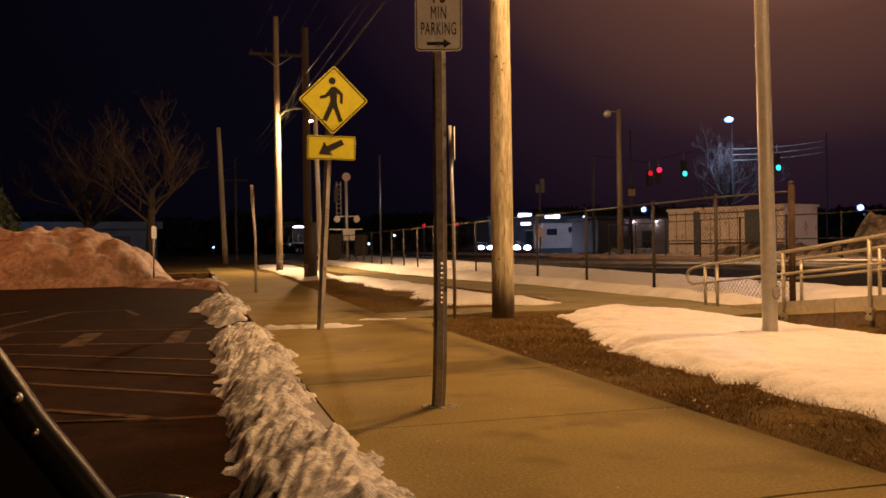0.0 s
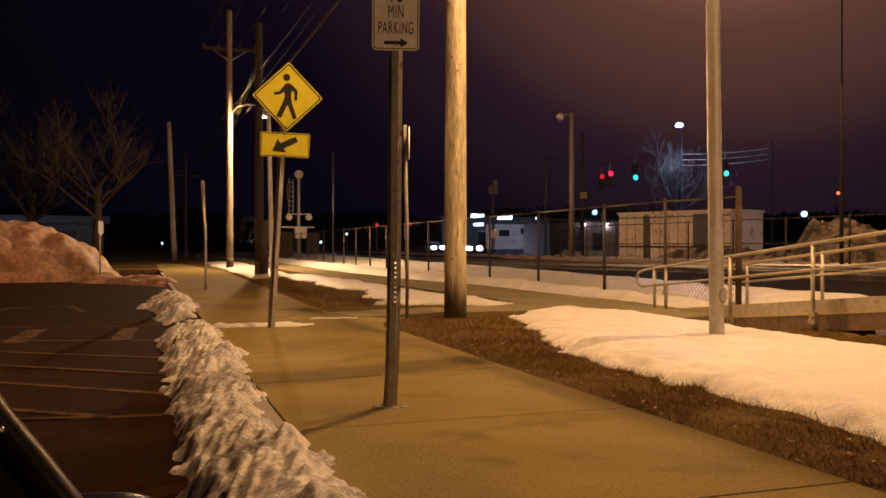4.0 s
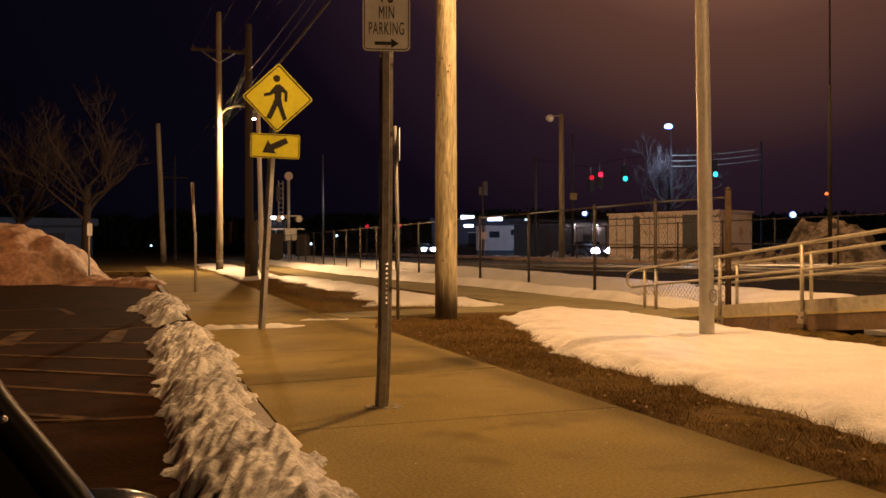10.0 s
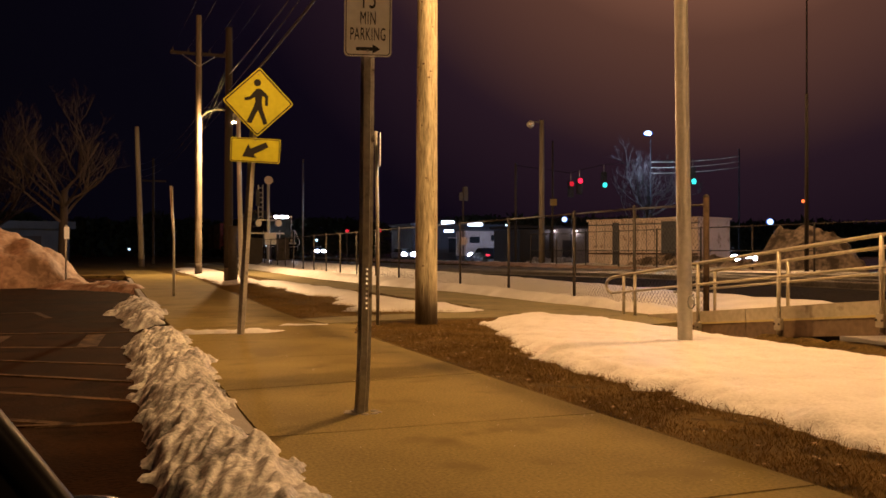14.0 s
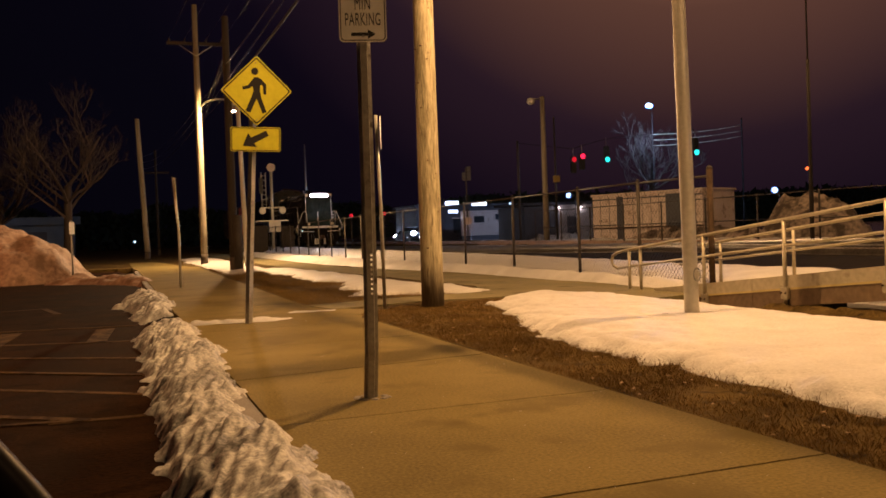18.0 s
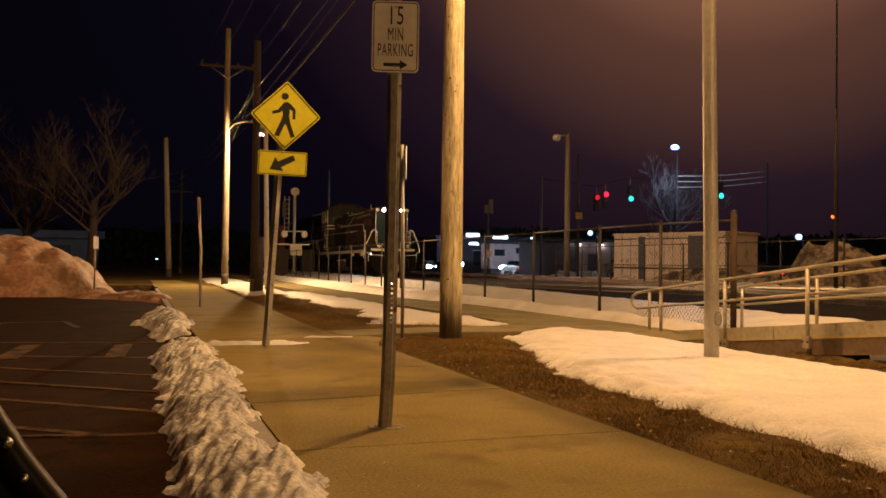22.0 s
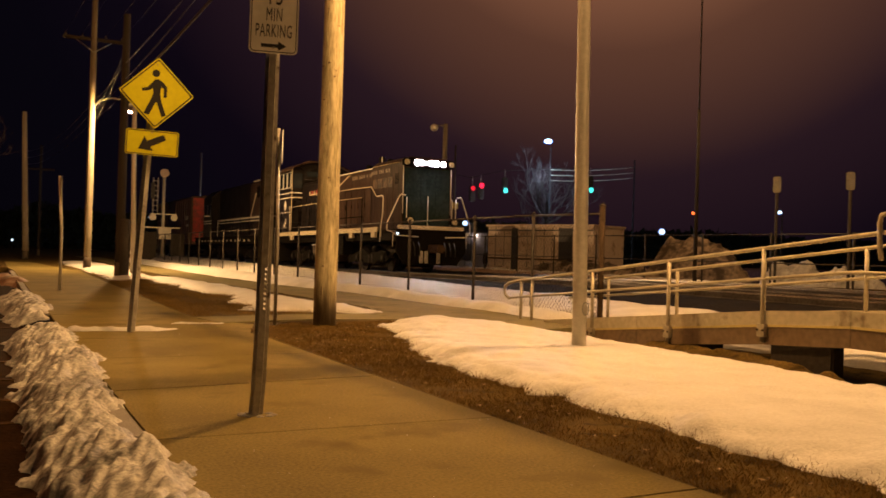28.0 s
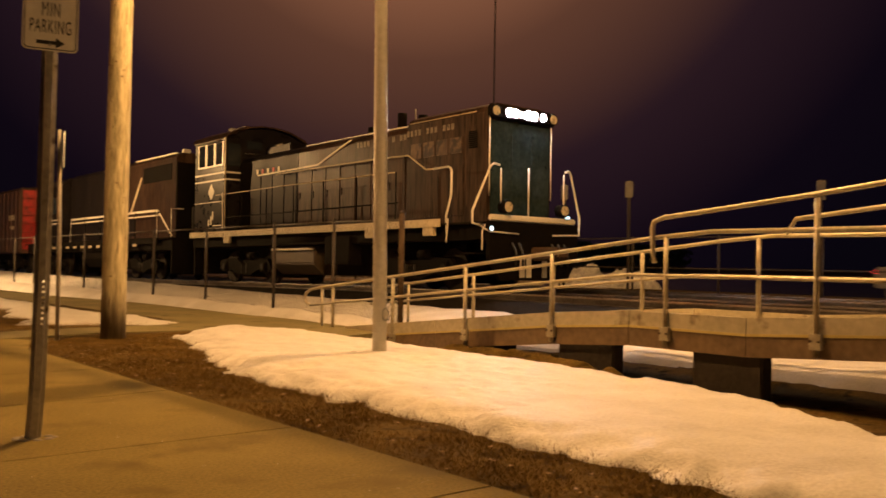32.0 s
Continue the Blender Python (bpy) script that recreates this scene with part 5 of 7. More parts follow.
    # doors and their hinges along both sides
    for s in (-1, 1):
        for k in range(7):
            y = 3.6 + 0.74 * k
            quick("hood_door", LOCO_GREY, root, boxes=[(s * 0.94 - 0.012, s * 0.94 + 0.012, y, y + 0.70, DECK + 0.15, 3.34)], bevel=0.006)
            pipe(root, "door_handle", [(s * 0.965, y + 0.62, 2.5), (s * 0.965, y + 0.62, 2.7)], 0.012, LOCO_BLACK)
        for k in range(5):
            y = 8.92 + 0.73 * k
            quick("hood_door", LOCO_BLUE, root, boxes=[(s * 0.94 - 0.012, s * 0.94 + 0.012, y, y + 0.68, DECK + 0.15, 3.34)], bevel=0.006)
        for k in range(9):
            quick("radiator_shutter", LOCO_BLACK, root, boxes=[(s * 1.0 - 0.02, s * 1.0 + 0.02, 0.84, 1.12, 3.26 + 0.045 * k, 3.285 + 0.045 * k)])
        quick("side_panel", LOCO_GREY, root, boxes=[(s * 1.0 - 0.014, s * 1.0 + 0.014, 1.3, 3.35, DECK + 0.2, 3.55)], bevel=0.006)
        for k in range(4):
            quick("hood_hatch", LOCO_HATCH, root, "glossy brown hatch, lamp reflection put into its colour", boxes=[(s * 1.012 - 0.012, s * 1.012 + 0.012, 1.35 + 0.5 * k, 1.79 + 0.5 * k, 3.18, 3.56)], bevel=0.02)
        bars(root, "worn_lettering", LOCO_LETTER, s * 1.003, [(1.66 + 0.155 * k, 1.76 + 0.155 * k, 3.76, 3.90) for k in range(12) if k not in (3, 7)])
        bars(root, "worn_lettering", LOCO_LETTER, s * 0.933, [(3.58 + 0.16 * k, 3.69 + 0.16 * k, 3.72, 3.86) for k in range(14) if k not in (2, 4, 9)])
        for k in range(5):
            quick("warning_patch", LOCO_RED if k % 2 else LOCO_BUFF, root, "small faded patch", boxes=[(s * 0.957 - 0.004, s * 0.957 + 0.004, 9.9 + 0.34 * k, 10.02 + 0.34 * k, 3.44, 3.58)])
        hood_rail(root, s)
    # roof things
    for s in (-1, 1):
        # lamp highlight along the roof edge, painted as a white strip
        quick("roof_highlight", LOCO_WHITE, root, "white strip painting the lamp highlight on the roof edge", boxes=[(s * 0.72 - 0.03, s * 0.72 + 0.03, 3.6, 8.7, 4.085, 4.115)])
        pipe(root, "roof_conduit", [(s * 0.97, 0.9, 4.08), (s * 0.97, 3.4, 4.08)], 0.014, LOCO_BUFF)
    quick("roof_walk", LOCO_GREY, root, "light roof edge", boxes=[(-0.62, 0.62, 3.6, 8.5, 4.09, 4.13)])
    for y in (1.5, 2.6):
        quick("radiator_fan", LOCO_BLACK, root, tubes=[([(0, y, 4.24), (0, y, 4.34)], 0.45, 18)])
    for y, h in ((4.3, 0.46), (5.2, 0.62), (6.6, 0.40)):
        quick("exhaust_stack", LOCO_BLACK, root, "sooty exhaust stack", tubes=[([(0.15, y, 4.05), (0.15, y, 4.1 + h)], 0.13, 12)])
    pipe(root, "aerial", [(-0.4, 3.9, 4.05), (-0.4, 3.9, 4.6)], 0.02, LAMP_STEEL)
    quick("bell_mount", RUST, root, tubes=[([(0.5, 9.4, 4.05), (0.5, 9.4, 4.3)], 0.16, 12, 0.06)])
    for k in range(3):
        pipe(root, "horn", [(-0.3 + 0.3 * k, 11.4, 4.38), (-0.3 + 0.3 * k, 11.0, 4.40)], 0.06, LAMP_STEEL)
    quick("air_filter_box", LOCO_BLUE, root, boxes=[(-0.6, 0.6, 9.9, 11.5, 4.05, 4.34)], bevel=0.05)
    # headlight bar
    quick("headlight_housing", LOCO_BLACK, root, "dark headlight bar", boxes=[(-1.04, 1.06, 0.36, 0.52, 3.88, 4.20)], bevel=0.05)
    for x, r, m, lab in ((-0.90, 0.105, REFLECTOR, "round unlit marker lamp"), (0.93, 0.105, REFLECTOR, "round unlit marker lamp"), (-0.50, 0.095, HEADLIGHT, "glowing headlight"), (-0.33, 0.095, HEADLIGHT, "glowing headlight"), (0.08, 0.10, HEADLIGHT, "glowing headlight"), (0.28, 0.10, HEADLIGHT, "glowing headlight"), (0.58, 0.085, HEADLIGHT, "glowing headlight")):
        bm = bmesh.new()
        disc(bm, (x, 0.355, 4.04), (0, 1, 0), r + 0.03, 0.04, 20)
        rim = part("lamp_rim", bm, LOCO_BLACK, root)
        bm = bmesh.new()
        disc(bm, (x, 0.33, 4.04), (0, 1, 0), r, 0.02, 20)
        part("lamp_lens", bm, m, rim, lab)
    quick("number_board", NUMBER_LIGHT, root, "lit number board", boxes=[(-0.22, -0.04, 0.34, 0.362, 3.97, 4.11)])
    # cab
    C0, C1 = 12.55, 14.9
    arch = [(-1.45, DECK), (-1.45, 4.62), (-1.36, 4.72), (-0.8, 4.95), (-0.3, 5.04), (0.3, 5.04), (0.8, 4.95), (1.36, 4.72), (1.45, 4.62), (1.45, DECK)]
    bm = bmesh.new()
    prism(bm, arch, lambda a, b, d: (a, C0 + d, b), C1 - C0)
    cab = part("cab", bm, LOCO_CAB, root, "dark cab with wide windows", bevel=0.02)
    cab.location.z = 0.07
    bm = bmesh.new()
    prism(bm, [(-1.52, 4.62), (-1.4, 4.78), (-0.8, 5.02), (-0.3, 5.10), (0.3, 5.10), (0.8, 5.02), (1.4, 4.78), (1.52, 4.62), (1.36, 4.72), (0.8, 4.96), (0.3, 5.05), (-0.3, 5.05), (-0.8, 4.96), (-1.36, 4.72)], lambda a, b, d: (a, C0 - 0.18 + d, b), C1 - C0 + 0.3)
    part("cab_roof", bm, LOCO_GREY, cab, "curved grey cab roof")
    quick("roof_box", LOCO_GREY, cab, "grey box on the cab roof", boxes=[(-0.45, 0.45, 13.2, 14.2, 5.08, 5.20)], bevel=0.04)
    quick("battery_cover", LOCO_BLUE, root, boxes=[(-1.47, 1.47, C1 - 0.01, 15.08, DECK + 0.02, 2.55)], bevel=0.015)
    for s in (-1, 1):
        for y0, y1 in ((12.78, 13.26), (13.40, 13.92), (14.06, 14.56)):
            w = quick("cab_window", GLASS, cab, "dark cab window", boxes=[(s * 1.455 - 0.01, s * 1.455 + 0.01, y0, y1, 3.78, 4.50)])
            for b in ((y0 - 0.05, y0, 3.74, 4.54), (y1, y1 + 0.05, 3.74, 4.54), (y0 - 0.05, y1 + 0.05, 4.50, 4.54), (y0 - 0.05, y1 + 0.05, 3.73, 3.78)):
                quick("window_frame", LAMP_STEEL, cab, boxes=[(s * 1.46 - 0.014, s * 1.46 + 0.014, *b)])
        for z in (3.25, 3.48):
            quick("white_stripe", LOCO_WHITE, cab, boxes=[(s * 1.456 - 0.003, s * 1.456 + 0.003, C0 + 0.02, C1 - 0.02, z, z + 0.05)])
            quick("white_stripe", LOCO_WHITE, cab, boxes=[(s * 1.17 - 0.28, s * 1.17 + 0.28, C0 - 0.012, C0 - 0.002, z, z + 0.05)])
        bm = bmesh.new()
        prism(bm, [(13.6, 2.62), (13.36, 2.90), (13.6, 3.18), (13.84, 2.90)], lambda a, b, d: (s * 1.453 + s * d, a, b), 0.006)
        part("white_diamond", bm, LOCO_WHITE, cab, "white diamond emblem")
        bars(cab, "number_bars", LOCO_WHITE, s * 1.456, [(13.42, 13.50, 1.98, 2.26), (13.54, 13.62, 1.82, 2.10), (13.72, 13.80, 1.78, 2.0)])
        bars(cab, "sill_line", LOCO_WHITE, s * 1.456, [(C0 + 0.05, C0 + 0.9, DECK + 0.22, DECK + 0.25), (C0 + 0.1, C1, 2.55, 2.575)])
        pipe(cab, "cab_edge", [(s * 1.455, C0 + 0.02, DECK + 0.1), (s * 1.455, C0 + 0.02, 4.62)], 0.02, LOCO_BUFF)
        pipe(cab, "eave", [(s * 1.47, C0, 4.63), (s * 1.47, C1, 4.63)], 0.022, LOCO_BUFF)
        quick("sun_visor", LOCO_GREY, cab, boxes=[(s * 1.53 - 0.09, s * 1.53 + 0.09, 12.75, 14.6, 4.53, 4.56)])
        pipe(cab, "grab_rail", [(s * 1.5, 12.62, DECK + 0.1), (s * 1.52, 12.62, DECK + 1.3)], 0.017)
        quick("front_cab_window", GLASS, cab, "dark glossy front window", boxes=[(s * 1.17 - 0.22, s * 1.17 + 0.22, C0 - 0.03, C0 - 0.004, 3.72, 4.45)], bevel=0.01)
        quick("front_cab_window", GLASS, cab, boxes=[(s * 0.45 - 0.28, s * 0.45 + 0.28, C0 - 0.03, C0 - 0.004, 4.32, 4.58)], bevel=0.01)
        quick("cab_mirror", CHROME, cab, "small bright mirror", boxes=[(s * 0.55 - 0.3, s * 0.55 + 0.3, C0 - 0.12, C0 - 0.08, 4.14, 4.18)])
    quick("rear_pilot", LOCO_BLACK, root, boxes=[(-1.35, 1.35, 15.0, 15.1, 0.25, DECK)])
    # tank, boxes and running gear
    bm = bmesh.new()
    prism(bm, [(-1.15, 1.12), (-1.28, 1.0), (-1.28, 0.62), (-0.95, 0.30), (0.95, 0.30), (1.28, 0.62), (1.28, 1.0), (1.15, 1.12)], lambda a, b, d: (a, 7.3 + d, b), 2.4)
    part("fuel_tank", bm, TANK_GREY, root, "grey-brown fuel tank", bevel=0.03)
    quick("tank_top", LAMP_STEEL, root, boxes=[(-1.36, -1.26, 7.4, 9.6, 1.0, 1.06)])
    # plain box added to block lights showing through under the frame
    quick("underframe_blocker", LOCO_BLACK, root, boxes=[(-0.5, 0.5, 1.4, 13.6, 0.30, 1.14)])
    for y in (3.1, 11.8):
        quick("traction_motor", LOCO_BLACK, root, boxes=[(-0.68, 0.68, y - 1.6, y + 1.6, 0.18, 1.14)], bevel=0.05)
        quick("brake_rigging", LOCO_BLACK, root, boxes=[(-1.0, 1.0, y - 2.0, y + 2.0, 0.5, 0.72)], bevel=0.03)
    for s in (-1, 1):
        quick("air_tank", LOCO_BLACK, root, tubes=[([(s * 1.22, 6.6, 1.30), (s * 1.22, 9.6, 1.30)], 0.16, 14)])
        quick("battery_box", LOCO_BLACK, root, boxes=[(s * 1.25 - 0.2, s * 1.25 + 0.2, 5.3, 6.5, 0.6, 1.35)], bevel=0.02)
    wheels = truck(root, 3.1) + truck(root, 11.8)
    return root, wheels, L


def road_loco():
    """The second diesel, coupled behind the first."""
    root = thing("second_locomotive", pose(track_x(170), 170, rail_z(170)), "dark road locomotive with grey hood and white stripes", "locomotive")
    L = 19.0
    quick("frame", LOCO_BLACK, root, boxes=[(-1.35, 1.35, 0.05, L, 1.1, DECK - 0.05)], bevel=0.02)
    quick("walkway", LOCO_BLACK, root, boxes=[(-1.47, 1.47, 0.0, L, DECK - 0.05, DECK)])
    for s in (-1, 1):
        quick("side_sill", LOCO_BLACK, root, boxes=[(s * 1.5 - 0.03, s * 1.5 + 0.03, 1.0, L - 1.0, DECK - 0.2, DECK + 0.01)])
        for k in range(13):
            quick("sill_reflector", LOCO_BUFF, root, "pale reflector patch", boxes=[(s * 1.535 - 0.004, s * 1.535 + 0.004, 3.0 + 1.05 * k, 3.4 + 1.05 * k, DECK - 0.30, DECK - 0.20)])
    outline = [(-0.9, DECK), (-0.9, 4.6), (-0.7, 4.78), (0.7, 4.78), (0.9, 4.6), (0.9, DECK)]
    for name, y0, y1, m, lab in (("rear_hood", 0.8, 5.6, LOCO_GREY, "grey hood end"), ("engine_hood", 5.6, 13.4, LOCO_BLUE, "dark engine hood"), ("short_hood", 15.9, 18.2, LOCO_BLUE, "dark short hood")):
        bm = bmesh.new()
        prism(bm, outline if name != "short_hood" else [(-0.9, DECK), (-0.9, 3.2), (-0.7, 3.4), (0.7, 3.4), (0.9, 3.2), (0.9, DECK)], lambda a, b, d: (a, y0 + d, b), y1 - y0)
        part(name, bm, m, root, lab, bevel=0.02)
    quick("pilot", LOCO_BLACK, root, boxes=[(-1.35, 1.35, 0.0, 0.1, 0.25, DECK - 0.04)])
    quick("hood_end", LOCO_BLACK, root, "black hood end", boxes=[(-0.88, 0.88, 0.76, 0.8, DECK, 4.4)])
    # white strip holds the highlight of the second hood's roof edge
    quick("roof_highlight", LOCO_WHITE, root, "white strip painting the roof edge's highlight", boxes=[(-0.90, -0.80, 0.85, 5.0, 4.73, 4.78)])
    for s in (-1, 1):
        for z in (2.45, 2.62):
            quick("white_stripe", LOCO_WHITE, root, boxes=[(s * 0.905 - 0.004, s * 0.905 + 0.004, 2.4, 13.3, z, z + 0.05)])
        bm = bmesh.new()
        prism(bm, [(5.3, 2.65), (5.5, 2.65), (4.35, 4.05), (4.15, 4.05)], lambda a, b, d: (s * 0.905 + s * d, a, b), 0.006)
        part("slanted_stripe", bm, LOCO_BUFF, root, "slanted pale stripe")
        bm = bmesh.new()
        prism(bm, [(2.3, 2.55), (2.42, 2.55), (1.2, DECK + 0.1), (1.05, DECK + 0.1)], lambda a, b, d: (s * 0.905 + s * d, a, b), 0.006)
        part("slanted_stripe", bm, LOCO_WHITE, root)
        quick("dark_grille", LOCO_BLACK, root, boxes=[(s * 0.9 - 0.015, s * 0.9 + 0.015, 1.2, 4.05, 3.78, 4.40)])
        for k in range(9):
            quick("hood_door", LOCO_BLUE, root, boxes=[(s * 0.9 - 0.012, s * 0.9 + 0.012, 4.9 + 0.72 * k, 5.5 + 0.72 * k, DECK + 0.15, 2.4)], bevel=0.006)
        pipe(root, "side_handrail", [(s * 1.45, 1.2, DECK), (s * 1.45, 1.25, DECK + 1.05), (s * 1.45, 11.4, DECK + 1.05), (s * 1.45, 11.5, DECK)], 0.02, LAMP_STEEL)
        for y in (3.4, 5.4, 7.4, 9.4):
            pipe(root, "rail_stanchion", [(s * 1.45, y, DECK), (s * 1.45, y, DECK + 1.05)], 0.018, LOCO_BLACK)
        pipe(root, "corner_handrail", [(s * 1.4, 0.0, DECK), (s * 1.4, 0.0, DECK + 1.05), (s * 0.95, 0.0, DECK + 1.05)], 0.02, LAMP_STEEL)
    bm = bmesh.new()
    prism(bm, [(-1.45, DECK), (-1.45, 4.25), (-0.9, 4.7), (0.9, 4.7), (1.45, 4.25), (1.45, DECK)], lambda a, b, d: (a, 13.4 + d, b), 2.5)
    cab = part("cab", bm, LOCO_BLUE, root, "dark cab", bevel=0.02)
    for s in (-1, 1):
        for y0 in (13.65, 14.75):
            quick("cab_window", GLASS, cab, boxes=[(s * 1.455 - 0.01, s * 1.455 + 0.01, y0, y0 + 0.9, 2.95, 3.75)])
        for z in (2.45, 2.62):
            quick("white_stripe", LOCO_WHITE, cab, boxes=[(s * 1.456 - 0.003, s * 1.456 + 0.003, 13.5, 15.8, z, z + 0.05)])
    for y in (2.0, 3.4, 6.4, 8.8):
        quick("roof_fan", LOCO_BLACK, root, tubes=[([(0, y, 4.75), (0, y, 4.88)], 0.5, 18)])
    quick("horn", LAMP_STEEL, root, boxes=[(-0.6, -0.3, 0.9, 1.1, 4.76, 4.94)], bevel=0.03)
    bm = bmesh.new()
    prism(bm, [(-1.25, 1.1), (-1.35, 0.8), (-1.0, 0.4), (1.0, 0.4), (1.35, 0.8), (1.25, 1.1)], lambda a, b, d: (a, 6.6 + d, b), 3.6)
    part("fuel_tank", bm, LOCO_BLACK, root, bevel=0.03)
    for y in (3.6, 15.2):
        quick("traction_motor", LOCO_BLACK, root, boxes=[(-0.68, 0.68, y - 1.6, y + 1.6, 0.18, 1.12)], bevel=0.05)
    wheels = truck(root, 3.6) + truck(root, 15.2)
    return root, wheels, L


def freight_car(colour, end_colour, label):
    root = thing("boxcar", pose(track_x(190), 190, rail_z(190)), label, "boxcar", "freight cars")
    L = 15.6
    quick("body", colour, root, boxes=[(-1.45, 1.45, 0.0, L, 1.1, 4.62)], bevel=0.03)
    bm = bmesh.new()
    prism(bm, [(-1.5, 4.57), (0, 4.79), (1.5, 4.57), (1.45, 4.52), (-1.45, 4.52)], lambda a, b, d: (a, -0.03 + d, b), L + 0.06)
    part("roof", bm, LOCO_GREY, root, "pale metal roof")
    for k in range(7):
        quick("end_rib", end_colour, root, "red corrugated end, red lamp light put into its colour", boxes=[(-1.4, 1.4, -0.07, 0.0, 1.3 + 0.46 * k, 1.74 + 0.46 * k)], bevel=0.05)
    for s in (-1, 1):
        for k in range(18):
            if not 7 <= k <= 10:
                quick("side_rib", colour, root, boxes=[(s * 1.45 - 0.04, s * 1.45 + 0.04, 0.2 + 0.86 * k, 0.3 + 0.86 * k, 1.2, 4.48)])
        quick("sliding_door", colour, root, boxes=[(s * 1.48 - 0.03, s * 1.48 + 0.03, 6.3, 9.3, 1.25, 4.42)], bevel=0.01)
        bars(root, "lettering_bars", LOCO_BUFF, s * 1.46, [(1.4, 2.5, 2.9, 3.2), (1.4, 2.2, 2.4, 2.6), (12.2, 13.6, 3.0, 3.3)])
        pipe(root, "ladder_rail", [(s * 1.5, 0.25, 1.2), (s * 1.5, 0.25, 4.57)], 0.018, RUST)
        for z in (1.5, 1.9, 2.3, 2.7, 3.1, 3.5, 3.9, 4.3):
            pipe(root, "ladder_rung", [(s * 1.5, 0.25, z), (s * 1.5, 0.6, z)], 0.014, RUST)
    quick("sill", LOCO_BLACK, root, boxes=[(-0.3, 0.3, -0.4, L + 0.4, 0.75, 1.1)])
    wheels = truck(root, 2.2) + truck(root, L - 2.2)
    return root, wheels, L


TRAIN = [(end_cab_loco(), 0.0), (road_loco(), 17.0)]
first_car = freight_car(CAR_ORANGE, LOCO_RED, "rust-orange boxcar, red end with red light in its colour")
TRAIN += [(first_car, 37.0)]


# ---- beyond the tracks ----
def road_car(body_paint, label, group="cars on the far road", lit=True, rise=0.0):
    """A car, nose towards -y; rise lifts the body of a taller one on larger wheels."""
    R = 0.32 + 0.2 * rise
    root = thing("car" if lit else "parked_car", pose(0, 0, 0), label, "car", group)
    bm = bmesh.new()
    prism(bm, [(0.0, 0.35), (0.0, 0.62), (0.25, 0.78), (1.2, 0.92), (3.6, 0.95), (4.4, 0.92), (4.5, 0.6), (4.45, 0.35)], lambda a, b, d: (-0.88 + d, a, b + rise * (0.5 if b < 0.4 else 1.0)), 1.76)
    body = part("body", bm, body_paint, root, "", bevel=0.04)
    bm = bmesh.new()
    prism(bm, [(1.15, 0.9), (1.85, 1.38), (3.1, 1.42), (3.9, 0.93)], lambda a, b, d: (-0.74 + d, a, b + rise), 1.48)
    part("windows", bm, GLASS, root, "dark windows", bevel=0.04)
    quick("roof", body_paint, root, boxes=[(-0.68, 0.68, 1.9, 3.1, 1.40 + rise, 1.45 + rise)], bevel=0.02)
    for x in (-0.78, 0.78):
        for y in (0.85, 3.65):
            w = quick("wheel", RUBBER, root, tubes=[([(x - 0.1, y, R), (x + 0.1, y, R)], R, 18)])
            quick("rim", GALV, w, tubes=[([(x * 1.14, y, R), (x * 1.145, y, R)], R * 0.62, 14)])
    for x in (-0.6, 0.6):
        bm = bmesh.new()
        # lit headlights are enlarged, their glare put into the ball size
        ball(bm, (0, 0, 0), 0.30 if lit else 0.13, 14, 0.85 if lit else 0.6)
        bmesh.ops.scale(bm, vec=(1.1, 0.45, 1.0), verts=bm.verts)
        bmesh.ops.translate(bm, vec=(x, 0.06, 0.68 + rise), verts=bm.verts)
        part("headlight", bm, CAR_LIGHT if lit else CHROME, root, "bright headlight, enlarged for its glare" if lit else "")
        quick("tail_light", TAIL_LIGHT if lit else LOCO_RED, root, "red tail light", boxes=[(x - 0.16, x + 0.16, 4.46, 4.53, 0.66 + rise, 0.8 + rise)])
    quick("bumper", RUBBER, root, boxes=[(-0.85, 0.85, -0.06, 0.1, 0.35 + rise * 0.5, 0.55 + rise * 0.5)], bevel=0.03)
    return root


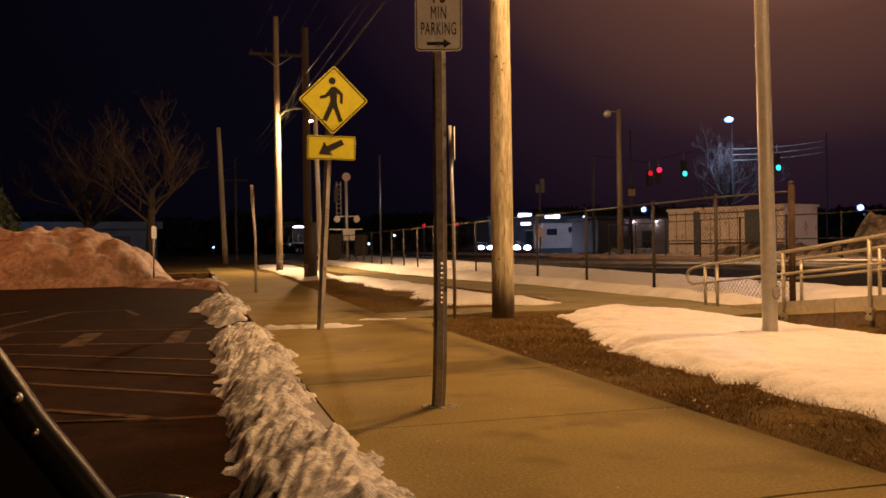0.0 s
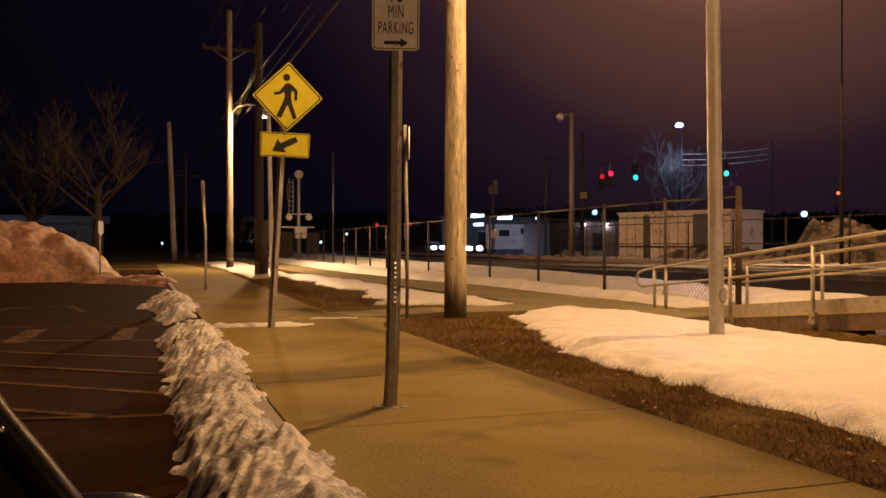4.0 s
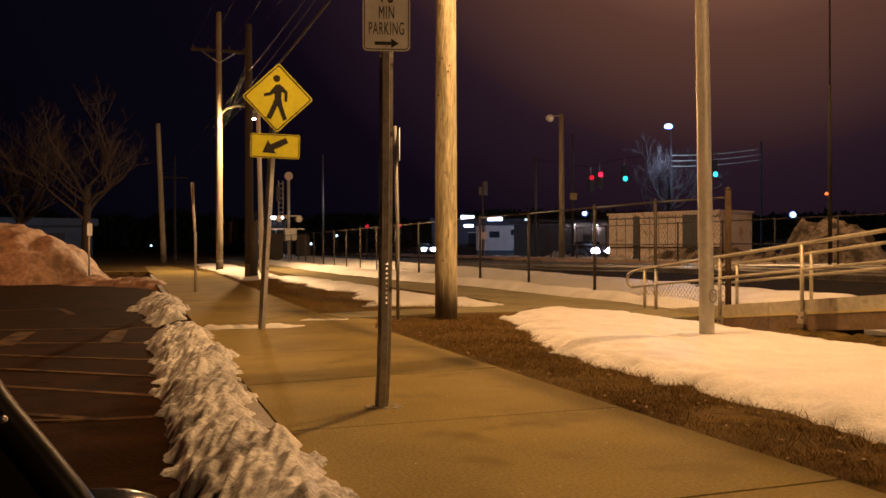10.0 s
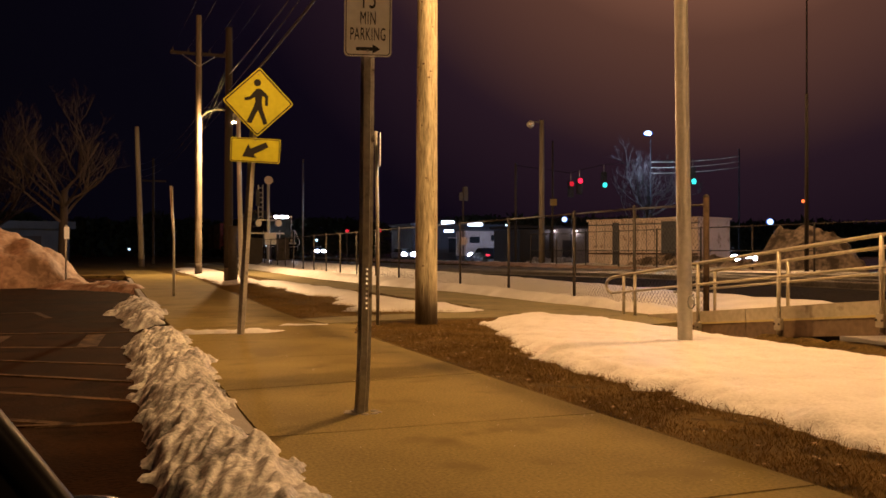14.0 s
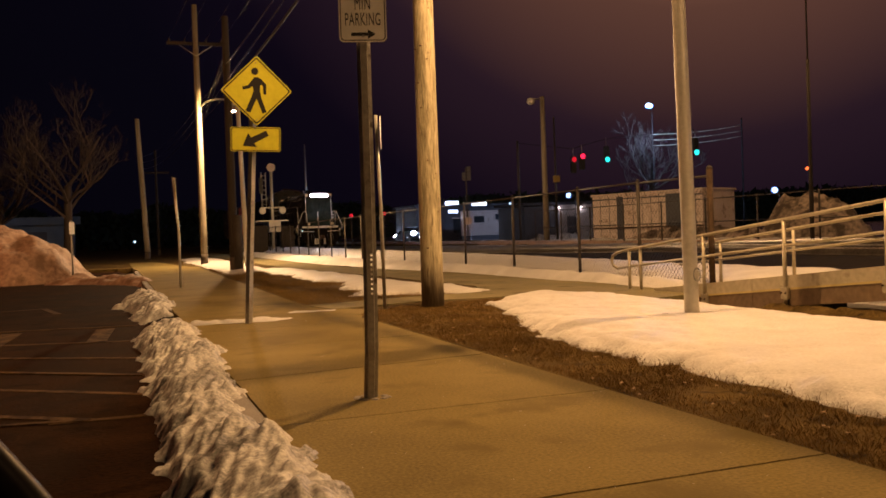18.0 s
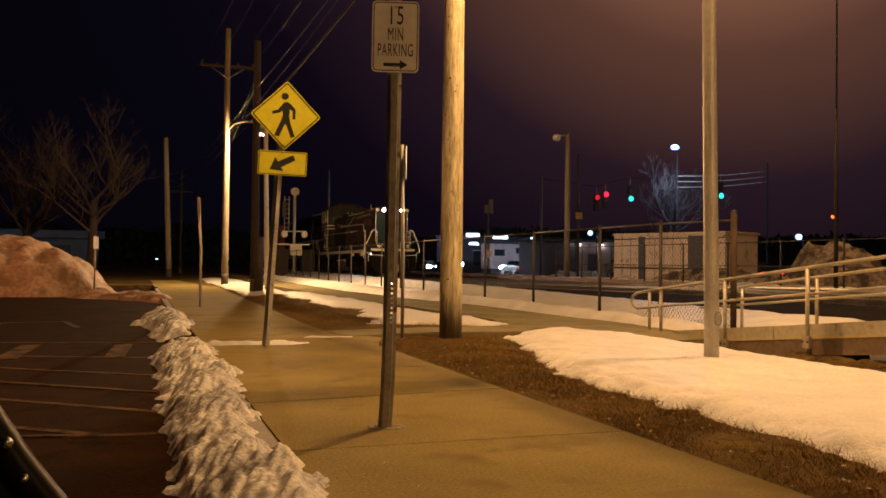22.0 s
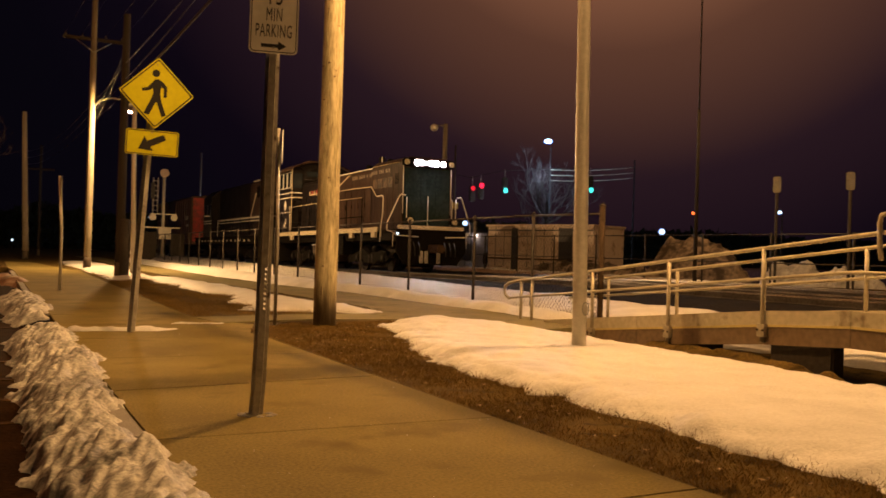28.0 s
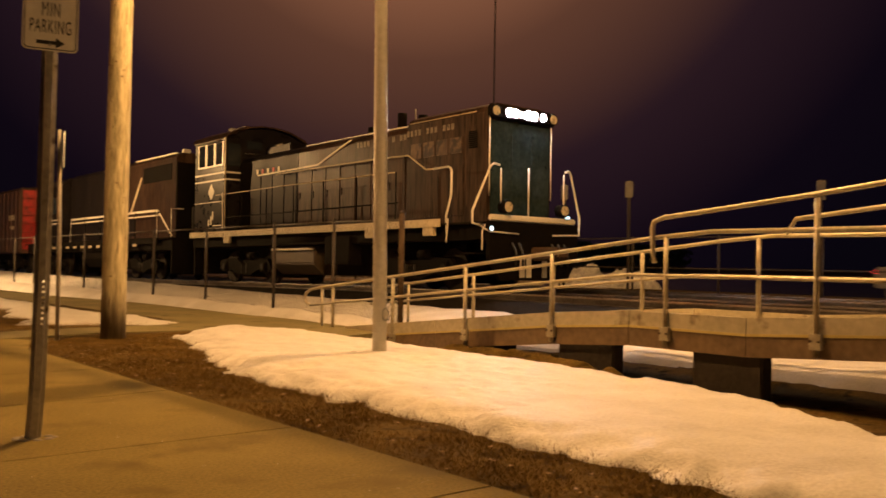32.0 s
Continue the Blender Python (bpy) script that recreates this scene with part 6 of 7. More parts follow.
waiting = road_car(CAR_GREY, "grey sedan waiting on the far road, headlights on")
waiting.matrix_basis = pose(34.4, 102.5, -0.09)
TRAFFIC = [
    (road_car(CAR_BODY, "dark sedan driving on the far road, headlights on"), [(0.0, 34, 89.0, 0), (6.5, 34, 89.0, 0), (7.5, 34, 84, 0), (8.0, 34, 79, 0), (9.0, 34, 69.7, 0), (10.0, 34, 59.5, 0), (11.5, 34, 49.5, 0), (13.0, 34, 46, 0), (13.6, 34, 44.5, 0), (15.4, 34, 19, 0), (17.0, 34, -5, 0), (32.0, 34, -80, 0)]),
    (road_car(CAR_GREY, "tall grey car coming along the far road, headlights on", rise=0.4), [(0.0, 33.0, 262.0, 0), (8.0, 33, 225, 0), (13.0, 33.3, 159, 0), (18.0, 34, 99.5, 0), (19.0, 34, 86.5, 0), (20.0, 34, 74, 0), (21.0, 34, 61.5, 0), (22.0, 34, 54, 0), (23.0, 34, 51.5, 0), (29.0, 34, 51.5, 0), (29.8, 34, 48.2, 0), (30.2, 34, 42.2, 0), (30.55, 34, 35.2, 0), (30.9, 34, 28.8, 0), (31.2, 34, 24, 0), (31.5, 34, 18.9, 0), (32.0, 34, 10.2, 0)]),
    (road_car(CAR_BODY, "tall black car following on the far road, headlights on", rise=0.35), [(0.0, 33.0, 280.0, 0), (10.0, 33, 248, 0), (13.0, 33.1, 203, 0), (17.0, 33.5, 154, 0), (22.5, 34, 87.6, 0), (23.0, 34, 82, 0), (23.5, 34, 75.9, 0), (24.0, 33.9, 69, 0), (24.6, 33.4, 61.4, 0), (25.0, 32.7, 56, 0), (25.6, 31.9, 51, 0), (27.0, 31.8, 49.5, 0), (32.0, 31.8, 49.5, 0)]),
    (road_car(CAR_BODY, "dark sedan driving away, red tail lights on"), [(0.0, 37.0, 20.0, 180), (9.0, 37, 38, 180), (12.0, 37, 67, 180), (13.0, 37, 78, 180), (17.0, 37.2, 110, 180), (32.0, 37.4, 222, 180)]),
    (road_car(CAR_GREY, "silver sedan driving away, red tail lights on"), [(0.0, 37.0, -30.0, 180), (12.0, 37, 12, 180), (18.0, 37, 54, 180), (19.0, 37, 62, 180), (22.0, 37.1, 86, 180), (25.0, 37.2, 110, 180), (32.0, 37.4, 170, 180)]),
    (road_car(CAR_BODY, "black sedan driving away past the shed, red tail lights on"), [(0.0, 37.0, -60.0, 180), (20.0, 37, 20, 180), (23.5, 37, 68.9, 180), (24.0, 37, 73.6, 180), (24.6, 37, 80.7, 180), (25.0, 37, 86.5, 180), (25.4, 37, 90, 180), (32.0, 37.3, 150, 180)]),
]

# sheds
shed = thing("shed", pose(25.1, 43.3, 0.16, 0, 0, -69.5), "long pale metal shed with dark door bays beyond the tracks", "shed")
quick("wall", SHED_WALL, shed, boxes=[(0, 7.0, 0.05, 3.0, 0, 2.5)])
quick("roof", SHED_WALL, shed, boxes=[(-0.08, 7.08, -0.06, 3.1, 2.5, 2.62)], bevel=0.02)
for x0, x1 in ((1.7, 2.1), (4.85, 5.7)):
    quick("door", SHED_DARK, shed, "dark door bay", boxes=[(x0, x1, 0.0, 0.05, 0.05, 2.42)])
for x in (0.55, 1.15, 2.75, 3.35, 3.9, 4.4, 6.2, 6.6):
    quick("panel_seam", SHED_DARK, shed, boxes=[(x - 0.012, x + 0.012, 0.035, 0.05, 0.05, 2.45)])
quick("base_rail", RUST, shed, boxes=[(0, 7.0, 0.0, 0.05, 0.7, 0.78)])
quick("fascia", SHED_DARK, shed, boxes=[(0, 7.0, 0.0, 0.05, 2.28, 2.34)])

# lamp posts, signals and lights
flood_post = thing("flood_lamp_post", pose(25.13, 49.0, 0.16), "dark wooden post with a floodlight facing away", "lamp post")
quick("shaft", GREY_WOOD, flood_post, tubes=[([(0, 0, -0.2), (0, 0, 4), (0, 0, 9.0)], 0.2, 14, 0.14)])
quick("arm", GALV, flood_post, tubes=[([(0, 0, 8.85), (-0.6, 0, 8.85)], 0.04, 8)])
bm = bmesh.new()
ball(bm, (-0.78, 0, 8.7), 0.26, 14, 0.9)
part("lamp_head", bm, LAMP_STEEL, flood_post, "round unlit floodlight")
thin = thing("sign_pole", pose(28.0, 53.0, 0.16), "thin dark pole with a yellow plate", "pole")
quick("shaft", DARK_WOOD, thin, tubes=[([(0, 0, -0.2), (0, 0, 8.3)], 0.09, 10, 0.06)])
quick("yellow_plate", FADED_YELLOW, thin, "small faded yellow plate", boxes=[(-0.25, 0.25, -0.13, -0.1, 3.94, 4.38)])
dark = thing("mast", pose(15.6, 75.0, 0.0), "thin dark mast far beside the track", "mast")
quick("shaft", GALV, dark, tubes=[([(0, 0, -0.2), (0, 0, 8.9)], 0.09, 8, 0.05)])

cross = thing("twin_sign_post", pose(22.55, 55.6, 0.16), "two small signs on one post, seen from behind", "sign")
quick("shaft", DARK_BLOCK, cross, tubes=[([(0, 0, -0.2), (0, 0, 5.2)], 0.05, 8)])
quick("panel", SIGN_BACK, cross, boxes=[(0.05, 0.33, -0.06, -0.04, 4.3, 5.25)])
quick("panel", SIGN_BACK, cross, boxes=[(-0.30, -0.06, -0.06, -0.04, 4.3, 4.85)])
quick("control_box", SHED_WALL, cross, boxes=[(-0.25, 0.25, -0.2, 0.0, 1.3, 1.8)], bevel=0.02)


def traffic_light(x, y, z, lit, glow_mat, label):
    root = thing("traffic_light", pose(x, y, z), label, "traffic light", "traffic lights")
    quick("housing", SIGN_BLACK, root, boxes=[(-0.2, 0.2, -0.05, 0.2, -0.55, 0.6)], bevel=0.04)
    for k, dz in enumerate((0.38, 0.02, -0.34)):
        bm = bmesh.new()
        disc(bm, (0, -0.07, dz), (0, 1, 0), 0.17 if k == lit else 0.13, 0.05, 18)
        part("lens", bm, glow_mat if k == lit else SIGN_BLACK, root, "lit lens" if k == lit else "")
    quick("hanger", GALV, root, tubes=[([(0, 0.07, 0.6), (0, 0.07, 1.15)], 0.025, 6)])


traffic_light(30.03, 54.1, 5.32, 0, DIM_RED, "traffic light showing a dim red")
traffic_light(30.6, 53.9, 5.53, 0, RED_SIGNAL, "traffic light showing red")
traffic_light(33.1, 54.8, 6.1, 2, GREEN_SIGNAL, "traffic light showing green")
traffic_light(35.8, 48.2, 5.95, 2, GREEN_SIGNAL, "traffic light showing green")
signal_pole = thing("signal_pole", pose(35.9, 49.2, -0.09), "dark steel pole of the traffic lights", "pole")
quick("shaft", DARK_WOOD, signal_pole, tubes=[([(0, 0, -0.2), (0, 0, 7.5)], 0.09, 10, 0.06)])
bm = bmesh.new()
tube(bm, [(35.9, 49.2, 7.25), (35.8, 48.27, 7.08), (33.1, 54.87, 7.22), (30.6, 53.97, 6.66), (30.03, 54.17, 6.45), (27.4, 57.5, 7.2)], 0.02, 6)
tagged(part("span_wire", bm, WIRE_MAT), "span wire that carries the traffic lights", "cable")
other = thing("signal_pole", pose(27.4, 57.5, 0.16), "dark steel pole of the traffic lights", "pole")
quick("shaft", DARK_BLOCK, other, tubes=[([(0, 0, -0.2), (0, 0, 7.2)], 0.1, 10, 0.08)])
for z in (9.9, 10.5, 11.1):
    cable((55.5, 82.3, z - 0.3), (65.5, 80.0, z + 0.5), 0.2, 0.035, "overhead cable lit by the street lamp", ALUMINIUM)
wooden_pole(65.5, 80.0, 12.4, 0.10, WIRE_MAT, "dark wooden pole carrying cables beyond the road")


def street_lamp(x, y, z, r, material, label, colour_part="glowing lamp head", flat_head=0.5, reach=(1.0, 0.6)):
    root = thing("street_lamp", pose(x, y, 0.1), label, "street lamp", "far street lamps")
    quick("shaft", SIGN_BLACK, root, tubes=[([(*reach, -0.3), (*reach, z)], 0.07, 8, 0.04)])
    quick("arm", DARK_BLOCK, root, tubes=[([(*reach, z - 0.1), (0.1, 0, z + 0.25)], 0.04, 6)])
    # blue halo round the bulb, put in as a larger glowing ball
    bm = bmesh.new()
    ball(bm, (0, 0, z), r, 14, flat_head)
    head = part("lamp_head", bm, BLUE_HALO, root, "blue halo put in as a glowing ball")
    bm = bmesh.new()
    ball(bm, (-r * 0.6, -r * 0.8, z), r * 0.8, 14, flat_head)
    part("bulb", bm, material, head, colour_part)


street_lamp(52.9, 78.9, 13.3, 0.46, BLUE_LAMP, "tall street lamp with blue-white light", flat_head=0.6, reach=(2.6, 3.4))
street_lamp(52.6, 60.3, 3.45, 0.30, BLUE_LAMP, "low bright blue-white yard light", flat_head=1.0)
street_lamp(44.6, 40.2, 4.2, 0.22, BLUE_LAMP, "small distant white lamp", flat_head=0.6)
street_lamp(39.3, 72.0, 3.85, 0.27, BLUE_LAMP, "bright white lamp at the store yard", flat_head=1.0)
street_lamp(40.2, 86.4, 3.7, 0.28, BLUE_LAMP, "bluish lamp at the store yard")
street_lamp(15.6, 100.0, 4.0, 0.22, BLUE_LAMP, "small distant white lamp")
street_lamp(-30.0, 95.0, 10.5, 0.2, BLUE_LAMP, "small distant lamps over the hall")
street_lamp(-22.0, 110.0, 13.0, 0.2, BLUE_LAMP, "small distant lamps over the hall")
for x, y, z, m in ((17.6, 67.7, 2.6, DIM_RED), (20.1, 67.0, 2.65, DIM_RED), (14.2, 96.0, 1.9, DIM_RED), (16.5, 98, 1.1, BLUE_LAMP), (19.0, 98, 1.3, BLUE_LAMP), (21.5, 96.0, 2.2, BLUE_LAMP), (2.5, 120.0, 1.2, BLUE_LAMP)):
    root = thing("signal_lamp", pose(x, y, 0), "small glowing lamp on a thin post", "lamp", "small far lamps")
    quick("post", DARK_BLOCK, root, tubes=[([(0, 0.1, -0.2), (0, 0.1, z)], 0.05, 6)])
    bm = bmesh.new()
    ball(bm, (0, 0, z), 0.14, 10)
    part("lens", bm, m, root)

# railway signal beside the track
mast = thing("railway_signal", pose(11.3, 67.0, 0.0), "pale railway signal mast with ladder and round top target", "railway signal")
quick("mast_pole", LAMP_STEEL, mast, tubes=[([(0, 0, -0.2), (0, 0, 6.3)], 0.12, 12, 0.1)])
bm = bmesh.new()
disc(bm, (0, -0.1, 6.35), (0, 1, 0), 0.32, 0.12, 18)
part("target", bm, SHED_WALL, mast, "round pale target")
quick("platform", LAMP_STEEL, mast, boxes=[(-0.9, 0.9, -0.3, 0.3, 3.3, 3.38)])
for x in (-0.75, 0.75):
    quick("lamp_unit", LAMP_STEEL, mast, tubes=[([(x, -0.25, 3.1), (x, 0.2, 3.1)], 0.24, 12)])
for x in (-0.75, -0.42):
    pipe(mast, "ladder_rail", [(x, 0, 3.4), (x, 0, 6.0)], 0.035, LAMP_STEEL)
for k in range(7):
    pipe(mast, "ladder_rung", [(-0.75, 0, 3.6 + 0.36 * k), (-0.42, 0, 3.6 + 0.36 * k)], 0.025, LAMP_STEEL)
quick("head", SIGN_BLACK, mast, boxes=[(-0.95, -0.65, -0.3, 0.0, 4.4, 5.6)], bevel=0.04)
quick("equipment_box", LAMP_STEEL, mast, boxes=[(-0.35, 0.55, -0.35, 0.25, 1.5, 2.35)], bevel=0.03)
quick("arm", LAMP_STEEL, mast, boxes=[(-1.3, 1.2, -0.05, 0.05, 2.3, 2.4)])
quick("cabinet", DARK_BLOCK, mast, boxes=[(-1.4, -0.4, 0.0, 0.8, 0.0, 2.0)], bevel=0.03)
quick("cabinet", DARK_BLOCK, mast, boxes=[(0.6, 1.6, 0.0, 0.8, 0.0, 1.9)], bevel=0.03)


def platform_sign(x, y, z, label):
    root = thing("platform_sign", pose(x, y, 0.16, 0, 0, -52), label, "sign", "signs beyond the track")
    quick("post", DARK_BLOCK, root, tubes=[([(0, 0, -0.2), (0, 0, z)], 0.04, 8)])
    plate("panel", rounded(0.21, 0.45, 0.03), SIGN_BACK, root, (0, -0.04, z - 0.24))


platform_sign(20.0, 18.1, 3.38, "small white sign on a post beyond the track")
platform_sign(19.65, 15.4, 3.3, "small white sign on a post beyond the track")
platform_sign(19.8, 10.0, 3.0, "small dark sign on a post beyond the track")

far_fence = thing("far_fence", pose(0, 0, 0.16), "dark post fence on the far side of the tracks", "fence")
for k in range(15):
    quick("fence_post", FENCE_STEEL, far_fence, tubes=[([(21.9, 2.0 + 3.0 * k, -0.1), (21.9, 2.0 + 3.0 * k, 1.85)], 0.035, 8)])
for z in (0.9, 1.8):
    quick("fence_rail", FENCE_STEEL, far_fence, tubes=[([(21.9, -10, z), (21.9, 44, z)], 0.02, 6)])

# stores
shop = thing("shop_building", pose(37.5, 110.4, -0.05), "dark shop with lit white signs beyond the road", "building")
quick("wall", SHED_DARK, shop, boxes=[(0, 13.5, 0, 9, 0, 4.5)])
quick("roof", SHED_DARK, shop, boxes=[(-0.3, 13.8, -0.3, 9.3, 4.5, 4.75)])
for x0, x1, z0, z1 in ((4.0, 5.85, 4.66, 5.12), (4.4, 5.75, 3.58, 3.92), (7.8, 9.95, 4.46, 4.92)):
    sign_box = quick("sign_box", SHED_DARK, shop, boxes=[(x0 - 0.08, x1 + 0.08, -0.36, -0.28, z0 - 0.08, z1 + 0.08)])
    quick("lit_face", STORE_SIGN, sign_box, "glowing white sign face", boxes=[(x0, x1, -0.40, -0.36, z0, z1)], bevel=0.02)
for k in range(3):
    w = quick("window", GLASS, shop, boxes=[(1.0 + 4.2 * k, 3.4 + 4.2 * k, -0.05, 0.0, 0.9, 2.8)])
    quick("window_frame", SHED_WALL, w, boxes=[(0.9 + 4.2 * k, 3.5 + 4.2 * k, -0.06, 0.0, 2.8, 2.92)])
store = thing("store_building", pose(40.9, 100.0, -0.05), "low pale trailer office with small windows beyond the road", "building")
quick("wall", SHED_WALL, store, "pale ribbed wall", boxes=[(0, 6.7, 0, 3.2, 0.5, 3.55)], bevel=0.03)
quick("skirt", SHED_DARK, store, boxes=[(0.05, 6.65, 0.05, 3.1, 0, 0.5)])
quick("roof", SHED_DARK, store, boxes=[(-0.12, 6.82, -0.15, 3.3, 3.55, 3.7)], bevel=0.02)
for x0, x1, z0, z1 in ((0.55, 1.8, 2.12, 2.80), (3.4, 4.45, 2.45, 3.02), (5.5, 6.2, 0.6, 2.6)):
    w = quick("window", GLASS, store, "dark small window", boxes=[(x0, x1, -0.03, 0.0, z0, z1)])
    for b in ((x0 - 0.06, x0, z0 - 0.06, z1 + 0.06), (x1, x1 + 0.06, z0 - 0.06, z1 + 0.06), (x0, x1, z1, z1 + 0.06), (x0, x1, z0 - 0.06, z0)):
        quick("window_frame", SHED_DARK, w, boxes=[(b[0], b[1], -0.05, 0.0, b[2], b[3])])
for k in range(12):
    quick("wall_rib", SHED_WALL, store, boxes=[(0.2 + 0.56 * k, 0.24 + 0.56 * k, -0.02, 0.0, 0.55, 2.05)])
box_sign = thing("box_sign", pose(46.3, 97.5, -0.05), "small lit white box sign on two posts", "sign")
quick("lit_face", STORE_SIGN, box_sign, "glowing white face", boxes=[(-0.8, 0.8, -0.06, 0.0, 1.38, 1.95)], bevel=0.02)
quick("sign_frame", SHED_DARK, box_sign, boxes=[(-0.88, 0.88, 0.0, 0.16, 1.30, 2.03)])
for x in (-0.6, 0.6):
    quick("post", DARK_BLOCK, box_sign, tubes=[([(x, 0.08, -0.1), (x, 0.08, 1.32)], 0.05, 8)])
house = thing("far_house", pose(35.3, 73.0, -0.05), "low pale building with two lamps on its wall", "building")
quick("wall", STORE_WALL, house, "pale plastered wall", boxes=[(3.2, 7.0, 0, 6, 0, 3.2)])
quick("side_wall", SHED_DARK, house, "dark boarded wall", boxes=[(0, 3.2, 0.2, 6, 0, 3.1)])
quick("roof", SHED_DARK, house, boxes=[(-0.3, 7.3, -0.25, 6.4, 3.2, 3.45)])
for x in (3.35, 5.75):
    fixture = quick("wall_lamp", SHED_DARK, house, "wall lamp throwing light down", boxes=[(x - 0.12, x + 0.12, -0.30, 0.0, 3.02, 3.1)])
    quick("lamp_glass", WARM_WALL, fixture, "glowing lamp glass", boxes=[(x - 0.08, x + 0.08, -0.26, -0.12, 2.97, 3.02)])
    lamp("wall_lamp_light", (35.3 + x, 72.84, 2.86), 26, (1.0, 0.86, 0.78), 0.04)
quick("door", SHED_DARK, house, boxes=[(4.3, 5.2, -0.04, 0.0, 0.05, 2.1)])
hall = thing("hall_building", pose(-37, 92, -0.1, 0, 0, 12), "long blue-lit hall behind the snow pile", "building")
quick("wall", BLUE_WALL, hall, boxes=[(0, 34, 0, 14, 0, 3.3)])
quick("roof", BLUE_WALL, hall, boxes=[(-0.5, 34.5, -0.6, 14.5, 3.3, 4.1)], bevel=0.05)
for k in range(5):
    quick("bay_door", SHED_DARK, hall, boxes=[(3 + 6.2 * k, 6.5 + 6.2 * k, -0.06, 0.0, 0.1, 2.6)])
# blue fill added to tint the hall, without a fixture
lamp("hall_fill_light", (-22, 87, 5.0), 800, (0.25, 0.55, 1.0), 0.3)


# ---- trees ----
def bare_tree(x, y, tall, spread, seed, label, twigs=4, z0=0.0):
    root = thing("bare_tree", pose(x, y, z0), label, "tree", "bare trees")
    rnd = random.Random(seed)
    trunk, limbs = bmesh.new(), bmesh.new()
    tube(trunk, [(0, 0, -0.2), (0.05, 0, tall * 0.2), (0.1, 0.05, tall * 0.42)], tall * 0.028, 10, tall * 0.018)
    part("trunk", trunk, BARK, root)

    def grow(p, way, length, r, depth):
        pts = [p]
        for k in range(3):
            way = (way + Vector((rnd.uniform(-0.3, 0.3), rnd.uniform(-0.3, 0.3), rnd.uniform(-0.1, 0.28)))).normalized()
            pts.append(pts[-1] + way * length / 3)
        tube(limbs, pts, r, 4, r * 0.45)
        if depth:
            for k in range(rnd.choice((3, 4))):
                side = Vector((rnd.uniform(-1, 1), rnd.uniform(-1, 1), rnd.uniform(-0.2, 0.9))).normalized()
                grow(pts[rnd.choice((1, 2, 3))], (way * 0.7 + side * 0.75).normalized(), length * rnd.uniform(0.5, 0.72), r * 0.5, depth - 1)

    for k in range(8):
        a = math.tau * k / 8 + rnd.uniform(-0.3, 0.3)
        start = Vector((0.05, 0, tall * rnd.uniform(0.22, 0.42)))
        grow(start, Vector((math.cos(a) * spread, math.sin(a) * spread, rnd.uniform(0.5, 1.2))).normalized(), tall * rnd.uniform(0.26, 0.36), tall * 0.010, twigs)
    part("crown", limbs, BARK, root, "bare twiggy crown")
    return root


bare_tree(54.6, 81.6, 12.8, 1.0, 5, "bare tree lit blue-white by the street lamp")
bare_tree(-2.42, 54.0, 10.5, 1.25, 8, "broad bare brown tree behind the snow pile", 5)
bare_tree(-6.5, 60.0, 10.0, 1.0, 9, "bare dark tree behind the snow pile")
bare_tree(-18, 75.0, 11.0, 0.9, 11, "bare dark tree before the hall", 3)


def evergreen(x, y, tall, r, seed):
    root = thing("evergreen", pose(x, y, -0.1), "dark evergreen shrub behind the snow pile", "tree", "evergreens")
    rnd = np.random.RandomState(seed)
    quick("trunk", BARK, root, tubes=[([(0, 0, 0), (0, 0, tall * 0.9)], 0.12, 8, 0.03)])
    n = 5000
    h = rnd.rand(n)
    rad = r * (1 - h) ** 0.7 * np.sqrt(rnd.uniform(0.25, 1.0, n))
    a = rnd.uniform(0, math.tau, n)
    c = np.stack((rad * np.cos(a), rad * np.sin(a), 0.2 + h * (tall - 0.2)), 1)
    d = rnd.normal(0, 0.16, (n, 3, 3))
    me = bpy.data.meshes.new("crown")
    me.from_pydata((c[:, None, :] + d).reshape(-1, 3).tolist(), [], np.arange(3 * n).reshape(-1, 3).tolist())
    me.materials.append(EVERGREEN)
    crown = new("crown", me)
    crown.parent = root


evergreen(-9.5, 48, 4.2, 1.9, 3)
evergreen(-11.8, 49, 3.4, 1.7, 4)
# dark woods at the horizon
for name, x0, x1, y, tall, seed in (("far_woods", -120, 60, 190, 10, 2), ("far_woods", 60, 220, 150, 9, 6)):
    rnd = np.random.RandomState(seed)
    n = 26000
    xs = rnd.uniform(x0, x1, n)
    top = tall * (0.55 + 0.45 * (grain(xs, xs * 0 + seed, 9.0, 4) + 0.5))
    c = np.stack((xs, y + rnd.uniform(0, 14, n), rnd.rand(n) ** 0.8 * top), 1)
    d = rnd.normal(0, 0.55, (n, 3, 3))
    me = bpy.data.meshes.new(name)
    me.from_pydata((c[:, None, :] + d).reshape(-1, 3).tolist(), [], np.arange(3 * n).reshape(-1, 3).tolist())
    me.materials.append(EVERGREEN)
    tagged(new(name, me), "dark woods on the horizon", "woods", kind="stuff")


# ---- the car from which one looks ----
own = road_car(CAR_BODY, "black parked car with door mirror and window pillar close by", "", False)
own.matrix_basis = pose(-1.12, 0.82, -0.15, 0, 0, 180)


# a point at view angles and distance from the camera's first eye position
def from_camera_eye(heading, rise, d):
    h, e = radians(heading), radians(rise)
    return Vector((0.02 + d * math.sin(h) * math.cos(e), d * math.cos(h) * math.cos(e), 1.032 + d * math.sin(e)))


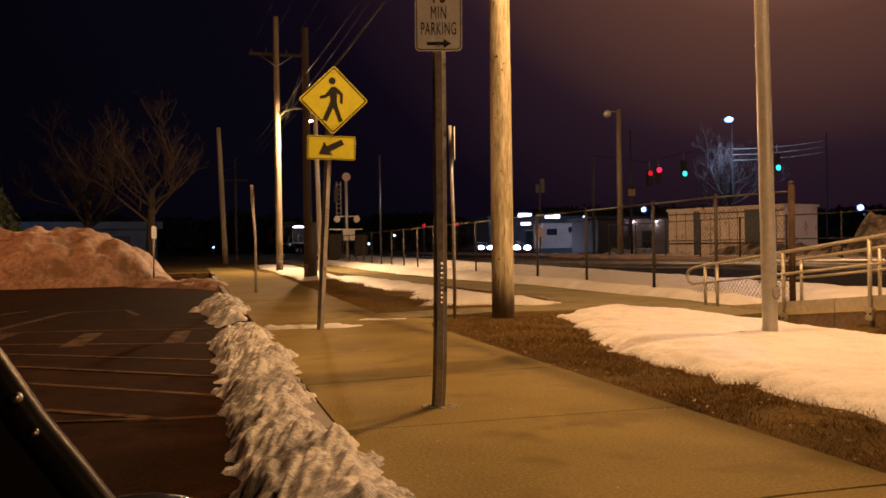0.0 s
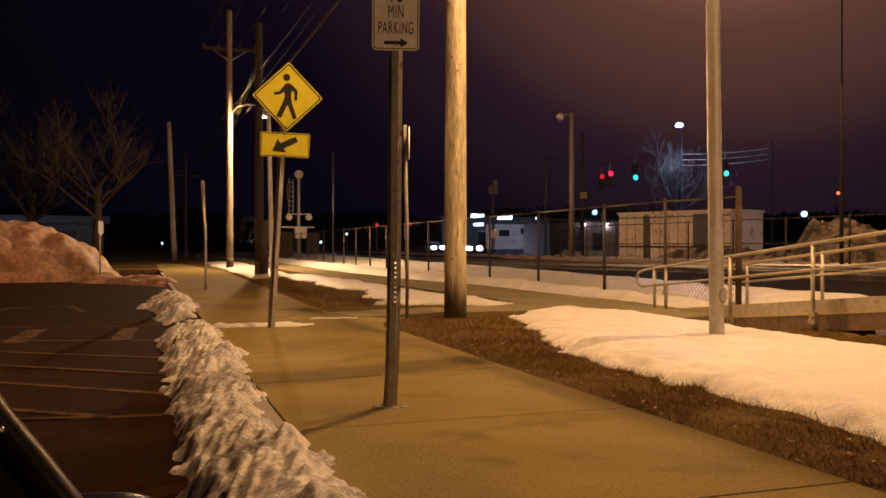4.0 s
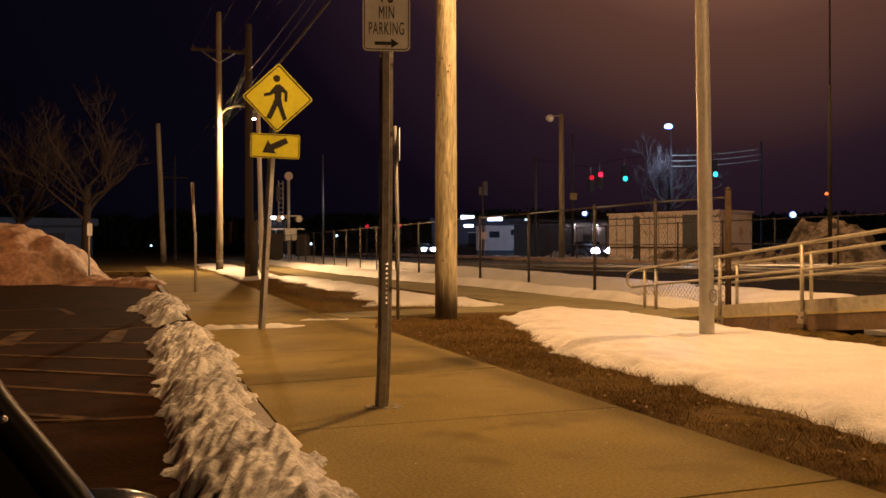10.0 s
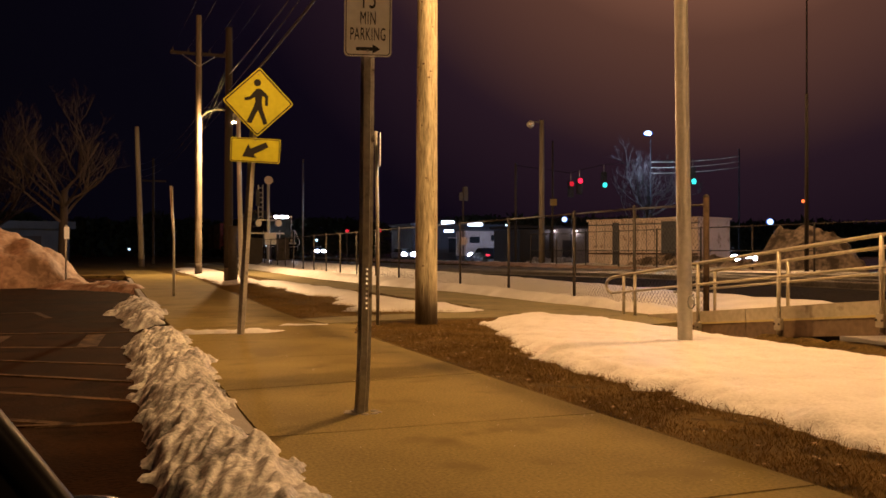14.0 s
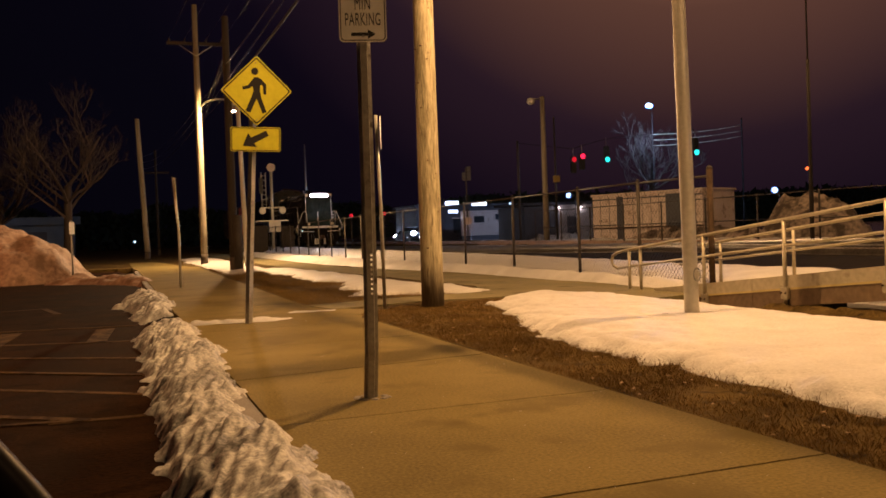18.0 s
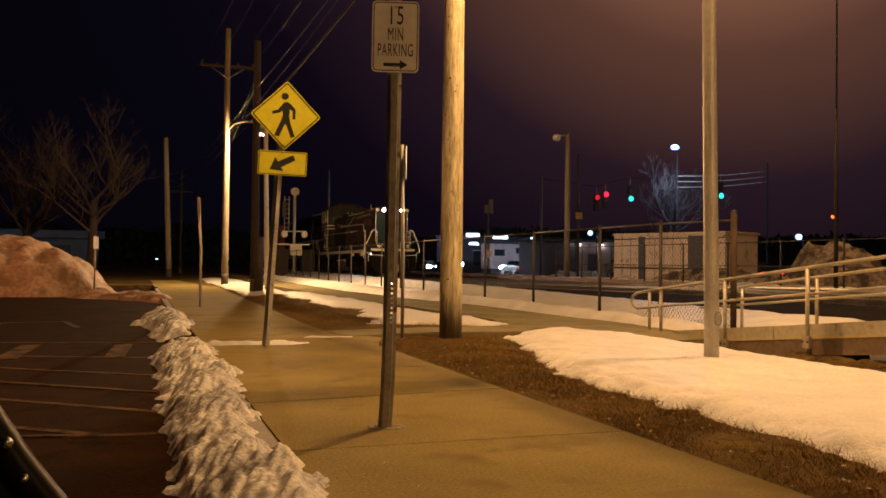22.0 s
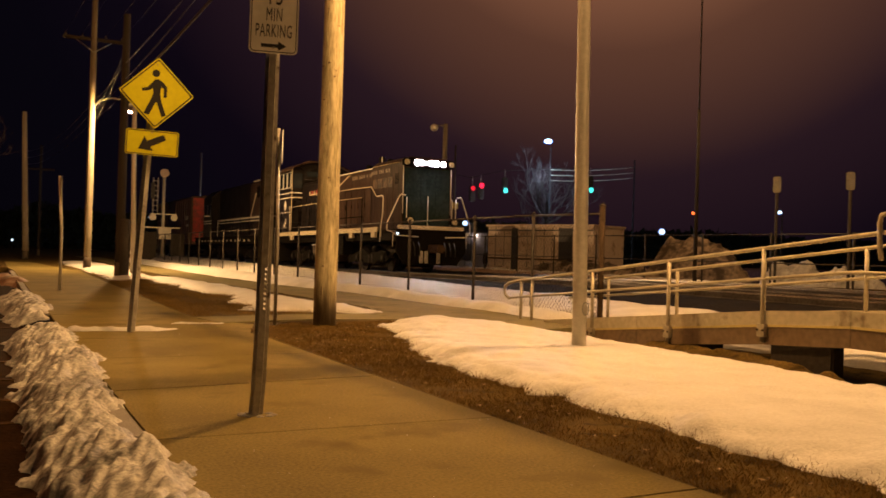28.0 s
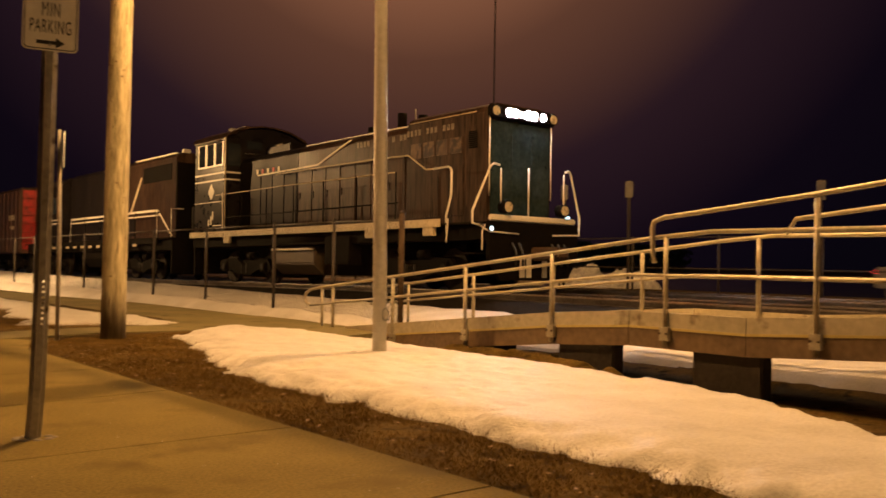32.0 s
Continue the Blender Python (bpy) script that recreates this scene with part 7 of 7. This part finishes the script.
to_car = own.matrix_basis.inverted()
line = [to_car @ from_camera_eye(h, e, d) for h, e, d in ((-30, 14, 0.62), (-20, 4, 0.52), (-13.6, -3.0, 0.47), (-11.2, -6.6, 0.455), (-9.2, -10.0, 0.45), (-7.2, -12.8, 0.445), (-5.4, -15.4, 0.44), (-2.5, -20, 0.44), (1, -27, 0.45))]
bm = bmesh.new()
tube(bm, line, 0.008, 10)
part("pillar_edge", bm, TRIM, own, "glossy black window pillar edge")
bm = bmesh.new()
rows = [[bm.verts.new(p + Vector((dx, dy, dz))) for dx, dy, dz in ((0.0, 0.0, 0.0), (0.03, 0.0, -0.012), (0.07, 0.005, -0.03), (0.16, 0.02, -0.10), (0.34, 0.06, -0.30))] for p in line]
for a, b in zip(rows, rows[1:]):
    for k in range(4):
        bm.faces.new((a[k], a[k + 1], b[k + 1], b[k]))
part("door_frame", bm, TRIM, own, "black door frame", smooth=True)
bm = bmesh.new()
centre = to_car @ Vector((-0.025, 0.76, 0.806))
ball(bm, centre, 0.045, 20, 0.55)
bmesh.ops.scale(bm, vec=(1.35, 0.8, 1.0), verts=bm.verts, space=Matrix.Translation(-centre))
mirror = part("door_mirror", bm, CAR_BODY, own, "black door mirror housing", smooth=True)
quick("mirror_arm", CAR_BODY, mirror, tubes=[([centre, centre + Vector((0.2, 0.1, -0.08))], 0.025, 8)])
# two chrome balls added to make the glints on the pillar
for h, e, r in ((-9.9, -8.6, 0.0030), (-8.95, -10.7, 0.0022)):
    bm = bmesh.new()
    ball(bm, to_car @ from_camera_eye(h, e, 0.44), r, 12)
    part("pillar_glint", bm, CHROME, own, "chrome ball added for a glint on the pillar", smooth=True)


# ---- what moves ----
def front_y(t):
    left = 32 - t
    return 13.8 + 3.65 * left + 0.6 * (1 - math.exp(-left / 2)) if left >= 0 else 13.8 + 3.95 * left


def motions():
    for (root, wheels, length), back in TRAIN:
        rows = []
        for k in range(33):
            y = front_y(k) + back
            tilt = math.degrees(math.atan2(rail_z(y + length) - rail_z(y), length))
            rows.append((float(k), pose(track_x(y), y, rail_z(y), tilt, 0, track_turn(y))))
        walk(root, rows)
        if back < 30:
            for wheel in wheels:
                base = wheel.matrix_basis.translation.copy()
                walk(wheel, [(0.2 * k, pose(*base, (math.degrees(3.65 * 0.2 * k / 0.5)) % 360, 0, 0)) for k in range(161)])
    for car, rows in TRAFFIC:
        walk(car, [(t, pose(x, y, -0.09, 0, 0, turn)) for t, x, y, turn in rows])


motions()
